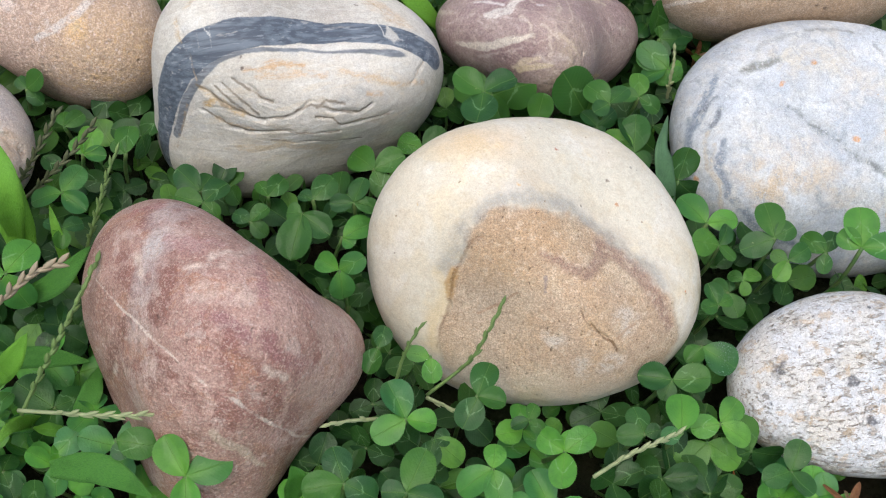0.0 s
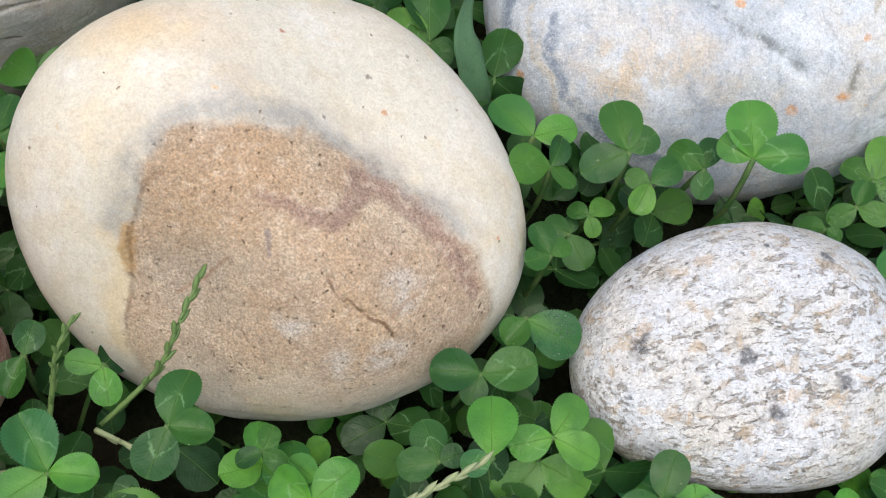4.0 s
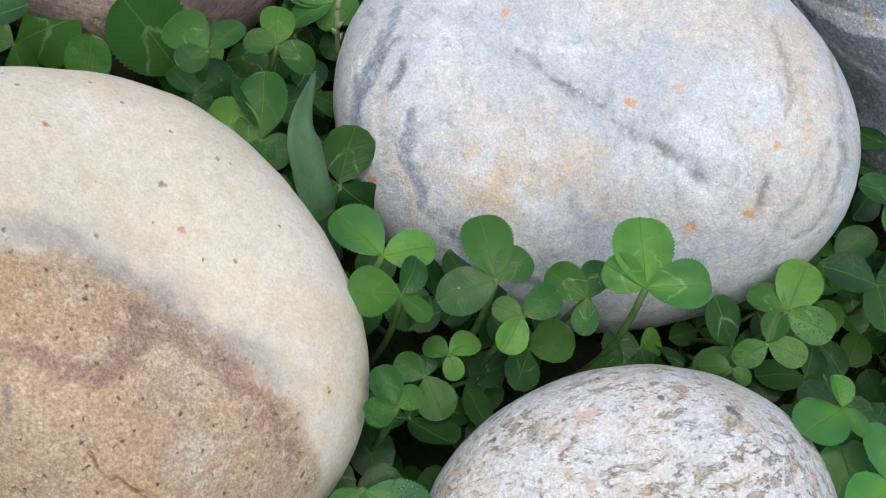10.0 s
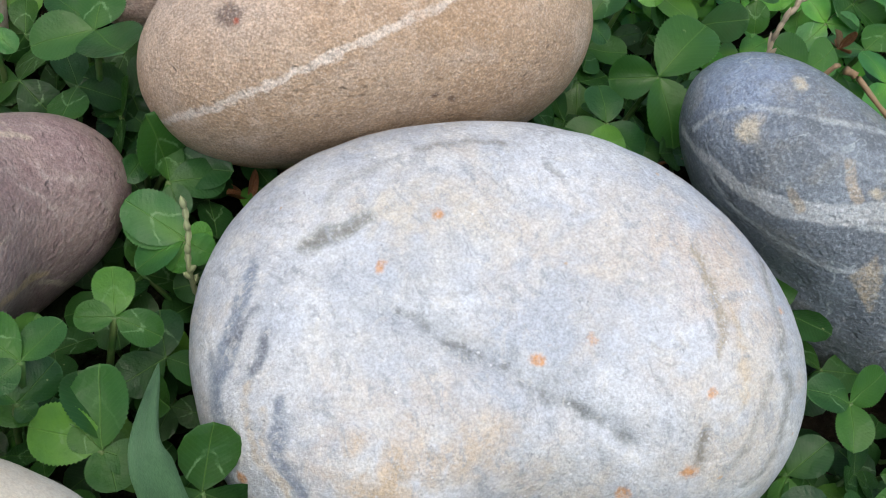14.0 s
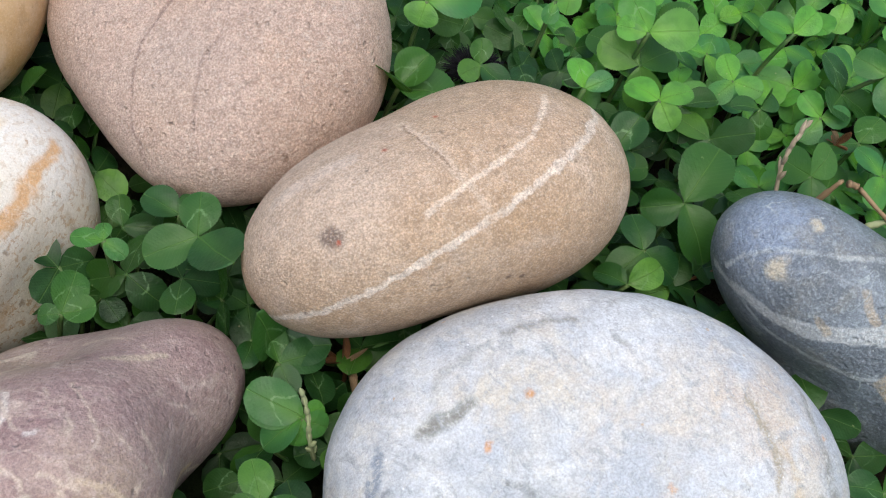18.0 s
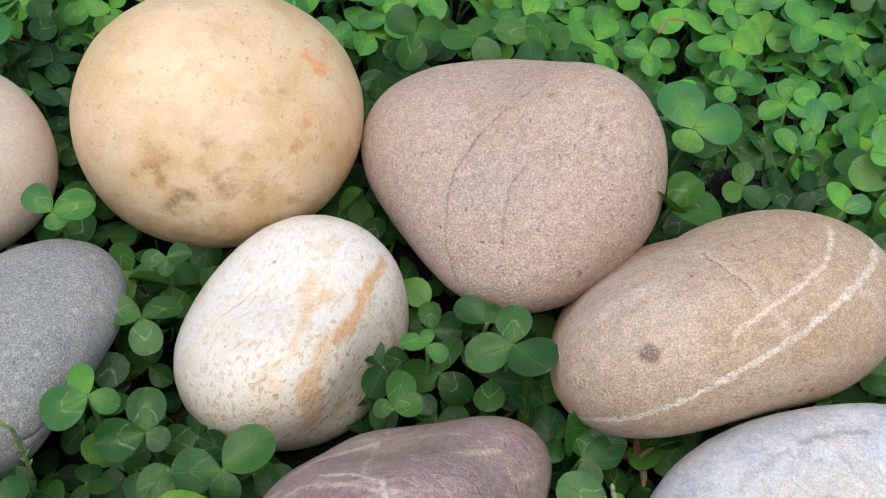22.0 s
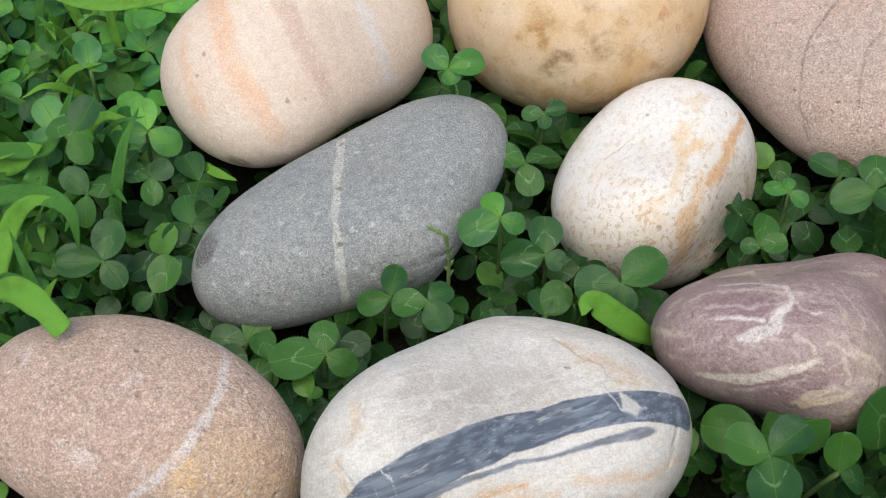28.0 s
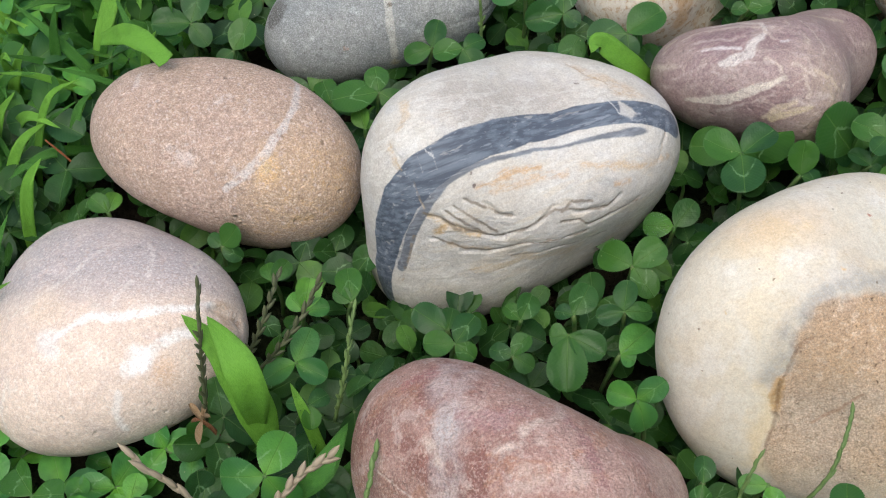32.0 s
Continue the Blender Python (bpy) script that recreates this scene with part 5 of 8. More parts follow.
    return p.done(c, 0.58, relief(p, 800, 0.00012), 0.35)


def grey_white_band():
    p = Paint("grey_sandstone")
    c = p.mix(p.blotch(50, 0.35, 0.65), (0.281, 0.301, 0.294), (0.322, 0.332, 0.313))
    c = p.mix(times(p, p.blotch(160, 0.56, 0.7, 4), 0.35), c, (0.407, 0.426, 0.414))
    band = p.taper([(-0.0033, 0.0173, 0.0162), (-0.0054, 0.0041, 0.0190), (-0.0070, -0.0097, 0.0209), (-0.0081, -0.0207, 0.0177), (-0.0084, -0.0261, 0.0124), (-0.0079, -0.0288, 0.0029)], [0.0010, 0.0009, 0.0009, 0.0011, 0.0011, 0.0009], 0.0004, 0.0004, 0.5)
    c = p.mix(times(p, band, 0.85), c, (0.53, 0.525, 0.465))
    for spot in ((-0.0056, -0.0047, 0.0209), (-0.0074, -0.0212, 0.0177), (-0.0036, 0.0151, 0.0169)):
        c = p.mix(times(p, p.ball(spot, 0.0005, 0.0006, wob=0.0008), 0.8), c, (0.167, 0.125, 0.0752))
    c = p.mix(times(p, p.ball((-0.0093, -0.0285, -0.0012), 0.001, 0.0015), 0.7), c, (0.598, 0.476, 0.251))
    for spot, r in (((-0.0195, -0.0209, 0.0170), 0.0012), ((-0.0332, -0.0184, 0.0158), 0.0007), ((-0.0126, -0.0111, 0.0202), 0.0006), ((0.0201, 0.0064, 0.0229), 0.0006), ((0.0114, -0.0168, 0.0229), 0.0008), ((0.0230, 0.0153, 0.0224), 0.0007)):
        c = p.mix(times(p, p.ball(spot, r * 0.5, 0.001, wob=0.002, scale=400), 0.55), c, (0.55, 0.589, 0.577))
    c = p.mix(times(p, p.ball((-0.0230, -0.0287, 0.0093), 0.0006, 0.0008), 0.7), c, (0.538, 0.276, 0.15))
    c = p.mix(times(p, p.dots(210, 0.22, 0.4), 0.65), c, (0.55, 0.577, 0.564))
    c = p.mix(times(p, p.dots(380, 0.16, 0.2), 0.7), c, (0.144, 0.138, 0.125))
    c = p.mix(times(p, p.ball((-0.0446, -0.0103, 0.0106), 0.0045, 0.0008, (1, 0.7, 0.7), 0.002), 0.8), c, (0.102, 0.094, 0.0814))
    c = p.mix(times(p, p.blotch(330, 0.62, 0.68, 5), 0.5), c, (0.45, 0.46, 0.45))
    c = p.mix(times(p, crack_mask(p, "K", 0, 0.0002, 0.0008), 0.6), c, (0.12, 0.112, 0.1))
    c = grain(p, c, (0.478, 0.501, 0.501), (0.155, 0.162, 0.157), 1700, 0.4, 0.45)
    return p.done(c, 0.62, relief(p, 1500, 0.0002), 0.3)


def white_egg():
    p = Paint("white_quartz_with_rust")
    c = p.mix(p.blotch(50, 0.4, 0.66), (0.655, 0.64, 0.60), (0.635, 0.59, 0.505))
    c = mottle(p, c, ((0.67, 0.66, 0.635), (0.60, 0.51, 0.38), (0.66, 0.63, 0.58)), 70, 0.5)
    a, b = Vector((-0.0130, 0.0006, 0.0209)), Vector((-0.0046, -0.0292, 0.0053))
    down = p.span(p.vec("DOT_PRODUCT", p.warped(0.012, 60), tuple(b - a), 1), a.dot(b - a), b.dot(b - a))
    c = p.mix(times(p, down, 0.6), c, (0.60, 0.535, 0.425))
    for path, w, f, tint in (
            ([(0.0248, 0.0067, 0.0187), (0.0207, 0.0003, 0.0193), (0.0166, -0.0056, 0.0186), (0.0116, -0.0119, 0.0187), (0.0075, -0.0161, 0.0197)], [0.0012, 0.0016, 0.0013, 0.0021, 0.0014], 0.85, (0.57, 0.345, 0.17)),
            ([(0.0053, 0.0025, 0.0237), (0.0029, -0.0042, 0.0230), (0.0007, -0.0111, 0.0234), (-0.0020, -0.0175, 0.0235), (-0.0046, -0.0195, 0.0231)], [0.0011, 0.0012, 0.0010, 0.0008, 0.0007], 0.7, (0.61, 0.46, 0.28)),
            ([(0.0029, -0.0073, 0.0231), (0.0065, -0.0047, 0.0228), (0.0086, -0.0036, 0.0226)], [0.0006, 0.0006, 0.0003], 0.8, (0.59, 0.41, 0.2)),
            ([(0.0055, -0.0158, 0.0212), (0.0033, -0.0205, 0.0199), (0.0009, -0.0245, 0.0178)], [0.0012, 0.0016, 0.0020], 0.65, (0.59, 0.43, 0.26)),
            ([(-0.0001, -0.0246, 0.0182), (-0.0010, -0.0275, 0.0125), (-0.0012, -0.0278, 0.0030)], [0.0028, 0.0036, 0.0030], 0.75, (0.53, 0.36, 0.20)),
            ([(0.0056, -0.0236, -0.0024), (0.0072, -0.0224, 0.0010)], [0.0012, 0.001], 0.6, (0.50, 0.32, 0.16)),
            ([(0.0095, 0.0102, 0.0255), (0.0139, 0.0122, 0.0251), (0.0111, 0.0074, 0.0250)], [0.0014, 0.0012, 0.001], 0.4, (0.57, 0.44, 0.27)),
            ([(-0.0079, -0.0216, 0.0226), (-0.0113, -0.0239, 0.0210), (-0.0076, -0.0266, 0.0187)], [0.001, 0.001, 0.001], 0.4, (0.58, 0.42, 0.23)),
            ([(0.0243, -0.0054, 0.0081), (0.0256, -0.0075, -0.0030), (0.0222, -0.0121, -0.0094)], [0.0008, 0.0012, 0.0014], 0.55, (0.36, 0.29, 0.2))):
        c = p.mix(times(p, p.taper(path, w, 0.0017, 0.0016), times(p, p.blotch(260, 0.2, 0.52, 5), 1.15 * f)), c, tint)
    specks = p.blotch(560, 0.54, 0.58, 5, 0.5, p.stretch(1.3, 0.8, 1, 0, 0, 40), 0.65)
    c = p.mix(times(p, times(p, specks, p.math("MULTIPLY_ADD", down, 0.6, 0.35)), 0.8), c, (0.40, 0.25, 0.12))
    c = p.mix(times(p, p.dots(260, 0.13, 0.25), 0.7), c, (0.36, 0.24, 0.14))
    for spot, r in (((0.0020, -0.0264, 0.0061), 0.0009), ((0.0082, -0.0203, 0.0141), 0.0004), ((0.0104, -0.0176, 0.0145), 0.0004), ((-0.0029, 0.0091, 0.0237), 0.0003), ((-0.0091, -0.0271, 0.0178), 0.0003), ((0.0104, -0.0199, -0.0014), 0.0005)):
        c = p.mix(times(p, p.ball(spot, r, 0.0007, wob=0.001, scale=300), 0.75), c, (0.22, 0.155, 0.105))
    c = p.mix(times(p, p.lines(([(-0.0184, -0.0027, 0.0201), (-0.0148, -0.0009, 0.0207), (-0.0080, 0.0029, 0.0215)], [(-0.0147, 0.0031, 0.0201), (-0.0130, 0.0040, 0.0207)], [(-0.0146, -0.0266, 0.0171), (-0.0118, -0.0268, 0.0178), (-0.0113, -0.0278, 0.0166)]), 0.0001, 0.0003), 0.65), c, (0.36, 0.24, 0.15))
    c = grain(p, c, (0.78, 0.76, 0.72), (0.55, 0.45, 0.32), 1200, 0.18, 0.12)
    return p.done(c, 0.45, relief(p, 900, 0.00008), 0.4)


def yellow_round():
    p = Paint("yellow_quartzite")
    c = p.mix(p.blotch(32, 0.36, 0.64), (0.65, 0.49, 0.312), (0.611, 0.422, 0.235))
    c = p.mix(times(p, p.blotch(60, 0.5, 0.66), 0.5), c, (0.679, 0.56, 0.406))
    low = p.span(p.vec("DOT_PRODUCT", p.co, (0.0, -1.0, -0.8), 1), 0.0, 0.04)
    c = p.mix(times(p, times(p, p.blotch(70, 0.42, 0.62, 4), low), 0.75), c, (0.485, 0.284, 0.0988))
    for spot, r, f, tint in (((0.0300, -0.0195, 0.0305), 0.003, 0.7, (0.66, 0.248, 0.0812)), ((0.0338, -0.0119, 0.0283), 0.0015, 0.6, (0.66, 0.248, 0.0812)), ((-0.0177, -0.0416, 0.0221), 0.004, 0.85, (0.38, 0.21, 0.07)), ((-0.0006, -0.0475, 0.0179), 0.003, 0.7, (0.34, 0.22, 0.1)), ((0.0171, -0.0304, 0.0336), 0.0008, 0.6, (0.339, 0.22, 0.108)), ((-0.0007, -0.0406, 0.0293), 0.0008, 0.5, (0.388, 0.248, 0.126)), ((0.0212, -0.0378, 0.0247), 0.0003, 0.8, (0.485, 0.146, 0.0361)), ((-0.0129, -0.0467, 0.0130), 0.003, 0.75, (0.27, 0.18, 0.09)), ((-0.0275, -0.0120, 0.0365), 0.004, 0.35, (0.485, 0.349, 0.18))):
        c = p.mix(times(p, p.ball(spot, r, 0.0035, wob=0.008, scale=160), times(p, p.blotch(260, 0.3, 0.62), min(1.0, 1.4 * f))), c, tint)
    c = mottle(p, c, ((0.689, 0.56, 0.406), (0.533, 0.349, 0.154), (0.698, 0.55, 0.361), (0.446, 0.312, 0.18)), 50, 0.4)
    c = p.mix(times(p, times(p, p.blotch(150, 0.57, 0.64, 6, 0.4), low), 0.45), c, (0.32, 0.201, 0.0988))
    c = p.mix(times(p, p.blotch(420, 0.63, 0.68, 5), 0.5), c, (0.407, 0.248, 0.108))
    c = p.mix(times(p, p.dots(330, 0.2, 0.26), 0.65), c, (0.33, 0.201, 0.0902))
    c = grain(p, c, (0.795, 0.66, 0.469), (0.582, 0.385, 0.18), 1100, 0.16, 0.08)
    return p.done(c, 0.42, relief(p, 900, 0.00005), 0.4)


def pink_granite():
    p = Paint("pink_sandstone")
    c = p.mix(p.blotch(30, 0.36, 0.62), (0.535, 0.41, 0.345), (0.535, 0.395, 0.315))
    c = p.mix(times(p, p.ball((-0.0196, -0.0198, 0.0194), 0.006, 0.012), 0.4), c, (0.457, 0.38, 0.332))
    c = p.mix(times(p, p.blotch(360, 0.54, 0.7, 3), 0.4), c, (0.638, 0.523, 0.435))
    c = p.mix(times(p, p.dots(380, 0.3, 0.32), 0.45), c, (0.70, 0.61, 0.545))
    c = p.mix(times(p, p.dots(320, 0.12, 0.14), 0.5), c, (0.274, 0.167, 0.126))
    c = p.mix(times(p, p.math("MAXIMUM", p.strokes([CRACKS["N"][0][0]], 0.0002, 0.0005), times(p, p.strokes([CRACKS["N"][1][0]], 0.0002, 0.0006), 0.6)), 0.65), c, (0.217, 0.142, 0.126))
    c = p.mix(times(p, crack_mask(p, "N", 2, 0.0001, 0.0005), 0.6), c, (0.342, 0.19, 0.126))
    for spot, r, tint in (((0.0122, -0.0158, 0.0339), 0.0009, (0.32, 0.155, 0.103)), ((0.0032, -0.0025, 0.0342), 0.0007, (0.366, 0.237, 0.148)), ((-0.0145, 0.0064, 0.0254), 0.001, (0.457, 0.333, 0.229)), ((0.0011, -0.0426, 0.0079), 0.0004, (0.229, 0.142, 0.103))):
        c = p.mix(times(p, p.ball(spot, r, 0.0009, wob=0.0015, scale=300), 0.75), c, tint)
    c = grain(p, c, (0.799, 0.69, 0.593), (0.308, 0.202, 0.148), 1300, 0.34, 0.45)
    return p.done(c, 0.62, relief(p, 1100, 0.00028), 0.3)


def peach_striped():
    p = Paint("peach_striped_stone")
    c = p.mix(p.blotch(40, 0.36, 0.64), (0.62, 0.52, 0.425), (0.60, 0.475, 0.37))
    co = p.warped(0.012, 55)
    for path, w, f, tint in (([(-0.0200, -0.0049, 0.0289), (-0.0192, -0.0195, 0.0230), (-0.0142, -0.0304, 0.0166), (-0.0089, -0.0390, 0.0067)], 0.0026, 0.6, (0.60, 0.37, 0.23)), ([(-0.0009, -0.0121, 0.0316), (0.0029, -0.0204, 0.0220), (0.0077, -0.0274, 0.0119), (0.0091, -0.0304, 0.0053)], 0.0018, 0.55, (0.46, 0.32, 0.25)), ([(0.0080, -0.0128, 0.0307), (0.0123, -0.0178, 0.0225), (0.0139, -0.0236, 0.0119)], 0.0012, 0.45, (0.55, 0.42, 0.345)), ([(0.0210, -0.0111, 0.0272), (0.0242, -0.0157, 0.0186), (0.0272, -0.0202, 0.0027)], 0.0014, 0.55, (0.60, 0.585, 0.57)), ([(0.0163, -0.0147, 0.0256), (0.0194, -0.0208, 0.0128), (0.0208, -0.0235, 0.0034)], 0.0009, 0.45, (0.55, 0.43, 0.36)), ([(-0.0317, -0.0075, 0.0212), (-0.0321, -0.0192, 0.0161), (-0.0296, -0.0297, 0.0096)], 0.0014, 0.5, (0.60, 0.40, 0.27)), ([(-0.0094, -0.0124, 0.0301), (-0.0078, -0.0216, 0.0228), (-0.0030, -0.0306, 0.0147)], 0.0010, 0.4, (0.58, 0.45, 0.37))):
        c = p.mix(times(p, p.taper(path, [w] * len(path), 0.0026, 0.0016), times(p, p.blotch(120, 0.2, 0.5, 5), min(1.0, 1.4 * f))), c, tint)
    c = mottle(p, c, ((0.66, 0.58, 0.5), (0.62, 0.44, 0.31), (0.55, 0.47, 0.4)), 70, 0.22)
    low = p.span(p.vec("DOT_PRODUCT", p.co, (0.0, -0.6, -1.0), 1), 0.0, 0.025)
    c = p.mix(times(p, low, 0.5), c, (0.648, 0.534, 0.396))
    c = p.mix(times(p, p.ball((0.0190, -0.0016, 0.0343), 0.003, 0.004), 0.6), c, (0.691, 0.687, 0.693))
    for spot in ((-0.0038, -0.0332, 0.0128), (0.0014, -0.0319, 0.0115), (-0.0290, -0.0219, 0.0169), (-0.0260, -0.0175, 0.0213)):
        c = p.mix(times(p, p.ball(spot, 0.0005, 0.0007, wob=0.001), 0.75), c, (0.238, 0.164, 0.121))
    c = p.mix(times(p, p.ball((-0.0208, -0.0383, -0.0045), 0.0035, 0.0008, (0.7, 1, 1), 0.002), 0.7), c, (0.184, 0.131, 0.077))
    c = p.mix(times(p, p.dots(230, 0.13, 0.12), 0.5), c, (0.367, 0.24, 0.165))
    c = grain(p, c, (0.799, 0.719, 0.616), (0.497, 0.349, 0.242), 1200, 0.25, 0.2)
    return p.done(c, 0.52, relief(p, 1000, 0.00006), 0.35)





# ---- ground ----
def soil_paint():
    p = Paint("soil")
    # soil taken near black, so the shade of the leaf gaps is in its colour
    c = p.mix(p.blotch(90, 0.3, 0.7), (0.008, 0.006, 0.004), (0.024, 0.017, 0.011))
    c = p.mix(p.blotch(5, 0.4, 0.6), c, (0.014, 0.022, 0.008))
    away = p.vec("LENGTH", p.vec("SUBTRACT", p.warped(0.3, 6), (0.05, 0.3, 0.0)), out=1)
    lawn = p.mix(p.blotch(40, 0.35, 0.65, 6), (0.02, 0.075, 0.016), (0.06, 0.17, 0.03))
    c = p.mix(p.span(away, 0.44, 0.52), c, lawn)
    return p.done(c, 0.95, p.bump(p.noise(300, 6), 0.004), 0.15)


def mesh_object(name, verts, faces, material, parent=None, smooth=True):
    data = bpy.data.meshes.new(name)
    data.from_pydata([tuple(v) for v in verts], [], [tuple(f) for f in faces])
    if smooth:
        data.polygons.foreach_set("use_smooth", [True] * len(data.polygons))
    data.materials.append(material)
    ob = new(name, data)
    ob.parent = parent
    return ob


def build_ground():
    """One sheet of soil, finely lumpy near the stones and coarse far out."""
    ring = np.r_[np.linspace(0, 0.7, 60), np.geomspace(0.75, 60, 26)]
    turn = np.linspace(0, 2 * np.pi, 120, endpoint=False)
    verts = []
    for r in ring:
        for a in turn:
            x, y = 0.05 + r * math.cos(a), 0.26 + r * math.sin(a)
            z = 0.004 * noise.noise((x * 30, y * 30, 0.3)) + 0.002 * noise.noise((x * 110, y * 110, 1.3)) - 0.002
            verts.append((x, y, z if r < 5 else z + 0.05 * noise.noise((x * 0.3, y * 0.3, 2.0))))
    n = len(turn)
    faces = [(i * n + j, (i + 1) * n + j, (i + 1) * n + (j + 1) % n, i * n + (j + 1) % n) for i in range(len(ring) - 1) for j in range(n)]
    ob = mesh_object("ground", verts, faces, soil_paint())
    return tagged(ob, "dark crumbly soil under the clover lawn", "ground", kind="structure")


build_ground()


# ---- stones ----
def swell(u):
    """Smooth lumps of the second to fourth order over the directions u."""
    x, y, z = u[..., 0], u[..., 1], u[..., 2]
    return np.stack([x * y, y * z, z * x, x * x - y * y, 3 * z * z - 1,
        2 * x * y * z, z * (x * x - y * y), x * (5 * z * z - 1) / 2, y * (5 * z * z - 1) / 2, z * (5 * z * z - 3) / 2, x * (x * x - 3 * y * y), y * (3 * x * x - y * y),
        2 * x * y * (x * x - y * y), y * z * (3 * x * x - y * y), x * y * (7 * z * z - 1), y * z * (7 * z * z - 3) / 1.5, (35 * z**4 - 30 * z * z + 3) / 8,
        z * x * (7 * z * z - 3) / 1.5, (x * x - y * y) * (7 * z * z - 1) / 1.5, 1.5 * z * x * (x * x - 3 * y * y), x**4 - 6 * x * x * y * y + y**4], -1)


STONES = {}
BALLS = {}
DETAILED = "ABDEFILN"


def unit_ball(fine):
    """Directions and triangles of a ball; the fine one is split once more on the side that faces up and south.
    Also the middles of the edges where the split ends, with their two ends."""
    if fine in BALLS:
        return BALLS[fine]
    bm = bmesh.new()
    bmesh.ops.create_icosphere(bm, subdivisions=7, radius=1.0)
    u = np.array([v.co[:] for v in bm.verts])
    f = np.array([[v.index for v in face.verts] for face in bm.faces])
    bm.free()
    u /= np.linalg.norm(u, axis=1)[:, None]
    seam = np.zeros((0, 3), int)
    if fine:
        pick = u[f].mean(1) @ np.array([0.0, -0.5, 0.87]) > 0.28
        t = f[pick]
        edges = np.sort(np.concatenate([t[:, [0, 1]], t[:, [1, 2]], t[:, [2, 0]]]), axis=1)
        edges, back, count = np.unique(edges, axis=0, return_inverse=True, return_counts=True)
        back = back.reshape(-1)
        mid = u[edges].mean(1)
        m = back.reshape(3, -1) + len(u)
        seam = np.c_[np.arange(len(edges)) + len(u), edges][count == 1]
        u = np.concatenate([u, mid / np.linalg.norm(mid, axis=1)[:, None]])
        a, b, c = t.T
        f = np.concatenate([f[~pick], np.c_[a, m[0], m[2]], np.c_[m[0], b, m[1]], np.c_[m[2], m[1], c], np.c_[m[0], m[1], m[2]]])
    BALLS[fine] = u, f.tolist(), seam
    return BALLS[fine]


def waves(p, size, seed, count=10):
    """A cheap smooth noise over points: a sum of plane waves about size metres long."""
    rng = np.random.default_rng(seed)
    k = rng.normal(size=(count, 3))
    k *= (2 * np.pi / size * rng.uniform(0.7, 1.4, count) / np.linalg.norm(k, axis=1))[:, None]
    return np.sin(p @ k.T + rng.uniform(0, 6.28, count)).sum(1) / math.sqrt(count)


def stone(key, label, at, radius, lumps, paint, rough=0.00006):
    """A river pebble: a ball drawn out into its lumps, flattened where it lies on the soil."""
    u, faces, seam = unit_ball(key in DETAILED)
    r = radius * np.exp(swell(u) @ np.array(lumps))
    p = smooth = u * r[:, None]
    r = r + rough * (waves(p, 0.012, 1) + 0.6 * waves(p, 0.006, 2) + 1.5 * waves(p, 0.03, 3))
    for points, half, depth in CRACKS.get(key, ()):
        near = np.full(len(p), 1.0)
        wobble = p + 0.0007 * np.stack([waves(p, 0.008, 5), waves(p, 0.008, 6), waves(p, 0.008, 7)], 1)
        for a, b in zip(np.array(points), np.array(points)[1:]):
            k = np.clip((wobble - a) @ (b - a) / max((b - a) @ (b - a), 1e-9), 0, 1)
            near = np.minimum(near, np.linalg.norm(wobble - a - k[:, None] * (b - a), axis=1))
        r = r - depth * np.exp(-((near / (half * 1.3)) ** 2))
    if key == "A":
        depth = np.max([p @ np.array(n) - d for n, d in half_planes(PATCH)], axis=0) + 0.0005 * waves(p, 0.009, 8)
        r = r - 0.00045 / (1 + np.exp(depth / 0.00025)) * np.clip((p[:, 2] + 0.012) / 0.02, 0, 1)
    p = u * r[:, None]
    low = -at[2] + 0.001
    p[:, 2] = np.where(p[:, 2] < low, low - 0.15 * (low - p[:, 2]), p[:, 2])
    p[seam[:, 0]] = (p[seam[:, 1]] + p[seam[:, 2]]) / 2
    ob = mesh_object("river_stone", p, faces, paint)
    out = np.empty(len(p) * 3)
    ob.data.vertices.foreach_get("normal", out)
    out = out.reshape(-1, 3)
    push = np.stack([waves(smooth, 0.011, n) + 0.5 * waves(smooth, 0.004, n + 3) for n in (11, 12, 13)], 1)
    push -= np.sum(push * out, axis=1)[:, None] * out
    for name, kind, points, halves, wob in MARKS[paint.name]:
        q = smooth + 0.45 * wob * push
        if kind == "hull":
            far = np.max([q @ np.array(n) - d for n, d in half_planes(points)], axis=0)
        else:
            far = np.full(len(q), 1.0)
            many, wide = (points, [[halves] * len(path) for path in points]) if kind == "strokes" else ([points], [halves])
            for a, b, h, k in [(np.array(a), np.array(b), h, k) for path, w in zip(many, wide) for a, b, h, k in zip(path, path[1:], w, w[1:])]:
                way = np.clip((q - a) @ (b - a) / max((b - a) @ (b - a), 1e-9), 0, 1)
                far = np.minimum(far, np.linalg.norm(q - a - way[:, None] * (b - a), axis=1) - h - (k - h) * way - (0.00012 if key in DETAILED else 0.00025))
        ob.data.attributes.new(name, "FLOAT", "POINT").data.foreach_set("value", far.astype(np.float32))
    ob.location = at
    STONES[key] = (np.array(at), radius, np.array(lumps))
    return tagged(ob, label, "stone", group="river stones on the clover")


def inside(places, margin=0.0):
    """Which places lie in a stone, or within a margin of one."""
    hit = np.zeros(len(places), bool)
    for at, radius, lumps in STONES.values():
        d = places - at
        n = np.linalg.norm(d, axis=1) + 1e-9
        hit |= n < radius * np.exp(swell(d / n[:, None]) @ lumps) + margin
    return hit


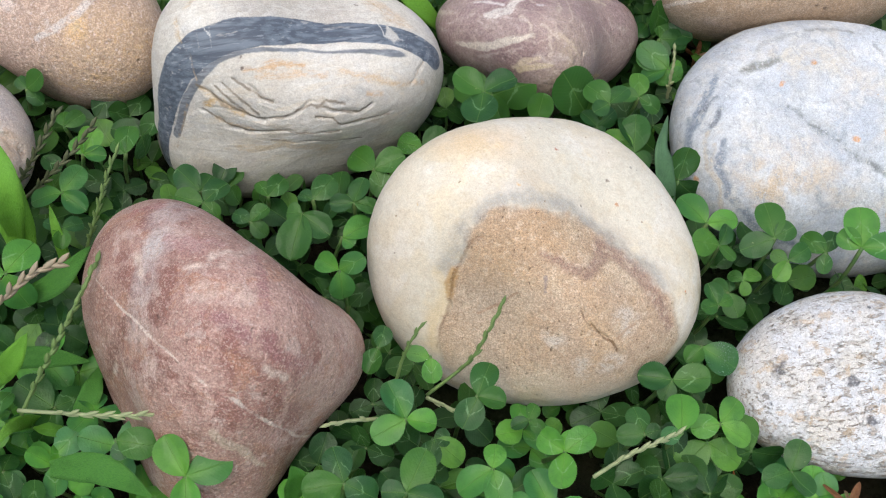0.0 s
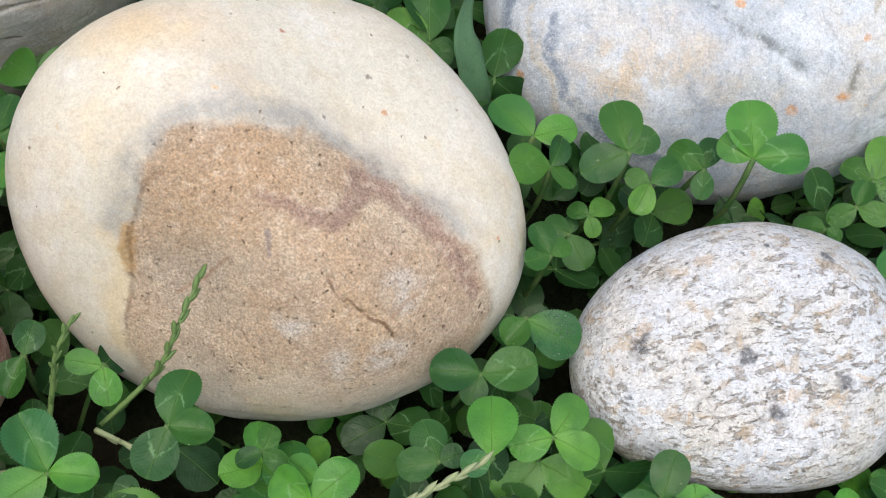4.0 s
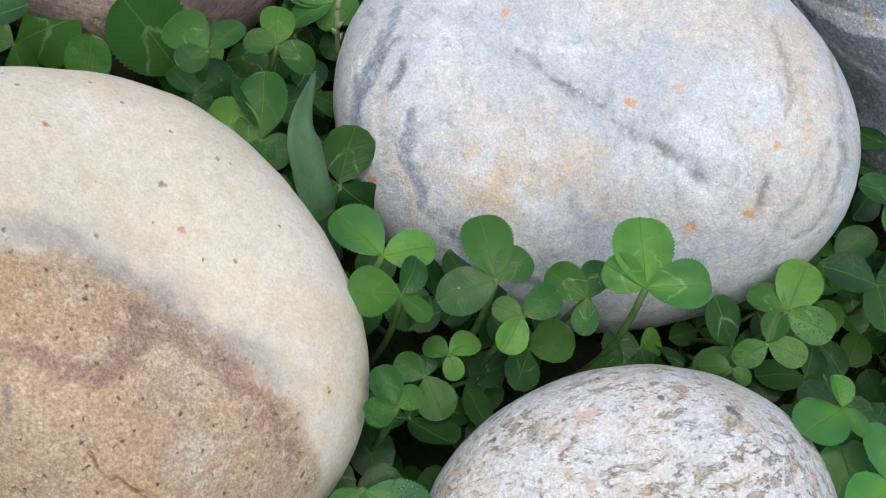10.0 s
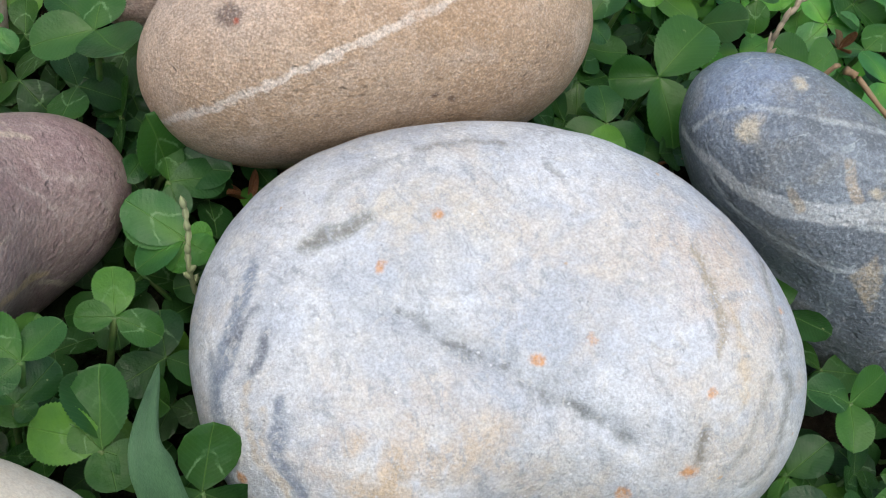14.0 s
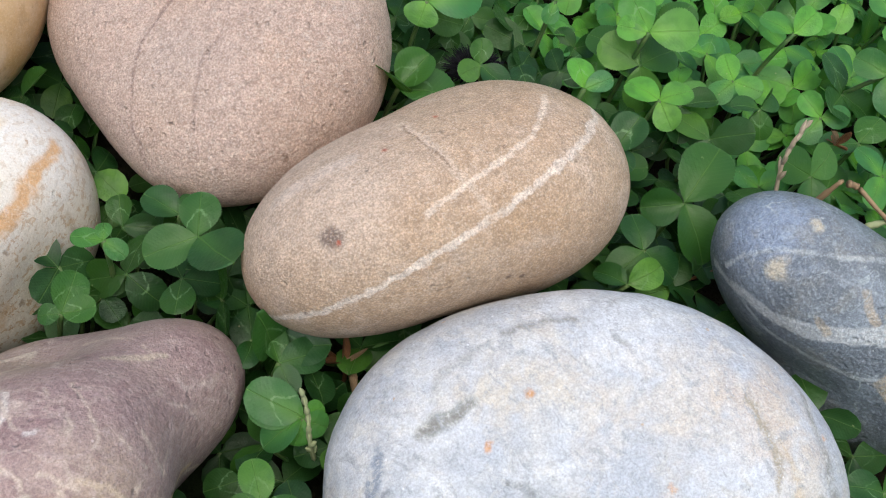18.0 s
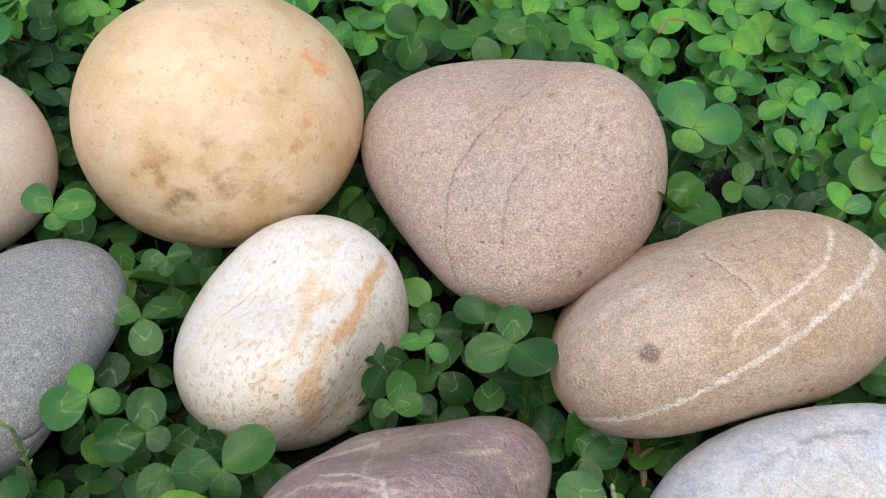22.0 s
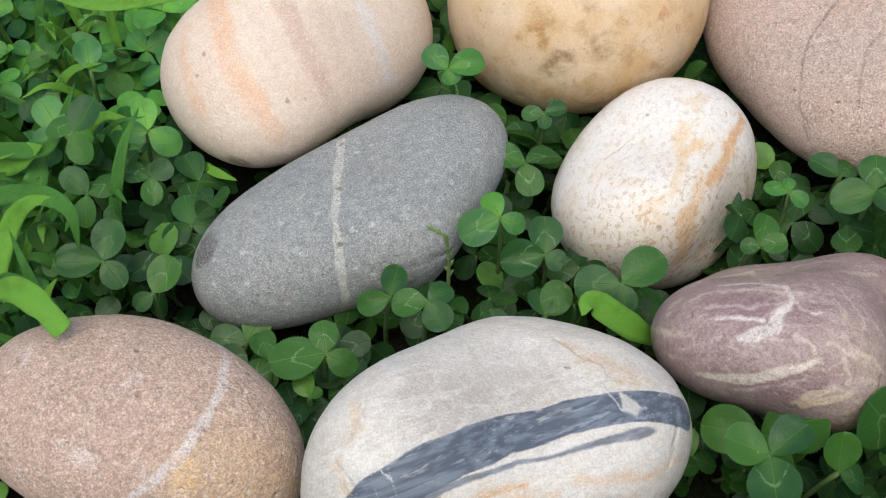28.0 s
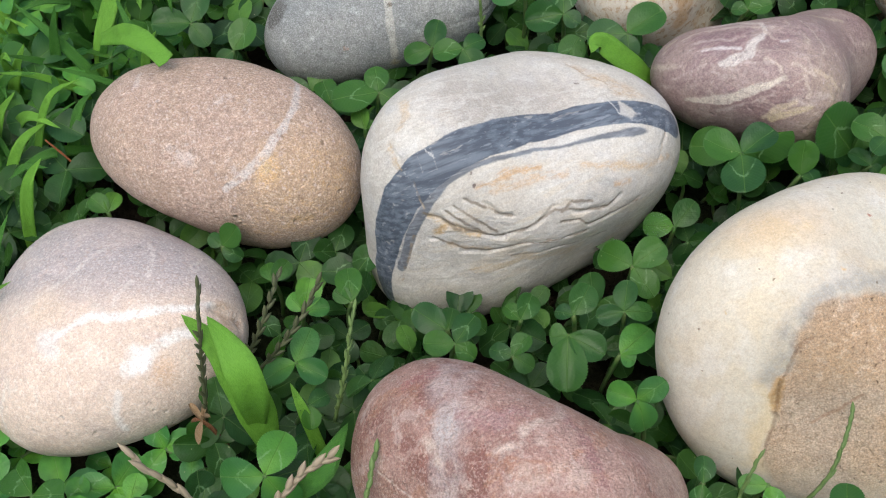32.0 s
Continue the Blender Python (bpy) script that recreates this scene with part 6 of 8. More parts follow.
stone("A", "large cream stone with a sandy brown patch and cracks", (0.0266, 0.1836, 0.0321), 0.03898, (-0.014, 0.321, -0.050, 0.135, -0.043, -0.064, -0.006, -0.201, 0.081, -0.010, -0.087, -0.008, -0.004, 0.149, -0.037, -0.088, -0.020, -0.013, -0.062, -0.086, 0.050), cream_patch())
stone("B", "wedge-shaped dark red stone mottled with pink and maroon", (-0.0649, 0.1500, 0.0325), 0.03681, (-0.308, 0.135, 0.113, -0.006, 0.038, -0.192, 0.015, -0.057, -0.063, 0.073, 0.079, 0.119, 0.038, -0.101, 0.003, 0.005, -0.005, 0.107, -0.028, 0.070, 0.039), red_wedge())
stone("C", "white speckled granite pebble, oval and coarse grained", (0.1263, 0.1536, 0.0217), 0.02753, (0.043, 0.105, -0.041, 0.142, -0.109, -0.119, -0.019, 0.123, 0.170, -0.053, -0.054, 0.005, 0.003, 0.023, -0.061, -0.008, 0.084, 0.031, -0.006, 0.022, -0.000), white_granite())
stone("D", "large white and grey marbled stone with rust spots", (0.1297, 0.2355, 0.0286), 0.03779, (-0.205, 0.448, 0.117, 0.173, -0.108, -0.029, 0.076, 0.119, -0.019, -0.102, 0.003, -0.061, -0.016, 0.019, 0.049, -0.008, -0.024, -0.033, -0.057, 0.032, -0.032), grey_marble())
stone("E", "grey stone with a dark navy band and flaking cracks", (-0.0491, 0.2499, 0.0335), 0.03623, (0.340, 0.132, -0.022, 0.235, 0.023, -0.103, -0.080, -0.161, -0.054, -0.075, -0.012, -0.066, 0.055, -0.034, -0.039, 0.005, -0.075, -0.085, 0.052, -0.053, 0.053), banded_grey())
stone("F", "small purple stone with swirling cream veins", (0.0343, 0.2775, 0.0278), 0.02822, (0.138, -0.532, -0.239, 0.092, 0.012, 0.040, 0.200, 0.018, -0.151, -0.050, -0.015, 0.116, 0.109, 0.095, 0.046, 0.021, 0.043, 0.025, -0.040, -0.073, 0.047), purple_veined())
stone("G", "long tan stone crossed by thin white veins", (0.1213, 0.3107, 0.0351), 0.03666, (0.157, -0.804, 0.101, 0.193, 0.035, 0.059, 0.064, -0.003, 0.106, -0.020, -0.024, -0.063, 0.049, -0.088, -0.005, -0.001, -0.045, 0.033, -0.021, 0.001, -0.002), tan_veined())
stone("H", "smooth blue-grey stone with white veins and tan flecks", (0.2069, 0.2511, 0.0336), 0.02481, (-0.791, 0.222, -0.269, -0.089, 0.110, -0.091, 0.023, -0.012, -0.003, -0.114, 0.026, 0.006, 0.029, 0.032, -0.025, -0.036, 0.009, 0.041, 0.032, 0.050, -0.037), blue_slate())
stone("I", "pinkish brown oval stone with one white vein", (-0.1328, 0.2783, 0.0304), 0.03126, (-0.444, -0.000, -0.062, 0.113, -0.030, 0.096, 0.090, 0.016, 0.023, -0.135, -0.012, -0.032, -0.053, -0.015, 0.018, 0.022, 0.021, -0.019, 0.013, -0.001, -0.010), pink_oval())
stone("J", "peach and mauve stone with pale veins and a pit", (-0.1701, 0.2259, 0.0229), 0.03274, (-0.058, -0.130, 0.211, 0.018, -0.114, -0.009, -0.002, -0.022, -0.010, -0.014, 0.050, -0.042, -0.003, -0.005, -0.003, 0.003, 0.004, -0.004, -0.001, 0.010, -0.004), peach_veined())
stone("K", "long grey stone with a narrow white band", (-0.0701, 0.3403, 0.0249), 0.02983, (0.360, -0.138, 0.175, 0.166, -0.133, -0.015, 0.016, 0.086, -0.012, -0.170, -0.089, 0.018, 0.111, -0.022, -0.088, -0.045, 0.067, -0.081, -0.041, 0.039, -0.034), grey_white_band())
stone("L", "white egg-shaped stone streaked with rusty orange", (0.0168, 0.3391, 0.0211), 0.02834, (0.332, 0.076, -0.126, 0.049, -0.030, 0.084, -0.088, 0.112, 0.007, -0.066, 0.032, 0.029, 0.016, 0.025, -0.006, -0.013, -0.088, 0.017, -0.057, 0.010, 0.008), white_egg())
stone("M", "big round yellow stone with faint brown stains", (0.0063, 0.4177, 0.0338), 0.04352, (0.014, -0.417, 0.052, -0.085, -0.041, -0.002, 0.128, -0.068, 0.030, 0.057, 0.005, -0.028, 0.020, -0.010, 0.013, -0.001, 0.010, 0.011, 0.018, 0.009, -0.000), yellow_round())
stone("N", "rounded pink sandstone with two dark hairline cracks", (0.0902, 0.3728, 0.0321), 0.03756, (-0.124, -0.072, 0.056, -0.010, -0.082, -0.039, -0.005, 0.217, -0.014, -0.039, 0.027, 0.021, -0.049, 0.010, -0.006, -0.021, 0.063, -0.011, 0.066, -0.015, -0.019), pink_granite())
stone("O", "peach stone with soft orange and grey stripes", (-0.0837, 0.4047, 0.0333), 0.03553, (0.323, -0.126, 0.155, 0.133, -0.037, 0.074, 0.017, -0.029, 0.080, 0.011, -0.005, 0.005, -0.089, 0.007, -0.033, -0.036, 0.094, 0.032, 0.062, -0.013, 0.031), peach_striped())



# ---- clover ----
def leaf_paint(name="clover_green", bright=1.0, dew=0.0):
    p = Paint(name)
    uv = p.nodes.new("ShaderNodeTexCoord").outputs["UV"]
    sep = p.nodes.new("ShaderNodeSeparateXYZ")
    p.links.new(uv, sep.inputs[0])
    across = p.math("ABSOLUTE", p.math("SUBTRACT", sep.outputs[0], 0.5))
    along = sep.outputs[1]
    info = p.nodes.new("ShaderNodeObjectInfo").outputs["Random"]
    isle = p.nodes.new("ShaderNodeNewGeometry").outputs["Random Per Island"]
    rnd = p.math("FRACT", p.math("ADD", info, isle))
    rnd2 = p.math("FRACT", p.math("MULTIPLY", rnd, 7.31))
    place = p.node("CombineXYZ", 0, X=rnd, Y=rnd2, Z=rnd)
    p.co = p.vec("ADD", p.vec("MULTIPLY", uv, (0.011, 0.011, 0.0)), place)
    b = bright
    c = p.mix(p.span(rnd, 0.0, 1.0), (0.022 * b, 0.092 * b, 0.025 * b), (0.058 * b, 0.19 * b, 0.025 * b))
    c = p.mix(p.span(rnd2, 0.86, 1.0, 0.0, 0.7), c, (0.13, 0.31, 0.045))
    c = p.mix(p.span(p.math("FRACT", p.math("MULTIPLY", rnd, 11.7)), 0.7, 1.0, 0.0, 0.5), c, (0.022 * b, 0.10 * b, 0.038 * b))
    c = p.mix(times(p, p.blotch(260, 0.4, 0.7), 0.4), c, (0.028, 0.1, 0.026))
    glow = times(p, p.span(across, 0.02, 0.28, 1.0, 0.0), p.span(along, 0.05, 0.9, 1.0, 0.15))
    c = p.mix(times(p, glow, 0.4), c, (0.10 * b, 0.25 * b, 0.028))
    # the pale, frayed chevron, on some leaves only
    fray = p.math("MULTIPLY_ADD", p.noise(600, 4, 0.65), 0.30, -0.15)
    bend = p.math("MULTIPLY", p.math("POWER", across, 1.5), 2.6)
    mark = p.math("ABSOLUTE", p.math("ADD", fray, p.math("SUBTRACT", along, p.math("SUBTRACT", 0.58, bend))))
    some = p.span(p.math("FRACT", p.math("MULTIPLY", rnd, 3.77)), 0.45, 0.75)
    pale = times(p, times(p, p.span(mark, 0.01, 0.055, 1.0, 0.0), p.span(across, 0.2, 0.34, 1.0, 0.0)), times(p, some, p.blotch(500, 0.3, 0.6)))
    c = p.mix(times(p, pale, 0.5), c, (0.21, 0.38, 0.17))
    rim = p.span(p.math("ADD", p.math("POWER", p.math("MULTIPLY", across, 2.0), 2.0), p.math("POWER", p.math("SUBTRACT", p.math("MULTIPLY", along, 2.0), 1.0), 2.0)), 0.86, 1.0)
    c = p.mix(times(p, rim, 0.35), c, (0.10, 0.22, 0.08))
    rib = p.span(across, 0.004, 0.016, 1.0, 0.0)
    c = p.mix(times(p, rib, 0.35), c, (0.14, 0.28, 0.06))
    way = p.math("ADD", p.math("SUBTRACT", along, p.math("MULTIPLY", across, 0.75)), p.math("MULTIPLY", p.noise(300, 2), 0.04))
    veins = p.math("SINE", p.math("MULTIPLY", way, 82.0))
    c = p.mix(p.span(veins, 0.6, 1.0, 0.0, 0.06), c, (0.13, 0.27, 0.07))
    c = p.mix(times(p, p.dots(420, 0.12, 0.05), 0.6), c, (0.3, 0.36, 0.16))
    h = add(p, times(p, veins, 0.012), add(p, times(p, rib, -0.3), times(p, p.noise(500, 4), 0.8)))
    gloss = p.span(p.noise(300, 3), 0.3, 0.7, 0.30, 0.5)
    if dew:
        drops = p.math("MAXIMUM", p.dots(1500, 0.36, 0.5), p.dots(2600, 0.36, 0.5))
        drops = times(p, drops, p.blotch(170, 0.38, 0.6, 3))
        c = p.mix(times(p, drops, 0.55), c, (0.42, 0.55, 0.45))
        h = add(p, h, times(p, drops, 1.5))
    p.done(c, gloss, p.bump(h, 0.0005, 0.8), 0.27)
    thin = p.nodes.new("ShaderNodeBsdfTranslucent")
    p.put(thin.inputs["Color"], p.mix(0.5, c, (0.13, 0.40, 0.02)))
    both = p.nodes.new("ShaderNodeMixShader")
    both.inputs[0].default_value = 0.18
    p.links.new(p.bsdf.outputs[0], both.inputs[1])
    p.links.new(thin.outputs[0], both.inputs[2])
    p.links.new(both.outputs[0], p.nodes["Material Output"].inputs["Surface"])
    return p.m


# one green at three strengths: shade and open light put into the colour
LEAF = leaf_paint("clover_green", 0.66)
SHADED_LEAF = leaf_paint("clover_shaded_green", 0.42)
LIT_LEAF = leaf_paint("clover_lit_green", 1.75)


def stem_paint():
    p = Paint("clover_stem")
    return p.done(p.mix(p.blotch(200, 0.4, 0.6), (0.05, 0.13, 0.03), (0.1, 0.16, 0.05)), 0.5)


STEM = stem_paint()


def leaflet(rows, cols, fold, droop, notch, teeth, seed):
    """Points, faces and uv of one leaflet, 1 long, from its base at 0 along +x; edges lifted by the fold."""
    rng = random.Random(seed)
    verts, uvs, faces = [], [], []
    for i in range(rows + 1):
        s = 0.5 - 0.5 * math.cos(math.pi * i / rows) if rows < 20 else i / rows
        g = min(1.0, max(0.0, s)) ** 1.12
        half = 0.49 * max(0.0, 4 * g * (1 - g)) ** 0.5 * (s / (s + 0.07)) * 1.05
        half *= (0.86 + 0.14 * ((seed * 37) % 10) / 9) * (1.0 + 0.03 * math.sin(5 * s + seed))
        for j in range(cols + 1):
            q = -1 + 2 * j / cols
            edge = 1.0 + (teeth * (1 if i % 2 else -1) if abs(q) > 0.99 else 0)
            x = s - notch * s**6 * (1 - min(1, abs(q) * 2.2))
            y = q * half * edge
            z = fold * abs(y) * (1 - 0.4 * abs(q)) - droop * s * s + 0.012 * math.sin(9 * s + 4 * q + seed)
            verts.append((x, y, z))
            uvs.append((0.5 + y, s))
    n = cols + 1
    for i in range(rows):
        for j in range(cols):
            faces.append((i * n + j, (i + 1) * n + j, (i + 1) * n + j + 1, i * n + j + 1))
    return np.array(verts), faces, uvs


def uv_mesh(name, verts, faces, uvs, material):
    data = bpy.data.meshes.new(name)
    data.from_pydata([tuple(v) for v in verts], [], faces)
    data.polygons.foreach_set("use_smooth", [True] * len(data.polygons))
    layer = data.uv_layers.new(name="leaf")
    index = np.empty(len(data.loops), int)
    data.loops.foreach_get("vertex_index", index)
    layer.data.foreach_set("uv", np.array(uvs)[index].ravel())
    data.materials.append(material)
    return data


FOLDS = [(0.25, 0.12, 0.03), (0.45, 0.16, 0.05), (0.12, 0.3, 0.02), (0.7, 0.05, 0.06), (0.3, 0.4, 0.04), (-0.25, 0.16, 0.04), (1.2, 0.1, 0.06), (0.4, -0.2, 0.05), (0.05, 0.05, 0.0), (0.55, 0.3, 0.03)]
FINE = [uv_mesh("leaflet", *leaflet(38, 4, f, d, n, 0.032, i), LEAF) for i, (f, d, n) in enumerate(FOLDS)]
FRESH_LEAF = leaf_paint("clover_fresh_green", 1.25)
FRESH = [uv_mesh("leaflet", *leaflet(38, 4, f, d, n, 0.032, i + 20), FRESH_LEAF) for i, (f, d, n) in enumerate([(0.1, 0.1, 0.03), (0.45, 0.12, 0.05), (0.9, 0.1, 0.03), (0.3, 0.3, 0.02)])]
DEWY_LEAF = leaf_paint("clover_dewy_green", 1.1, 1.0)
DEWY = [uv_mesh("leaflet", *leaflet(38, 4, f, d, n, 0.032, i + 40), DEWY_LEAF) for i, (f, d, n) in enumerate([(0.2, 0.1, 0.03), (0.4, 0.2, 0.03)])]
LAWN = [uv_mesh("leaflet", *leaflet(38, 4, f, d, n, 0.032, i + 60), LIT_LEAF) for i, (f, d, n) in enumerate([(0.2, 0.12, 0.04), (0.4, 0.2, 0.03), (0.1, 0.3, 0.05)])]
COARSE = [leaflet(7, 4, f, d, n, 0.0, i) for i, (f, d, n) in enumerate([(0.1, 0.1, 0.03), (0.4, 0.2, 0.04), (0.0, 0.3, 0.02), (0.75, 0.1, 0.05), (0.3, -0.15, 0.03), (-0.2, 0.15, 0.03)])]


PLAIN = [leaflet(4, 2, f, d, n, 0.0, i) for i, (f, d, n) in enumerate([(0.1, 0.1, 0.03), (0.4, 0.2, 0.04), (0.3, -0.15, 0.03)])]


def tube(path, radii, sides=6):
    """A bent round stalk along a path of points."""
    verts, faces = [], []
    for i, (p, r) in enumerate(zip(path, radii)):
        way = (Vector(path[min(i + 1, len(path) - 1)]) - Vector(path[max(i - 1, 0)])).normalized()
        a = way.orthogonal().normalized()
        b = way.cross(a)
        for k in range(sides):
            t = 2 * math.pi * k / sides
            verts.append(Vector(p) + r * (math.cos(t) * a + math.sin(t) * b))
    for i in range(len(path) - 1):
        for k in range(sides):
            faces.append((i * sides + k, i * sides + (k + 1) % sides, (i + 1) * sides + (k + 1) % sides, (i + 1) * sides + k))
    faces += [tuple(range(sides))[::-1], tuple(range((len(path) - 1) * sides, len(path) * sides))]
    return verts, faces


def stalk_path(top, foot, bend, n=7):
    top, foot = Vector(top), Vector(foot)
    return [foot.lerp(top, i / n) + Vector(bend) * math.sin(math.pi * i / n) for i in range(n + 1)]


def leaf_pose(place, turn, tip, lean, size):
    """The frame of a leaf's crown: turned about its stalk, then tipped by some degrees towards the compass way lean."""
    axis = Vector((math.cos(radians(lean + 90)), math.sin(radians(lean + 90)), 0))
    return Matrix.Translation(place) @ Matrix.Rotation(radians(tip), 4, axis) @ Matrix.Rotation(radians(turn), 4, "Z") @ Matrix.Scale(size, 4)


def clover(place, turn, size, tip=15.0, lean=-90.0, rng=random, spread=(0, 120, 240), label="green clover leaf of three rounded leaflets on a thin stalk"):
    """One clover leaf: three leaflets round the top of a stalk."""
    thing = new("clover_leaf")
    foot = Vector((place[0] + rng.uniform(-0.008, 0.008), place[1] + rng.uniform(-0.004, 0.012), -0.003))
    thing.location = foot
    crown = leaf_pose(Vector(place) - foot, turn, tip, lean, 1.0)
    for a in spread:
        part = new("leaflet", rng.choice(FINE))
        part.parent = thing
        k = size * rng.uniform(0.82, 1.1)
        part.matrix_local = crown @ Matrix.Rotation(radians(a + rng.uniform(-15, 15)), 4, "Z") @ Matrix.Rotation(radians(rng.uniform(-30, 24)), 4, "Y") @ Matrix.Rotation(radians(rng.uniform(-30, 30)), 4, "X") @ Matrix.Diagonal((k, k, k, 1))
    verts, faces = tube(stalk_path(Vector(place) - foot, (0, 0, 0), (rng.uniform(-0.004, 0.004), rng.uniform(-0.004, 0.004), 0)), [0.0007] * 8, 5)
    mesh_object("stalk", verts, faces, STEM, thing)
    return tagged(thing, label, "clover", group="clover leaves between the stones")


CROWNS = []


def leaf_at(place, size, turn, tip=24.0, lean=-95.0, fresh=False, dewy=False):
    """A leaf that stands out from the lawn, at a known place."""
    rng = random.Random(int(abs(place[0] * 7919 + place[1] * 104729) * 1000))
    CROWNS.append(place)
    size *= 0.93
    label = "green clover leaf sprinkled with tiny dew drops" if dewy else "bright fresh green clover leaf catching the light" if fresh else "dark green clover leaf of three rounded toothed leaflets"
    thing = clover(place, turn, size, tip, lean, rng, label=label)
    if fresh:
        for part in thing.children:
            if part.name.startswith("leaflet"):
                part.data = FRESH[rng.randrange(len(FRESH))]
    if dewy:
        thing.children[0].data = DEWY[rng.randrange(len(DEWY))]
    return thing


def sprig(crown, tips, kind=""):
    """A leaf whose leaflets reach from the crown to known tips; its stalk comes up from the soil beside the stones."""
    rng = random.Random(int(abs(crown[0] * 7919 + crown[1] * 104729) * 1000))
    crown, tips = Vector(crown), [Vector(t) for t in tips]
    CROWNS.extend([tuple(crown), *[tuple(crown.lerp(t, 0.7)) for t in tips]])
    up = Vector((0, -0.35, 1)).normalized()
    if len(tips) > 2:
        n = (tips[1] - tips[0]).cross(tips[2] - tips[0])
        if n.length > 1e-9:
            up = (up * 0.3 + n.normalized() * (1 if n.z > 0 else -1)).normalized()
    foot = Vector((crown.x, crown.y, -0.003))
    for reach in (0.006, 0.012, 0.018, 0.024, 0.030):
        spots = [Vector((crown.x + reach * math.cos(a), crown.y + reach * math.sin(a), -0.003)) for a in (2.0, 1.0, 4.4, 5.2, 0.0, 3.1)]
        free = [q for q in spots if not inside(np.array([tuple(q.lerp(crown, k)) for k in (0.25, 0.5, 0.75, 0.9)]), 0.0012).any()]
        if free:
            foot = free[0]
            break
    thing = new("clover_leaf")
    thing.location = foot
    meshes = {"fresh": FRESH, "dewy": FINE, "lawn": LAWN}.get(kind, FINE)
    size = sum((t - crown).length for t in tips) / len(tips)
    for i, tip in enumerate(tips):
        way = tip - crown
        long = way.length
        x = way / long
        n = (up + Vector((rng.gauss(0, 0.16), rng.gauss(0, 0.16), 0))).normalized()
        y = n.cross(x).normalized()
        z = x.cross(y)
        wide = max(0.95 * long, 0.8 * size) * rng.uniform(0.95, 1.06)
        part = new("leaflet", DEWY[rng.randrange(len(DEWY))] if kind == "dewy" and i == 0 else meshes[rng.randrange(len(meshes))])
        part.parent = thing
        m = Matrix((x * long, y * wide, z * long)).transposed().to_4x4()
        part.matrix_local = Matrix.Translation(crown - foot) @ m
    verts, faces = tube(stalk_path(crown - foot, (0, 0, 0), (rng.uniform(-0.002, 0.002), rng.uniform(-0.002, 0.002), 0)), [0.0007] * 8, 5)
    mesh_object("stalk", verts, faces, STEM, thing)
    label = {"fresh": "bright fresh green clover leaf catching the light", "dewy": "green clover leaf sprinkled with tiny dew drops", "lawn": "light green clover leaf standing out of the lawn"}.get(kind, "dark green clover leaf of three rounded toothed leaflets")
    return tagged(thing, label, "clover", group="clover leaves between the stones")


sprig((-0.0676, 0.1108, 0.0415), [(-0.0737, 0.1194, 0.0468), (-0.0567, 0.1140, 0.0450), (-0.0665, 0.1013, 0.0390)], "fresh")
sprig((-0.0276, 0.1122, 0.0360), [(-0.0309, 0.1215, 0.0385), (-0.0385, 0.1100, 0.0358), (-0.0188, 0.1084, 0.0347)])
sprig((-0.0113, 0.1092, 0.0380), [(-0.0060, 0.1205, 0.0408), (-0.0179, 0.1092, 0.0379), (-0.0016, 0.1071, 0.0375)])
sprig((-0.0118, 0.1282, 0.0416), [(-0.0169, 0.1380, 0.0445), (-0.0035, 0.1273, 0.0414), (-0.0207, 0.1231, 0.0400)], "fresh")
sprig((0.0075, 0.1353, 0.0420), [(0.0105, 0.1446, 0.0452), (0.0036, 0.1270, 0.0391), (0.0153, 0.1339, 0.0420)])
sprig((-0.0035, 0.1285, 0.0280), [(0.0050, 0.1228, 0.0266), (-0.0054, 0.1209, 0.0258), (0.0013, 0.1294, 0.0284)])
sprig((-0.0866, 0.1207, 0.0400), [(-0.0764, 0.1188, 0.0419), (-0.0840, 0.1164, 0.0383)])
sprig((-0.0050, 0.1498, 0.0360), [(-0.0039, 0.1429, 0.0336), (-0.0118, 0.1514, 0.0364)], "fresh")
sprig((-0.0195, 0.1533, 0.0340), [(-0.0225, 0.1463, 0.0315), (-0.0176, 0.1594, 0.0362)])
sprig((0.0115, 0.1163, 0.0380), [(0.0021, 0.1112, 0.0360), (0.0125, 0.1229, 0.0398), (0.0138, 0.1073, 0.0358)], "fresh")
sprig((0.1247, 0.1868, 0.0448), [(0.1249, 0.1987, 0.0498), (0.1356, 0.1856, 0.0479), (0.1184, 0.1920, 0.0449)], "fresh")
sprig((0.0995, 0.1910, 0.0420), [(0.0974, 0.2019, 0.0463), (0.1054, 0.1942, 0.0447), (0.0895, 0.1884, 0.0386)])
sprig((0.0839, 0.1912, 0.0366), [(0.0878, 0.1967, 0.0396), (0.0750, 0.1889, 0.0424), (0.0888, 0.1869, 0.0356)])
sprig((0.0815, 0.1996, 0.0360), [(0.0740, 0.2085, 0.0390), (0.0909, 0.2009, 0.0380)], "fresh")
sprig((0.1177, 0.1902, 0.0363), [(0.1111, 0.1964, 0.0369), (0.1205, 0.1965, 0.0397), (0.1163, 0.1843, 0.0334)])
sprig((0.1050, 0.1869, 0.0361), [(0.1118, 0.1903, 0.0391), (0.1012, 0.1814, 0.0330), (0.1000, 0.1895, 0.0359)])
sprig((0.0930, 0.1842, 0.0280), [(0.0889, 0.1868, 0.0282), (0.0982, 0.1870, 0.0300), (0.0942, 0.1798, 0.0265)])
sprig((0.0810, 0.1707, 0.0353), [(0.0783, 0.1772, 0.0372), (0.0855, 0.1728, 0.0367), (0.0752, 0.1687, 0.0353)])
sprig((0.0893, 0.1822, 0.0240), [(0.0922, 0.1747, 0.0217), (0.0900, 0.1858, 0.0254), (0.0841, 0.1854, 0.0243)])
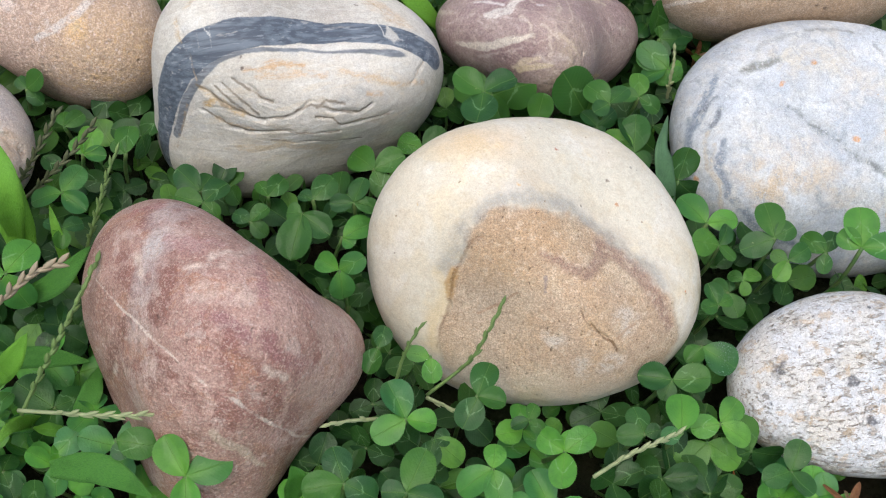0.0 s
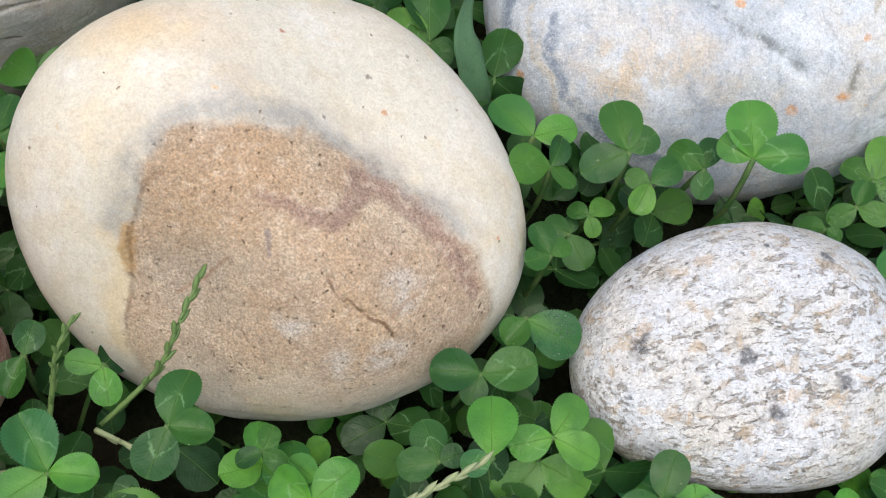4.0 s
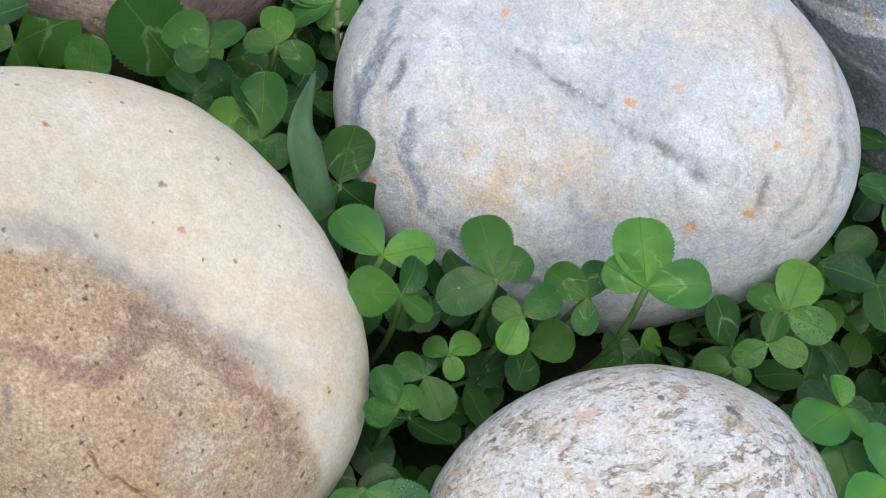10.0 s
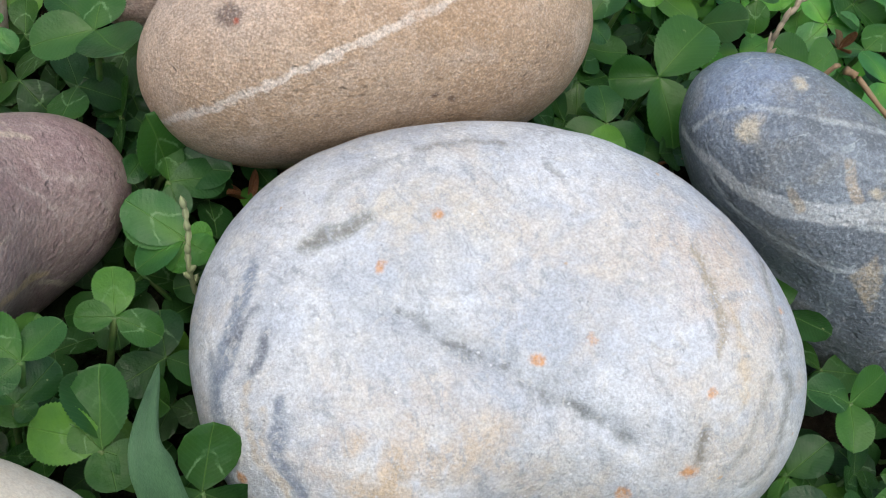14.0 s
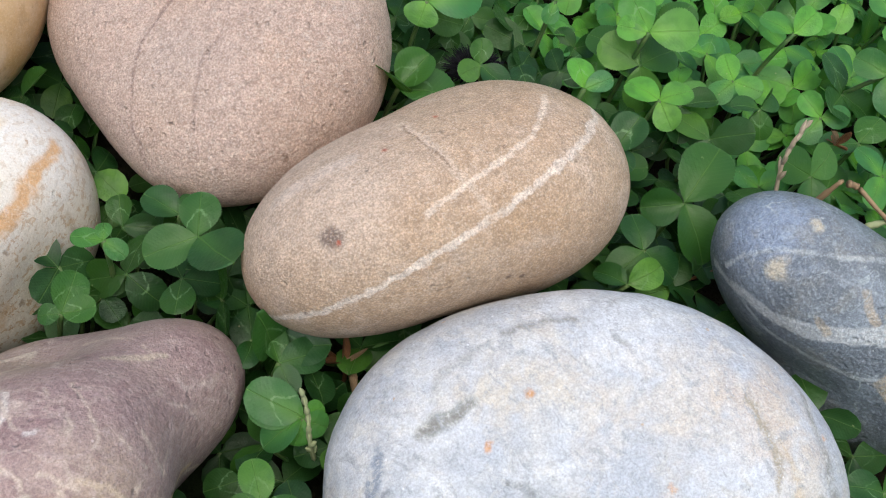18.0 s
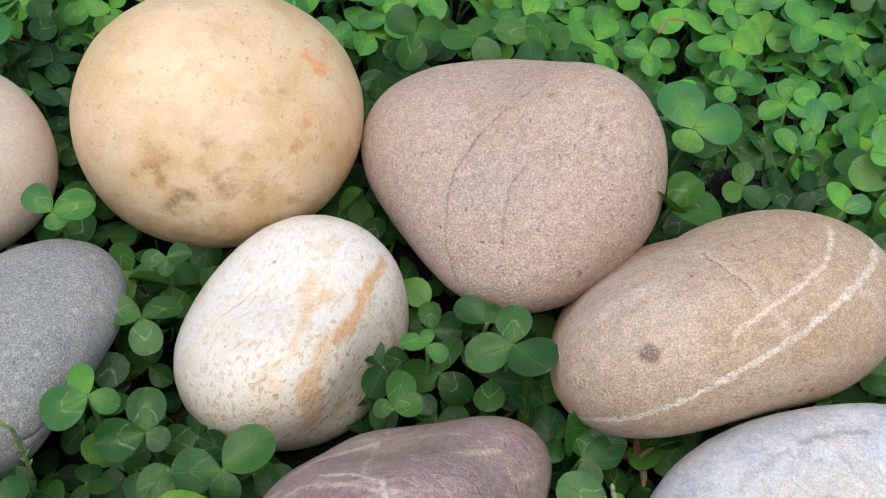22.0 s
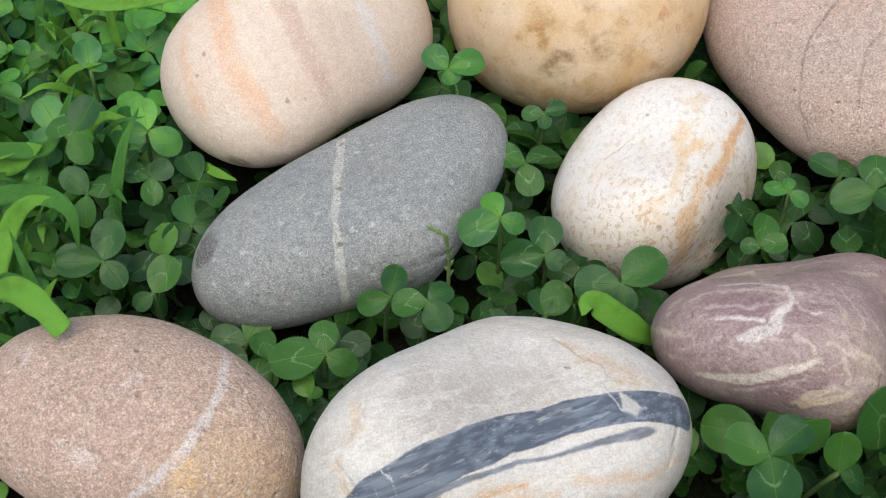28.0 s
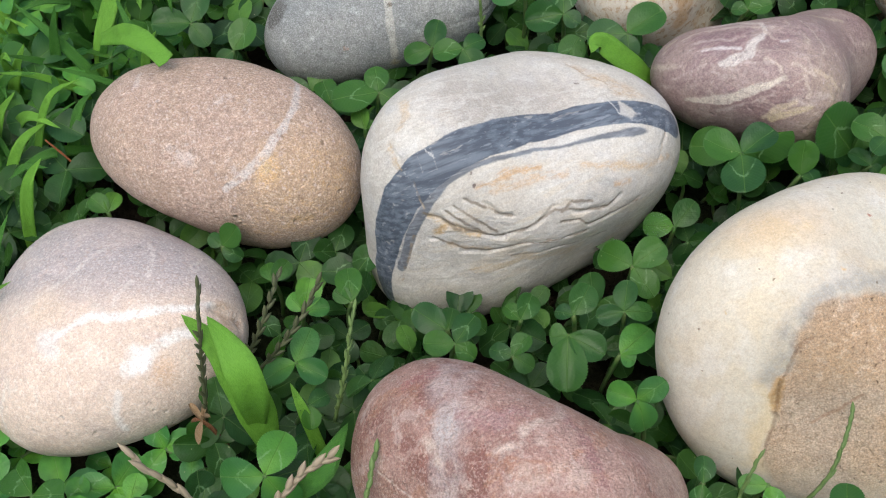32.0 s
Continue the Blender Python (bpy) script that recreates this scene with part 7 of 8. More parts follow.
sprig((0.0748, 0.1573, 0.0335), [(0.0846, 0.1513, 0.0330), (0.0701, 0.1530, 0.0318)], "dewy")
sprig((0.1604, 0.1912, 0.0291), [(0.1680, 0.1851, 0.0300), (0.1657, 0.1995, 0.0347), (0.1547, 0.1969, 0.0289)], "dewy")
sprig((0.1537, 0.1838, 0.0300), [(0.1476, 0.1818, 0.0267), (0.1600, 0.1797, 0.0311), (0.1563, 0.1888, 0.0329)])
sprig((0.1471, 0.1807, 0.0260), [(0.1419, 0.1833, 0.0249), (0.1502, 0.1779, 0.0262)])
sprig((0.1603, 0.1674, 0.0356), [(0.1602, 0.1732, 0.0374), (0.1491, 0.1616, 0.0398), (0.1640, 0.1623, 0.0356)], "fresh")
sprig((0.0617, 0.2273, 0.0340), [(0.0619, 0.2391, 0.0405), (0.0581, 0.2316, 0.0362), (0.0675, 0.2248, 0.0330)])
sprig((0.0498, 0.2364, 0.0360), [(0.0452, 0.2409, 0.0386), (0.0562, 0.2412, 0.0389), (0.0519, 0.2341, 0.0347)])
sprig((0.0641, 0.1456, 0.0348), [(0.0544, 0.1472, 0.0343), (0.0747, 0.1457, 0.0358), (0.0612, 0.1402, 0.0329)])
sprig((0.0632, 0.1272, 0.0400), [(0.0644, 0.1384, 0.0427), (0.0576, 0.1259, 0.0392)], "fresh")
sprig((0.0757, 0.1318, 0.0364), [(0.0819, 0.1385, 0.0389), (0.0839, 0.1270, 0.0364), (0.0675, 0.1308, 0.0350)], "fresh")
sprig((0.0546, 0.1292, 0.0340), [(0.0522, 0.1369, 0.0356), (0.0593, 0.1305, 0.0346), (0.0469, 0.1287, 0.0334)])
sprig((0.0232, 0.1343, 0.0300), [(0.0253, 0.1389, 0.0310), (0.0182, 0.1325, 0.0299), (0.0273, 0.1314, 0.0291)])
sprig((0.1582, 0.1272, 0.0260), [(0.1520, 0.1352, 0.0291), (0.1620, 0.1327, 0.0287)], "dewy")
sprig((0.0517, 0.2371, 0.0470), [(0.0448, 0.2431, 0.0499), (0.0577, 0.2424, 0.0495), (0.0463, 0.2338, 0.0455)])
sprig((0.0655, 0.2508, 0.0351), [(0.0659, 0.2589, 0.0391), (0.0588, 0.2518, 0.0353), (0.0728, 0.2471, 0.0336)])
sprig((0.0623, 0.2287, 0.0340), [(0.0602, 0.2401, 0.0387), (0.0506, 0.2324, 0.0351), (0.0632, 0.2214, 0.0310)])
sprig((0.0297, 0.2364, 0.0360), [(0.0317, 0.2439, 0.0426), (0.0368, 0.2338, 0.0341)])
sprig((0.0519, 0.2369, 0.0280), [(0.0448, 0.2429, 0.0306), (0.0548, 0.2406, 0.0296)])
sprig((0.0793, 0.2691, 0.0300), [(0.0689, 0.2772, 0.0333), (0.0839, 0.2700, 0.0309), (0.0763, 0.2643, 0.0271)], "fresh")
sprig((0.0777, 0.2878, 0.0280), [(0.0757, 0.2875, 0.0424), (0.0881, 0.2837, 0.0329)])
sprig((0.0734, 0.2898, 0.0300), [(0.0773, 0.2929, 0.0316), (0.0708, 0.2843, 0.0317)])
sprig((0.0668, 0.3107, 0.0433), [(0.0695, 0.3199, 0.0476), (0.0546, 0.3099, 0.0417), (0.0724, 0.2973, 0.0467)])
sprig((0.0476, 0.3201, 0.0358), [(0.0410, 0.3227, 0.0368), (0.0517, 0.3158, 0.0341), (0.0485, 0.3239, 0.0376)], "fresh")
sprig((0.0655, 0.3259, 0.0320), [(0.0588, 0.3327, 0.0345), (0.0704, 0.3286, 0.0337)])
sprig((0.0776, 0.2831, 0.0300), [(0.0879, 0.2830, 0.0313), (0.0771, 0.2912, 0.0327), (0.0789, 0.2759, 0.0277)])
sprig((0.0787, 0.2691, 0.0300), [(0.0689, 0.2763, 0.0308), (0.0831, 0.2654, 0.0295), (0.0692, 0.2669, 0.0281)], "fresh")
sprig((0.0358, 0.3072, 0.0300), [(0.0410, 0.3154, 0.0333), (0.0309, 0.3082, 0.0304), (0.0433, 0.3068, 0.0299)])
sprig((0.1945, 0.3457, 0.0450), [(0.1925, 0.3573, 0.0500), (0.2068, 0.3411, 0.0484), (0.1876, 0.3510, 0.0445)], "lawn")
sprig((0.1739, 0.3621, 0.0450), [(0.1780, 0.3690, 0.0505), (0.1707, 0.3579, 0.0414)], "lawn")
sprig((0.2350, 0.3367, 0.0450), [(0.2294, 0.3452, 0.0458), (0.2423, 0.3389, 0.0501)], "lawn")
sprig((0.1834, 0.2969, 0.0360), [(0.1960, 0.3059, 0.0448), (0.1735, 0.3002, 0.0329), (0.1849, 0.2823, 0.0313)])
sprig((0.1718, 0.3349, 0.0400), [(0.1731, 0.3429, 0.0443), (0.1794, 0.3349, 0.0430)], "lawn")
sprig((0.1414, 0.3722, 0.0420), [(0.1391, 0.3867, 0.0497), (0.1561, 0.3701, 0.0453), (0.1374, 0.3680, 0.0383)], "lawn")
sprig((0.1737, 0.3175, 0.0340), [(0.1827, 0.3231, 0.0399), (0.1780, 0.3124, 0.0336)])
sprig((0.1611, 0.2806, 0.0320), [(0.1558, 0.2875, 0.0323), (0.1700, 0.2813, 0.0355)])
sprig((0.1269, 0.3508, 0.0340), [(0.1368, 0.3564, 0.0395), (0.1417, 0.3460, 0.0355), (0.1198, 0.3463, 0.0507)])
sprig((0.1899, 0.3266, 0.0400), [(0.1847, 0.3351, 0.0415), (0.1983, 0.3267, 0.0438), (0.1908, 0.3189, 0.0369)], "lawn")
sprig((-0.0396, 0.3743, 0.0478), [(-0.0454, 0.3806, 0.0514), (-0.0286, 0.3744, 0.0488), (-0.0388, 0.3701, 0.0452)], "fresh")
sprig((-0.0133, 0.3607, 0.0379), [(-0.0200, 0.3619, 0.0376), (-0.0066, 0.3605, 0.0388), (-0.0138, 0.3564, 0.0353)])
sprig((-0.0345, 0.3184, 0.0449), [(-0.0367, 0.3254, 0.0482), (-0.0283, 0.3149, 0.0437), (-0.0460, 0.3160, 0.0425)], "fresh")
sprig((-0.0072, 0.2944, 0.0408), [(0.0048, 0.2990, 0.0450), (-0.0192, 0.2968, 0.0398), (-0.0073, 0.2872, 0.0376)])
sprig((-0.0571, 0.2987, 0.0398), [(-0.0503, 0.3014, 0.0413), (-0.0666, 0.2991, 0.0397), (-0.0535, 0.2910, 0.0364)])
sprig((-0.0665, 0.3045, 0.0360), [(-0.0629, 0.3105, 0.0413), (-0.0754, 0.3030, 0.0352)])
sprig((-0.0846, 0.2912, 0.0340), [(-0.0849, 0.2995, 0.0375), (-0.0781, 0.2864, 0.0317), (-0.0995, 0.2910, 0.0345)])
sprig((-0.0905, 0.2824, 0.0280), [(-0.0922, 0.2894, 0.0309), (-0.0871, 0.2840, 0.0285)])
sprig((-0.0235, 0.3108, 0.0360), [(-0.0217, 0.3204, 0.0408), (-0.0358, 0.3112, 0.0347), (-0.0189, 0.3070, 0.0348)])
sprig((-0.0267, 0.2950, 0.0300), [(-0.0275, 0.3026, 0.0331), (-0.0199, 0.3022, 0.0338)])
sprig((0.0162, 0.2503, 0.0331), [(0.0034, 0.2560, 0.0319), (0.0268, 0.2457, 0.0458), (0.0192, 0.2392, 0.0303)])
sprig((0.0470, 0.2434, 0.0340), [(0.0369, 0.2455, 0.0510), (0.0544, 0.2498, 0.0389), (0.0428, 0.2422, 0.0322)])
sprig((-0.1560, 0.3817, 0.0360), [(-0.1614, 0.3909, 0.0430), (-0.1475, 0.3803, 0.0333), (-0.1642, 0.3787, 0.0359)], "lawn")
sprig((-0.1309, 0.3795, 0.0340), [(-0.1316, 0.3885, 0.0397), (-0.1220, 0.3749, 0.0297), (-0.1385, 0.3793, 0.0350)], "lawn")
sprig((-0.1422, 0.3303, 0.0360), [(-0.1378, 0.3401, 0.0402), (-0.1547, 0.3302, 0.0383), (-0.1377, 0.3237, 0.0317)])
sprig((-0.1301, 0.3213, 0.0300), [(-0.1230, 0.3295, 0.0329), (-0.1352, 0.3180, 0.0292)])
sprig((-0.1486, 0.4076, 0.0360), [(-0.1490, 0.4166, 0.0422), (-0.1441, 0.4099, 0.0367)], "lawn")
sprig((-0.1347, 0.2441, 0.0320), [(-0.1283, 0.2465, 0.0372), (-0.1383, 0.2472, 0.0338), (-0.1301, 0.2401, 0.0297)])
sprig((-0.1217, 0.2325, 0.0280), [(-0.1163, 0.2377, 0.0293), (-0.1232, 0.2377, 0.0301)])
sprig((-0.1154, 0.2010, 0.0360), [(-0.1102, 0.2097, 0.0381), (-0.1078, 0.1966, 0.0338), (-0.1244, 0.1986, 0.0362)], "fresh")
sprig((-0.0994, 0.2182, 0.0340), [(-0.0997, 0.2278, 0.0374), (-0.1039, 0.2218, 0.0356)])
sprig((-0.1128, 0.2188, 0.0320), [(-0.1099, 0.2275, 0.0348), (-0.1058, 0.2193, 0.0315), (-0.1165, 0.2233, 0.0340)], "fresh")
sprig((-0.0749, 0.2052, 0.0340), [(-0.0833, 0.2120, 0.0362), (-0.0720, 0.2109, 0.0358)])
sprig((-0.0734, 0.1997, 0.0360), [(-0.0818, 0.2008, 0.0363), (-0.0672, 0.2069, 0.0382), (-0.0689, 0.1954, 0.0347)])
sprig((-0.0590, 0.1947, 0.0340), [(-0.0647, 0.1977, 0.0347), (-0.0541, 0.1995, 0.0356), (-0.0544, 0.1908, 0.0331)])
sprig((-0.0409, 0.2051, 0.0320), [(-0.0348, 0.2122, 0.0348), (-0.0454, 0.2076, 0.0324)])
sprig((-0.0549, 0.2071, 0.0300), [(-0.0583, 0.2119, 0.0314), (-0.0500, 0.2134, 0.0323)])
sprig((-0.0282, 0.2019, 0.0360), [(-0.0258, 0.2099, 0.0388), (-0.0208, 0.2007, 0.0365), (-0.0357, 0.2017, 0.0350)])
sprig((-0.0438, 0.1984, 0.0340), [(-0.0351, 0.1919, 0.0327), (-0.0486, 0.1989, 0.0338), (-0.0467, 0.1844, 0.0295)])
sprig((-0.0224, 0.2164, 0.0340), [(-0.0303, 0.2231, 0.0352), (-0.0130, 0.2206, 0.0367), (-0.0182, 0.2075, 0.0315)])
sprig((-0.0068, 0.2307, 0.0280), [(-0.0152, 0.2335, 0.0276), (0.0005, 0.2363, 0.0313)], "dewy")
sprig((-0.0312, 0.1915, 0.0320), [(-0.0222, 0.1975, 0.0347), (-0.0276, 0.1892, 0.0318)], "fresh")
sprig((-0.1703, 0.2665, 0.0260), [(-0.1749, 0.2711, 0.0292), (-0.1674, 0.2724, 0.0280)])
leaf_at((-0.0316, 0.1738, 0.0420), 0.0095, 150, fresh=True)
leaf_at((0.0316, 0.1225, 0.0360), 0.0107, 150, 10, fresh=True)
leaf_at((0.0960, 0.1209, 0.0300), 0.0091, 80)
leaf_at((0.1942, 0.2173, 0.0300), 0.0107, 20)
leaf_at((0.2047, 0.2033, 0.0300), 0.0122, 60)
leaf_at((0.1704, 0.2898, 0.0300), 0.0126, 200)
leaf_at((0.2187, 0.3206, 0.0360), 0.0084, 20)
leaf_at((0.2222, 0.2977, 0.0340), 0.0118, 20)
leaf_at((0.2589, 0.3207, 0.0400), 0.0121, 140, fresh=True)
leaf_at((0.0907, 0.4272, 0.0400), 0.0118, 60)
leaf_at((0.0727, 0.4346, 0.0380), 0.0119, 20)
leaf_at((0.1061, 0.4227, 0.0400), 0.0115, 150)
leaf_at((-0.1492, 0.3700, 0.0470), 0.0116, 160)
leaf_at((-0.1619, 0.3425, 0.0280), 0.0100, 60)
leaf_at((-0.1302, 0.3601, 0.0340), 0.0085, 30)
leaf_at((-0.1484, 0.3582, 0.0330), 0.0097, 10)
leaf_at((-0.1858, 0.4033, 0.0400), 0.0165, 60)
leaf_at((-0.1130, 0.1883, 0.0360), 0.0070, 30)
leaf_at((-0.1238, 0.1686, 0.0420), 0.0123, 60, fresh=True)
leaf_at((0.0111, 0.2376, 0.0490), 0.0139, 150, 30)
leaf_at((-0.1904, 0.3048, 0.0300), 0.0139, 70)
leaf_at((-0.1939, 0.3248, 0.0340), 0.0143, 40)


# ---- grasses and dry bits ----
def blade_paint(name, light, dark):
    p = Paint(name)
    uv = p.nodes.new("ShaderNodeTexCoord").outputs["UV"]
    ribs = p.noise(14, 2, co=p.vec("MULTIPLY", uv, (6.0, 0.4, 1.0)))
    c = p.mix(p.span(ribs, 0.35, 0.65), light, dark)
    c = p.mix(times(p, p.blotch(160, 0.5, 0.7), 0.4), c, tuple(0.6 * v for v in dark))
    p.done(c, 0.45, p.bump(ribs, 0.0004, 0.7), 0.3)
    thin = p.nodes.new("ShaderNodeBsdfTranslucent")
    p.put(thin.inputs["Color"], c)
    both = p.nodes.new("ShaderNodeMixShader")
    both.inputs[0].default_value = 0.25
    p.links.new(p.bsdf.outputs[0], both.inputs[1])
    p.links.new(thin.outputs[0], both.inputs[2])
    p.links.new(both.outputs[0], p.nodes["Material Output"].inputs["Surface"])
    return p.m


BLADE = blade_paint("grass_green", (0.09, 0.27, 0.04), (0.05, 0.18, 0.03))
BLUE_BLADE = blade_paint("grass_bluish", (0.12, 0.25, 0.12), (0.085, 0.19, 0.09))
BRIGHT_BLADE = blade_paint("grass_bright", (0.2, 0.46, 0.06), (0.14, 0.36, 0.04))
SPIKE_GREEN = blade_paint("seed_green", (0.13, 0.24, 0.06), (0.2, 0.28, 0.11))
SPIKE_PALE = blade_paint("seed_pale", (0.42, 0.46, 0.26), (0.3, 0.36, 0.18))
SPIKE_DRY = blade_paint("seed_dry", (0.5, 0.43, 0.32), (0.36, 0.28, 0.18))
SPIKE_DARK = blade_paint("seed_dark", (0.08, 0.13, 0.045), (0.14, 0.12, 0.08))
TWIG = blade_paint("dry_twig", (0.42, 0.3, 0.18), (0.3, 0.19, 0.1))
RUST = blade_paint("rusty_needle", (0.32, 0.11, 0.04), (0.24, 0.08, 0.03))
HUSK = blade_paint("brown_husk", (0.3, 0.14, 0.06), (0.16, 0.07, 0.035))


def smooth_path(points, n):
    """A rounded path through points."""
    pts = [Vector(p) for p in points]
    pts = [2 * pts[0] - pts[1], *pts, 2 * pts[-1] - pts[-2]]
    out = []
    for a, b, c, d in zip(pts, pts[1:], pts[2:], pts[3:]):
        for i in range(n):
            t = i / n
            out.append(0.5 * (2 * b + (c - a) * t + (2 * a - 5 * b + 4 * c - d) * t * t + (3 * b - a - 3 * c + d) * t**3))
    return [*out, pts[-2]]


def grass_blade(points, width, paint=None, label="long green grass blade among the clover", blunt=0.0, fold=0.25, twist=0.0):
    """A tapered blade with a middle fold and some thickness, along a path from its foot to its tip."""
    path = smooth_path(points, 7)
    verts, uvs, faces = [], [], []
    n = len(path) - 1
    for i, p in enumerate(path):
        way = (path[min(i + 1, n)] - path[max(i - 1, 0)]).normalized()
        side = way.cross(Vector((0.15, -0.55, 0.85))).normalized()
        side = Matrix.Rotation(radians(twist * i / n), 3, way) @ side
        up = side.cross(way)
        s = i / n
        half = width / 2 * min(1.0, 0.55 + 1.5 * s) * max(blunt, min(1.0, (1 - s) * 2.4) ** 0.75)
        for level in (1, -1):
            for q in (-1, -0.5, 0, 0.5, 1):
                verts.append(p + side * half * q + up * (fold * half * abs(q) + level * 0.00012))
                uvs.append((0.5 + q / 2, s * 6))
    for i in range(n):
        for j in range(4):
            a, b = i * 10 + j, (i + 1) * 10 + j
            faces += [(a, b, b + 1, a + 1), (a + 6, b + 6, b + 5, a + 5)]
        for j in (0, 4):
            a, b = i * 10 + j, (i + 1) * 10 + j
            faces.append((a, a + 5, b + 5, b) if j == 0 else (a, b, b + 5, a + 5))
    ob = new("sedge", uv_mesh("sedge", verts, faces, uvs, paint or BLADE))
    return tagged(ob, label, "grass")


def seed_head(name, length, width, paint, seed):
    """One scale of a grass ear: a pointed, slightly bent grain."""
    verts, faces = tube([(length * s, 0, 0.15 * length * s * s) for s in (0, 0.15, 0.4, 0.7, 0.9, 1)], [width * 0.3, width * 0.8, width, width * 0.75, width * 0.3, width * 0.05], 5)
    data = bpy.data.meshes.new(name)
    data.from_pydata([tuple(v) for v in verts], [], faces)
    data.polygons.foreach_set("use_smooth", [True] * len(data.polygons))
    data.materials.append(paint)
    return data


def grass_spike(points, paint, bare=0.2, grain=0.0034, fat=0.00075, gap=0.0021, label="slender green grass stalk with a seed spike", stalk=0.0006):
    """A stalk with a spike of grains along its upper part."""
    path = smooth_path(points, 6)
    foot = path[0].copy()
    thing = new("grass_spike")
    thing.location = foot
    path = [p - foot for p in path]
    n = len(path)
    verts, faces = tube(path, [stalk * (1 - 0.5 * i / n) for i in range(n)], 5)
    mesh_object("stalk", verts, faces, paint, thing)
    data = seed_head("grain", grain, fat, paint, 1)
    reach, k, rng = 0.0, 0, random.Random(n)
    total = sum((b - a).length for a, b in zip(path, path[1:]))
    for a, b in zip(path, path[1:]):
        step = (b - a).length
        while k * gap < reach + step:
            at = k * gap
            if at > bare * total and at >= reach:
                p = a.lerp(b, (at - reach) / step)
                part = new("grain", data)
                part.parent = thing
                x = (b - a).normalized()
                aim = x.to_track_quat("X", "Z").to_matrix().to_4x4()
                part.matrix_local = Matrix.Translation(p) @ aim @ Matrix.Rotation(radians(180 * (k % 2) + rng.uniform(-30, 30)), 4, "X") @ Matrix.Rotation(radians(-rng.uniform(10, 24)), 4, "Y")
            k += 1
        reach += step
    return tagged(thing, label, "grass")


grass_blade([(0.0763, 0.2134, 0.0140), (0.0717, 0.2139, 0.0300), (0.0688, 0.2188, 0.0390), (0.0679, 0.2241, 0.0430), (0.0713, 0.2358, 0.0440)], 0.0070, BLUE_BLADE, "broad bluish green grass blade beside the marbled stone", twist=25)
grass_blade([(-0.1260, 0.1859, 0.0200), (-0.1269, 0.1907, 0.0350), (-0.1306, 0.1983, 0.0500), (-0.1393, 0.2062, 0.0600)], 0.0100, BRIGHT_BLADE, "broad pointed bright green grass blade over the stones")
grass_blade([(-0.1159, 0.1715, 0.0120), (-0.1054, 0.1746, 0.0200), (-0.0979, 0.1781, 0.0240), (-0.0902, 0.1832, 0.0260)], 0.006)
grass_blade([(-0.1761, 0.3276, 0.0200), (-0.1735, 0.3323, 0.0300), (-0.1658, 0.3425, 0.0420), (-0.1575, 0.3425, 0.0500), (-0.1510, 0.3411, 0.0500)], 0.0055, BRIGHT_BLADE, "bent bright green grass blade in the clover", blunt=0.5)
grass_blade([(-0.1822, 0.3539, 0.0400), (-0.1706, 0.3517, 0.0440), (-0.1568, 0.3450, 0.0500), (-0.1477, 0.3378, 0.0500), (-0.1473, 0.3318, 0.0400)], 0.0055)
grass_blade([(-0.1661, 0.3141, 0.0500), (-0.1566, 0.3083, 0.0560), (-0.1484, 0.2984, 0.0600), (-0.1432, 0.2911, 0.0600)], 0.0068, BRIGHT_BLADE, "short blunt bright grass blade lying on a stone", blunt=0.8)
grass_blade([(-0.1901, 0.3451, 0.0120), (-0.1885, 0.3554, 0.0160), (-0.1897, 0.3706, 0.0180), (-0.1877, 0.3937, 0.0200)], 0.008)
grass_blade([(-0.1952, 0.3831, 0.0300), (-0.1783, 0.3782, 0.0360), (-0.1591, 0.3719, 0.0400), (-0.1559, 0.3824, 0.0400)], 0.005)
grass_blade([(-0.1767, 0.3754, 0.0300), (-0.1675, 0.3739, 0.0360), (-0.1593, 0.3712, 0.0420)], 0.008, BRIGHT_BLADE)
grass_blade([(-0.2018, 0.4388, 0.0200), (-0.1846, 0.4153, 0.0300), (-0.1782, 0.4310, 0.0400)], 0.006, BRIGHT_BLADE)
grass_blade([(-0.1274, 0.1885, 0.0300), (-0.1247, 0.1868, 0.0500), (-0.1266, 0.1930, 0.0600), (-0.1329, 0.2046, 0.0600)], 0.0085, BRIGHT_BLADE)
grass_blade([(-0.1268, 0.1473, 0.0300), (-0.1122, 0.1471, 0.0340), (-0.0994, 0.1482, 0.0300)], 0.006)
grass_blade([(-0.1216, 0.1674, 0.0300), (-0.1113, 0.1699, 0.0360), (-0.1028, 0.1801, 0.0400)], 0.0065)
grass_blade([(-0.1044, 0.1165, 0.0300), (-0.0904, 0.1153, 0.0340), (-0.0764, 0.1080, 0.0340)], 0.008)
grass_blade([(-0.1239, 0.1405, 0.0300), (-0.1157, 0.1400, 0.0450), (-0.1100, 0.1431, 0.0550)], 0.006, BRIGHT_BLADE)
grass_blade([(-0.1048, 0.1347, 0.0140), (-0.1003, 0.1426, 0.0200), (-0.0994, 0.1516, 0.0200)], 0.006)
grass_blade([(-0.0419, 0.1136, 0.0200), (-0.0399, 0.1135, 0.0340), (-0.0413, 0.1149, 0.0400)], 0.006)
grass_blade([(-0.1078, 0.4700, 0.0300), (-0.0830, 0.4584, 0.0450), (-0.0611, 0.4515, 0.0500)], 0.005, BRIGHT_BLADE)
grass_blade([(-0.1064, 0.4792, 0.0300), (-0.0901, 0.4646, 0.0500), (-0.0775, 0.4670, 0.0600)], 0.006, BRIGHT_BLADE)
grass_blade([(-0.0820, 0.4744, 0.0200), (-0.0972, 0.4611, 0.0300), (-0.1093, 0.4623, 0.0300)], 0.005)
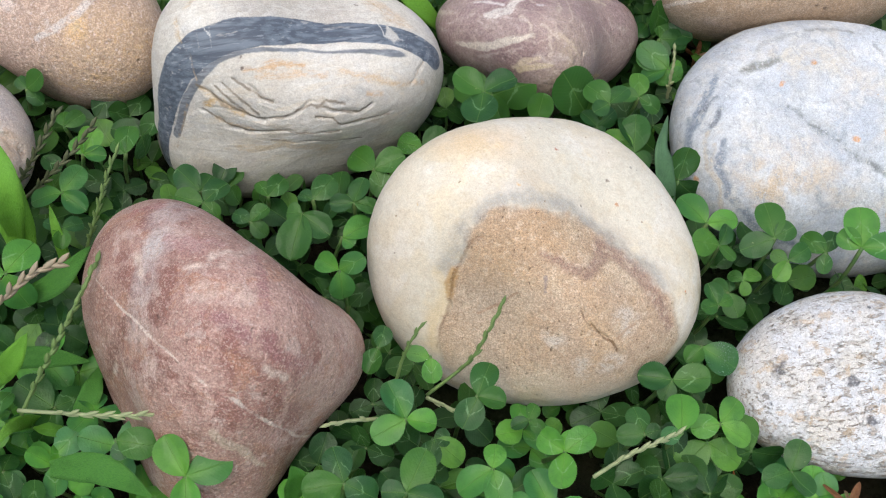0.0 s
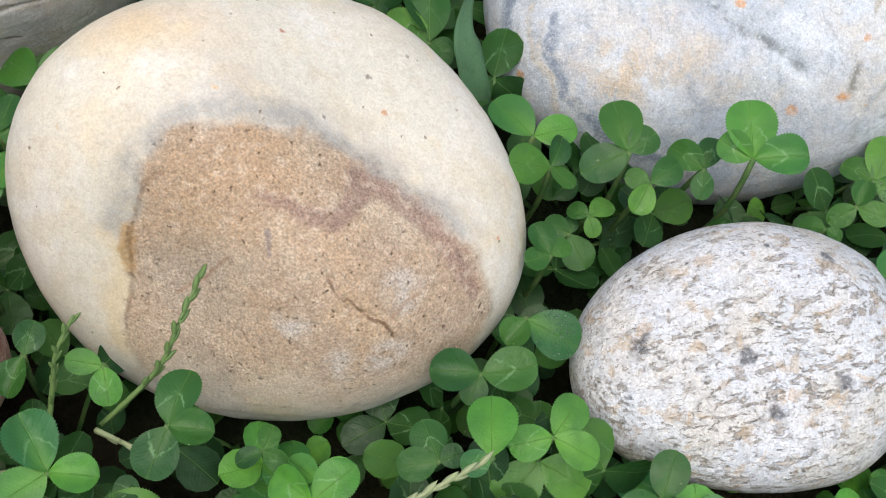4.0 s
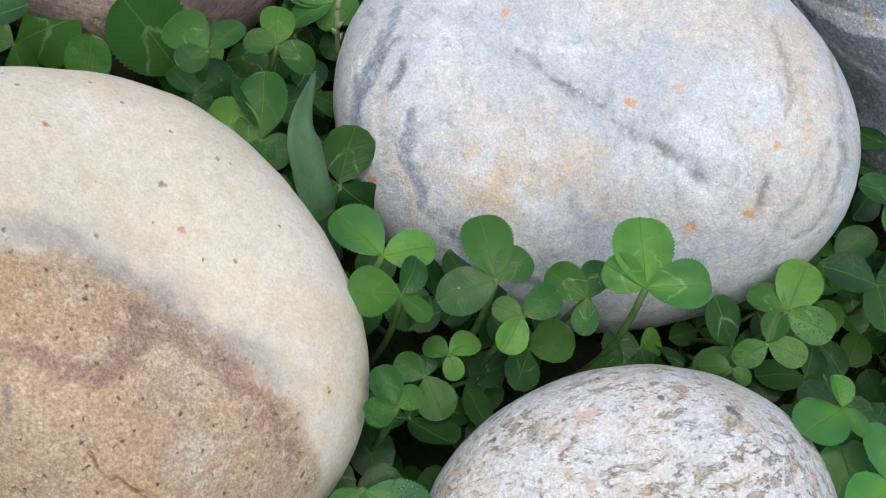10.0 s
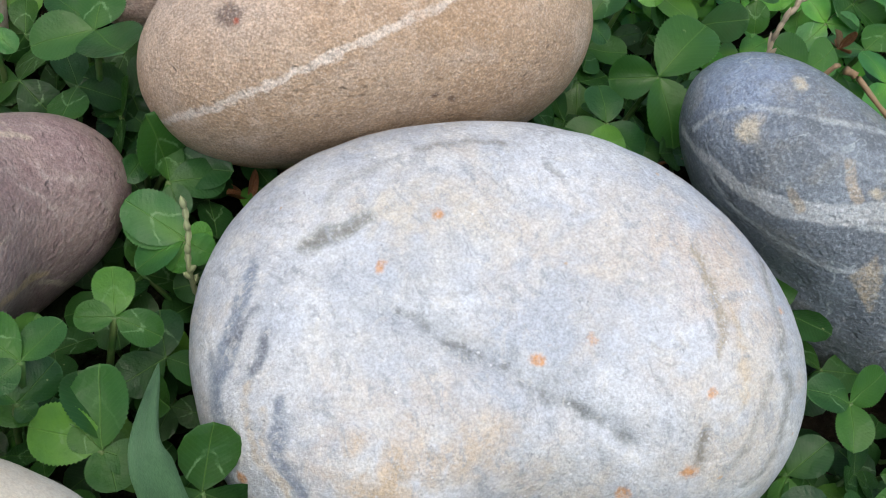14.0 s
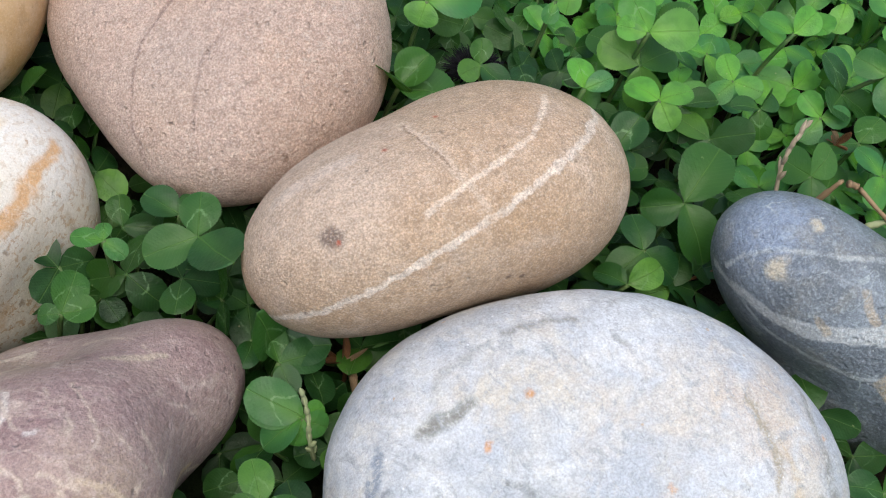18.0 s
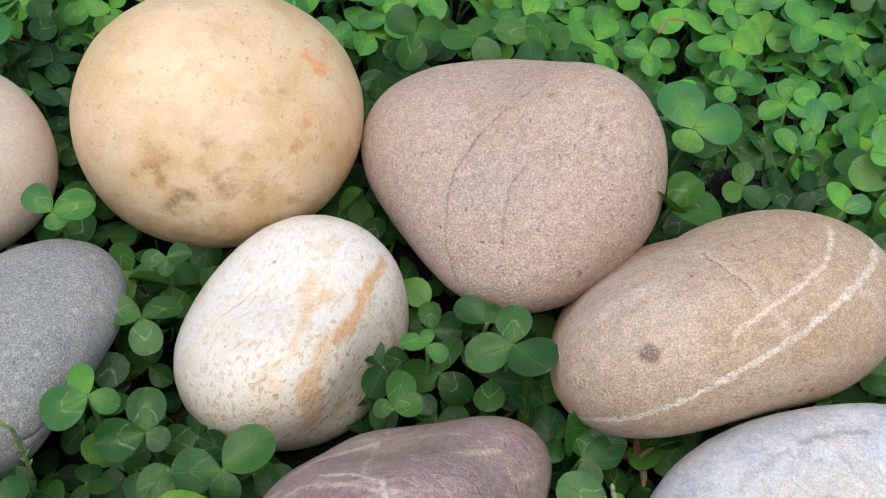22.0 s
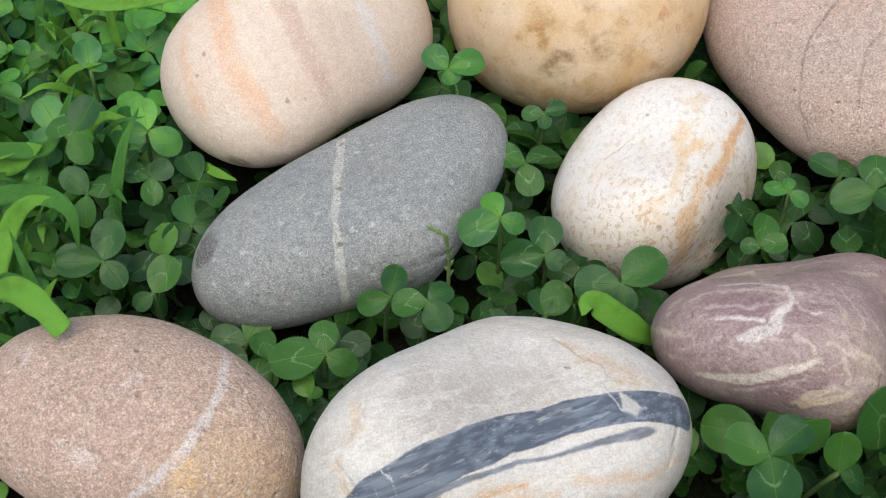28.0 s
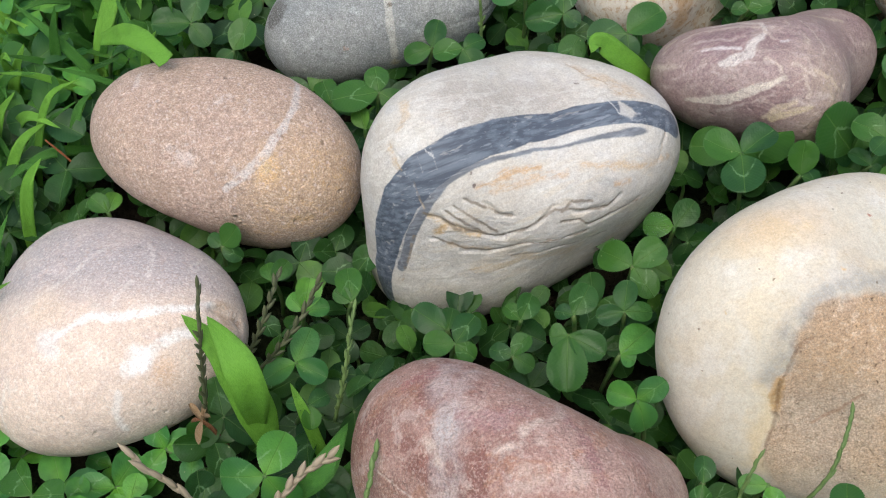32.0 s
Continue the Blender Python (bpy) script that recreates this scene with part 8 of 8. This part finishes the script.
grass_blade([(-0.0009, 0.2832, 0.0300), (-0.0088, 0.2823, 0.0400), (-0.0185, 0.2840, 0.0500), (-0.0215, 0.2804, 0.0500)], 0.007, BRIGHT_BLADE, "bright folded grass blade between two stones")
grass_blade([(-0.1776, 0.3736, 0.0200), (-0.1653, 0.3672, 0.0300), (-0.1627, 0.3837, 0.0340)], 0.007)
grass_blade([(-0.1761, 0.4642, 0.0300), (-0.1451, 0.4276, 0.0450), (-0.1135, 0.4193, 0.0500)], 0.004, BRIGHT_BLADE)
grass_blade([(-0.1189, 0.3778, 0.0200), (-0.1131, 0.3684, 0.0240), (-0.1064, 0.3636, 0.0240)], 0.003, BRIGHT_BLADE)
grass_spike([(-0.1133, 0.1293, 0.0350), (-0.1095, 0.1343, 0.0420), (-0.1023, 0.1459, 0.0520), (-0.0952, 0.1639, 0.0580)], SPIKE_GREEN, 0.1)
grass_spike([(-0.1128, 0.1283, 0.0400), (-0.0998, 0.1252, 0.0460), (-0.0838, 0.1241, 0.0480), (-0.0695, 0.1255, 0.0480)], SPIKE_PALE, 0.25, 0.0042, 0.0006)
grass_spike([(-0.0055, 0.1409, 0.0300), (0.0053, 0.1458, 0.0420), (0.0095, 0.1504, 0.0500), (0.0133, 0.1571, 0.0540)], SPIKE_GREEN, 0.3, 0.0034, 0.0006)
grass_spike([(-0.0156, 0.1390, 0.0260), (-0.0134, 0.1464, 0.0360), (-0.0116, 0.1490, 0.0440), (-0.0080, 0.1529, 0.0500)], SPIKE_GREEN, 0.2, 0.003, 0.0005)
grass_spike([(0.0378, 0.1139, 0.0400), (0.0461, 0.1179, 0.0450), (0.0535, 0.1209, 0.0470), (0.0607, 0.1241, 0.0470)], SPIKE_PALE, 0.1, 0.0036, 0.0006, 0.0018)
grass_spike([(-0.0190, 0.1306, 0.0360), (-0.0265, 0.1280, 0.0400), (-0.0324, 0.1258, 0.0420)], SPIKE_PALE, 0.1, 0.003, 0.0006)
grass_spike([(-0.0058, 0.1383, 0.0340), (-0.0005, 0.1348, 0.0360), (0.0044, 0.1323, 0.0360)], SPIKE_PALE, 0.1, 0.003, 0.0005)
grass_spike([(-0.1261, 0.1560, 0.0400), (-0.1196, 0.1608, 0.0460), (-0.1135, 0.1645, 0.0500), (-0.1063, 0.1668, 0.0520)], SPIKE_DRY, 0.1, 0.005, 0.0009, label="bleached dry grass spike beside the red stone")
grass_spike([(-0.1405, 0.1911, 0.0300), (-0.1378, 0.1973, 0.0450), (-0.1348, 0.2016, 0.0600), (-0.1337, 0.2100, 0.0660)], SPIKE_DARK, 0.05, 0.004, 0.0006)
grass_spike([(-0.1313, 0.2054, 0.0300), (-0.1246, 0.2065, 0.0420), (-0.1194, 0.2112, 0.0500), (-0.1158, 0.2172, 0.0540)], SPIKE_DARK, 0.1, 0.004, 0.0007)
grass_spike([(-0.1279, 0.2023, 0.0300), (-0.1195, 0.2034, 0.0400), (-0.1122, 0.2081, 0.0460), (-0.1067, 0.2154, 0.0500)], SPIKE_DARK, 0.15, 0.004, 0.0007)
grass_spike([(-0.1077, 0.1876, 0.0260), (-0.1029, 0.1924, 0.0400), (-0.0998, 0.1991, 0.0480), (-0.0972, 0.2063, 0.0520)], SPIKE_GREEN, 0.1, 0.0036, 0.0006)
grass_spike([(-0.1407, 0.1658, 0.0340), (-0.1474, 0.1712, 0.0400), (-0.1518, 0.1737, 0.0440), (-0.1550, 0.1772, 0.0460)], SPIKE_DRY, 0.1, 0.006, 0.0009, label="bleached dry grass spike on the clover")
grass_spike([(0.0803, 0.2633, 0.0200), (0.0789, 0.2634, 0.0300), (0.0792, 0.2670, 0.0360), (0.0787, 0.2700, 0.0400)], SPIKE_PALE, 0.1, 0.0028, 0.0007)
grass_spike([(0.2048, 0.2912, 0.0400), (0.2052, 0.2943, 0.0480), (0.2078, 0.2965, 0.0530), (0.2124, 0.2995, 0.0560)], SPIKE_DRY, 0.2, 0.004, 0.0007, label="tan dry seed spike behind the blue-grey stone")
grass_spike([(-0.0506, 0.3080, 0.0300), (-0.0500, 0.3081, 0.0440), (-0.0506, 0.3090, 0.0520), (-0.0545, 0.3112, 0.0540)], SPIKE_GREEN, 0.2, 0.0028, 0.0006)


def twig(points, thick, paint, label, name="dry_twig"):
    path = smooth_path(points, 6)
    rng = random.Random(len(path))
    radii = [thick * rng.uniform(0.75, 1.25) * (1 - 0.4 * i / len(path)) for i in range(len(path))]
    verts, faces = tube(path, radii, 7)
    return tagged(mesh_object(name, verts, faces, paint), label, "twig")


twig([(0.2135, 0.2864, 0.0400), (0.2155, 0.2852, 0.0480), (0.2176, 0.2859, 0.0480)], 0.0008, TWIG, "thin pale dry twig behind the blue-grey stone")
twig([(0.2194, 0.2854, 0.0470), (0.2223, 0.2838, 0.0460), (0.2252, 0.2776, 0.0440), (0.2314, 0.2678, 0.0400)], 0.0009, TWIG, "knotty tan dry twig behind the blue-grey stone")
twig([(0.2224, 0.2765, 0.0400), (0.2281, 0.2753, 0.0420), (0.2379, 0.2746, 0.0420)], 0.0009, SPIKE_PALE, "pale green broken grass stem")
twig([(0.0851, 0.1182, 0.0120), (0.0834, 0.1254, 0.0200), (0.0822, 0.1309, 0.0240)], 0.0005, RUST, "reddish brown pine needle upright in the clover", "pine_needle")
twig([(-0.1784, 0.2843, 0.0200), (-0.1830, 0.2879, 0.0280), (-0.1880, 0.2913, 0.0340)], 0.0005, RUST, "reddish creeping stem beside the oval stone", "creeping_stem")
twig([(0.1740, 0.2831, 0.0200), (0.1801, 0.2821, 0.0240), (0.1895, 0.2832, 0.0240)], 0.0005, HUSK, "thin dark stem between the stones", "creeping_stem")
twig([(-0.0582, 0.4639, 0.0200), (-0.0581, 0.4638, 0.0300), (-0.0587, 0.4708, 0.0360)], 0.0008, RUST, "stout reddish weed stem behind the stones", "creeping_stem")
twig([(0.1520, 0.4229, 0.0340), (0.1555, 0.4245, 0.0380), (0.1601, 0.4206, 0.0400)], 0.0006, TWIG, "thin curved tan stem lying on clover")


def husk(place, size, label, petals=6, seed=3):
    """A withered flower or leaf: curled brown flaps round a stub."""
    rng = random.Random(seed)
    thing = new("dry_husk")
    thing.location = place
    for i in range(petals):
        a = 2 * math.pi * i / petals + rng.uniform(-0.4, 0.4)
        verts, faces, uvs = leaflet(8, 4, 0.8, rng.uniform(-0.5, 0.9), 0.0, 0.0, i)
        verts = verts * np.array([1.0, rng.uniform(0.25, 0.5), 1.0])
        part = new("flap", uv_mesh("flap", verts, faces, uvs, HUSK if rng.random() < 0.6 else TWIG))
        part.parent = thing
        k = size * rng.uniform(0.7, 1.1)
        part.matrix_local = Matrix.Rotation(a, 4, "Z") @ Matrix.Rotation(radians(rng.uniform(-70, 20)), 4, "Y") @ Matrix.Rotation(radians(rng.uniform(-40, 40)), 4, "X") @ Matrix.Diagonal((k, k, k, 1))
    foot = Vector((rng.uniform(-0.002, 0.002), 0.002, -place[2] - 0.002))
    verts, faces = tube(stalk_path((0, 0, 0), foot, (0.002, 0, 0)), [0.0006] * 8, 5)
    mesh_object("stalk", verts, faces, HUSK, thing)
    return tagged(thing, label, "dry plant")


husk((-0.1407, 0.1894, 0.0340), 0.006, "withered brown clover flower drooping beside a stone")
husk((0.0930, 0.2846, 0.0200), 0.007, "curled brown dead leaf between the stones", 5, 8)
husk((0.1124, 0.1129, 0.0260), 0.007, "papery tan dried flower on the clover", 7, 12)
husk((0.2385, 0.3083, 0.0300), 0.006, "small crumpled brown leaf in the lawn", 4, 15)
husk((0.2272, 0.2160, 0.0200), 0.008, "crumpled reddish brown dead leaf by the blue-grey stone", 5, 21)


def black_tuft(place):
    """A knot of soft black fibres caught in the lawn."""
    rng = random.Random(9)
    p = Paint("black_fibre")
    p.done(p.mix(p.blotch(400, 0.4, 0.6), (0.006, 0.006, 0.008), (0.014, 0.014, 0.018)), 0.8, None, 0.1)
    verts, faces = [], []
    for _ in range(700):
        d = Vector((rng.gauss(0, 1), rng.gauss(0, 1), abs(rng.gauss(0.3, 0.7)))).normalized()
        root = Vector((d.x * 0.0055, d.y * 0.004, d.z * 0.0035))
        bend = Vector((rng.gauss(0, 0.001), rng.gauss(0, 0.001), rng.gauss(0, 0.0006)))
        v, f = tube([root * 0.5, root + bend * 0.5, root + d * 0.0022 + bend], [0.00022, 0.0002, 0.00006], 4)
        faces += [tuple(i + len(verts) for i in q) for q in f]
        verts += v
    ob = mesh_object("black_tuft", verts, faces, p.m)
    ob.location = place
    return tagged(ob, "fuzzy black tuft of fibre caught in the clover", "fibre tuft")


black_tuft((0.1527, 0.3601, 0.0260))




def rosette_weed(place, size, seed=4):
    """A small weed: oval leaves spread from the top of its stem."""
    rng = random.Random(seed)
    thing = new("rosette_weed")
    thing.location = place
    for n in range(9):
        part = new("leaf", WEED)
        part.parent = thing
        k = size * rng.uniform(0.75, 1.1) * (1.0 if n < 5 else 0.65)
        lift = rng.uniform(-30, -5) if n < 5 else rng.uniform(-60, -35)
        part.matrix_local = Matrix.Rotation(radians(n * 137.5 + rng.uniform(-15, 15)), 4, "Z") @ Matrix.Rotation(radians(lift), 4, "Y") @ Matrix.Diagonal((k, k * 0.62, k, 1))
    verts, faces = tube(stalk_path((0, 0, 0), (0.003, 0.004, -place[2] - 0.002), (0.002, 0, 0)), [0.0009] * 8, 6)
    mesh_object("stem", verts, faces, RUST, thing)
    return tagged(thing, "small pale green rosette weed on a reddish stem", "weed")


WEED_LEAF = leaf_paint("weed_pale_green", 1.6)
WEED = uv_mesh("weed_leaf", *leaflet(30, 6, 0.2, 0.15, 0.0, 0.0, 61), WEED_LEAF)
rosette_weed((-0.0568, 0.4674, 0.0420), 0.017)
def scatter(count, x0, x1, y0, y1, seed):
    """Even random places on the plan: the emptiest of a few tries each time."""
    rng = np.random.default_rng(seed)
    step = math.sqrt((x1 - x0) * (y1 - y0) / count)
    out = []
    for i in range(int((x1 - x0) / step) + 1):
        for j in range(int((y1 - y0) / step) + 1):
            out.append((x0 + (i + rng.uniform(-0.1, 1.1)) * step, y0 + (j + rng.uniform(-0.1, 1.1)) * step))
    return np.array(out)


def fill_clover():
    """The lawn: low and high leaves everywhere but in the stones; the higher ones near the stones are leaves of their own."""
    rng = random.Random(5)
    beds, own = {True: [[], [], [], 0], False: [[], [], [], 0]}, 0
    stems_v, stems_f = [], []
    for layer, (count, low, high, s0, s1) in enumerate([(3200, 0.003, 0.012, 0.0065, 0.0095), (5200, 0.010, 0.024, 0.007, 0.011), (3000, 0.018, 0.034, 0.0075, 0.0130)]):
        plan = scatter(count, -0.42, 0.52, -0.06, 0.74, 11 + layer)
        z = np.array([rng.uniform(low, high) for _ in plan])
        places = np.c_[plan, z]
        sizes = np.array([rng.uniform(s0, s1) for _ in plan])
        bad = inside(places, 0.002)
        probe = [places + np.c_[np.cos(a) * sizes * 0.9, np.sin(a) * sizes * 0.9, 0 * sizes] for a in np.linspace(0, 2 * np.pi, 8, endpoint=False)]
        hides = inside(places + np.array([0, 0.011, -0.010]), 0.0) if layer == 2 else bad
        crowd = sum(inside(q, 0.0).astype(int) for q in probe)
        for place, size, b, c, d in zip(places, sizes, bad, crowd, hides):
            if b or d or c > (5, 3, 2)[layer]:
                continue
            if layer > 0 and any((place[0] - q[0]) ** 2 + (place[1] - q[1]) ** 2 < 0.00009 and place[2] > q[2] - (0.0, 0.004, 0.009)[layer] for q in CROWNS):
                continue
            lean, tip = rng.gauss(-90, 70), abs(rng.gauss(20, 15))
            near = -0.2 < place[0] < 0.26 and 0.1 < place[1] < 0.43
            if layer == 2 and near and rng.random() < 0.45 and own < 260:
                clover(place, rng.uniform(0, 360), size, tip, lean, rng)
                own += 1
                continue
            m = leaf_pose(place, rng.uniform(0, 360), tip, lean, size)
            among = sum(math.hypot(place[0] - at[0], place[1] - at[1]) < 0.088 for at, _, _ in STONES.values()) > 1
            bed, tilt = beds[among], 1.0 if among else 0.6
            close = -0.24 < place[0] < 0.32 and 0.07 < place[1] < 0.50
            for a in (0, 120, 240):
                v, f, uv = rng.choice(COARSE if close else PLAIN)
                t = np.array(m @ Matrix.Rotation(radians(a + rng.uniform(-15, 15)), 4, "Z") @ Matrix.Rotation(radians(tilt * rng.uniform(-30, 22)), 4, "Y") @ Matrix.Rotation(radians(tilt * rng.uniform(-30, 30)), 4, "X"))
                bed[1].extend(tuple(i + bed[3] for i in q) for q in f)
                bed[0].append(v @ t[:3, :3].T + t[:3, 3])
                bed[3] += len(v)
                bed[2].extend(uv)
            if not close:
                continue
            foot = (place[0] + rng.uniform(-0.008, 0.008), place[1] + rng.uniform(-0.006, 0.012), -0.003)
            sv, sf = tube(stalk_path(place, foot, (rng.uniform(-0.004, 0.004), rng.uniform(-0.004, 0.004), 0), 4), [0.0006] * 5, 4)
            stems_f.extend(tuple(i + len(stems_v) for i in q) for q in sf)
            stems_v.extend(sv)
    # the bed's shade and the lawn's open light are in their leaf colours
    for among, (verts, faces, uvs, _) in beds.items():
        patch = new("clover_bed" if among else "clover_lawn", uv_mesh("clover_lawn", np.concatenate(verts), faces, uvs, SHADED_LEAF if among else LIT_LEAF))
        tagged(patch, "small clover leaves growing among the stones, their green darkened for shade" if among else "dense lawn of clover round the stones, its green lightened for open sky", "clover", kind="stuff")
    stalks = mesh_object("clover_stalks", stems_v, stems_f, STEM)
    tagged(stalks, "thin pale green clover stalks rising from the soil", "clover", kind="stuff")


fill_clover()


def far_lawn():
    """The clover goes on round the stones, thinner in detail the farther out."""
    rng = np.random.default_rng(77)
    v, f, uv = leaflet(3, 2, 0.3, 0.15, 0.03, 0.0, 3)
    verts, faces, uvs, start = [], [], [], 0
    for _ in range(6500):
        r, a = 0.35 + 2.2 * rng.random() ** 1.5, rng.uniform(0, 2 * np.pi)
        x, y = 0.05 + r * math.cos(a), 0.34 + r * math.sin(a)
        if -0.43 < x < 0.53 and -0.07 < y < 0.75:
            continue
        size = rng.uniform(0.010, 0.016) * (1 + 0.8 * max(0.0, r - 0.5))
        m = leaf_pose((x, y, rng.uniform(0.006, 0.03)), rng.uniform(0, 360), rng.uniform(0, 35), rng.uniform(0, 360), size)
        for turn in (0, 120, 240):
            t = np.array(m @ Matrix.Rotation(radians(turn), 4, "Z"))
            verts.append(v @ t[:3, :3].T + t[:3, 3])
            faces.extend(tuple(i + start for i in q) for q in f)
            uvs.extend(uv)
            start += len(v)
    ob = new("outer_clover", uv_mesh("outer_clover", np.concatenate(verts), faces, uvs, LIT_LEAF))
    tagged(ob, "clover lawn spreading away from the stones", "clover", kind="stuff")


far_lawn()


def left_grass():
    """Loose grass among the clover past the oval stones."""
    rng = random.Random(31)
    for _ in range(240):
        x, y = (rng.uniform(-0.23, -0.145), rng.uniform(0.2, 0.46)) if rng.random() < 0.94 else (rng.uniform(-0.2, -0.11), rng.uniform(0.09, 0.2))
        if inside(np.array([[x, y, 0.015]]), 0.004)[0]:
            continue
        a, far, high = rng.uniform(0, 6.28), rng.uniform(0.012, 0.04), rng.uniform(0.028, 0.052)
        pts = [(x, y, -0.002), (x + 0.3 * far * math.cos(a), y + 0.3 * far * math.sin(a), 0.5 * high), (x + 0.65 * far * math.cos(a), y + 0.65 * far * math.sin(a), 0.85 * high), (x + far * math.cos(a), y + far * math.sin(a), high * rng.uniform(0.8, 1.1))]
        if inside(np.array(pts), 0.002).any():
            continue
        grass_blade(pts, rng.uniform(0.0018, 0.0042), BRIGHT_BLADE if rng.random() < 0.4 else BLADE)


left_grass()
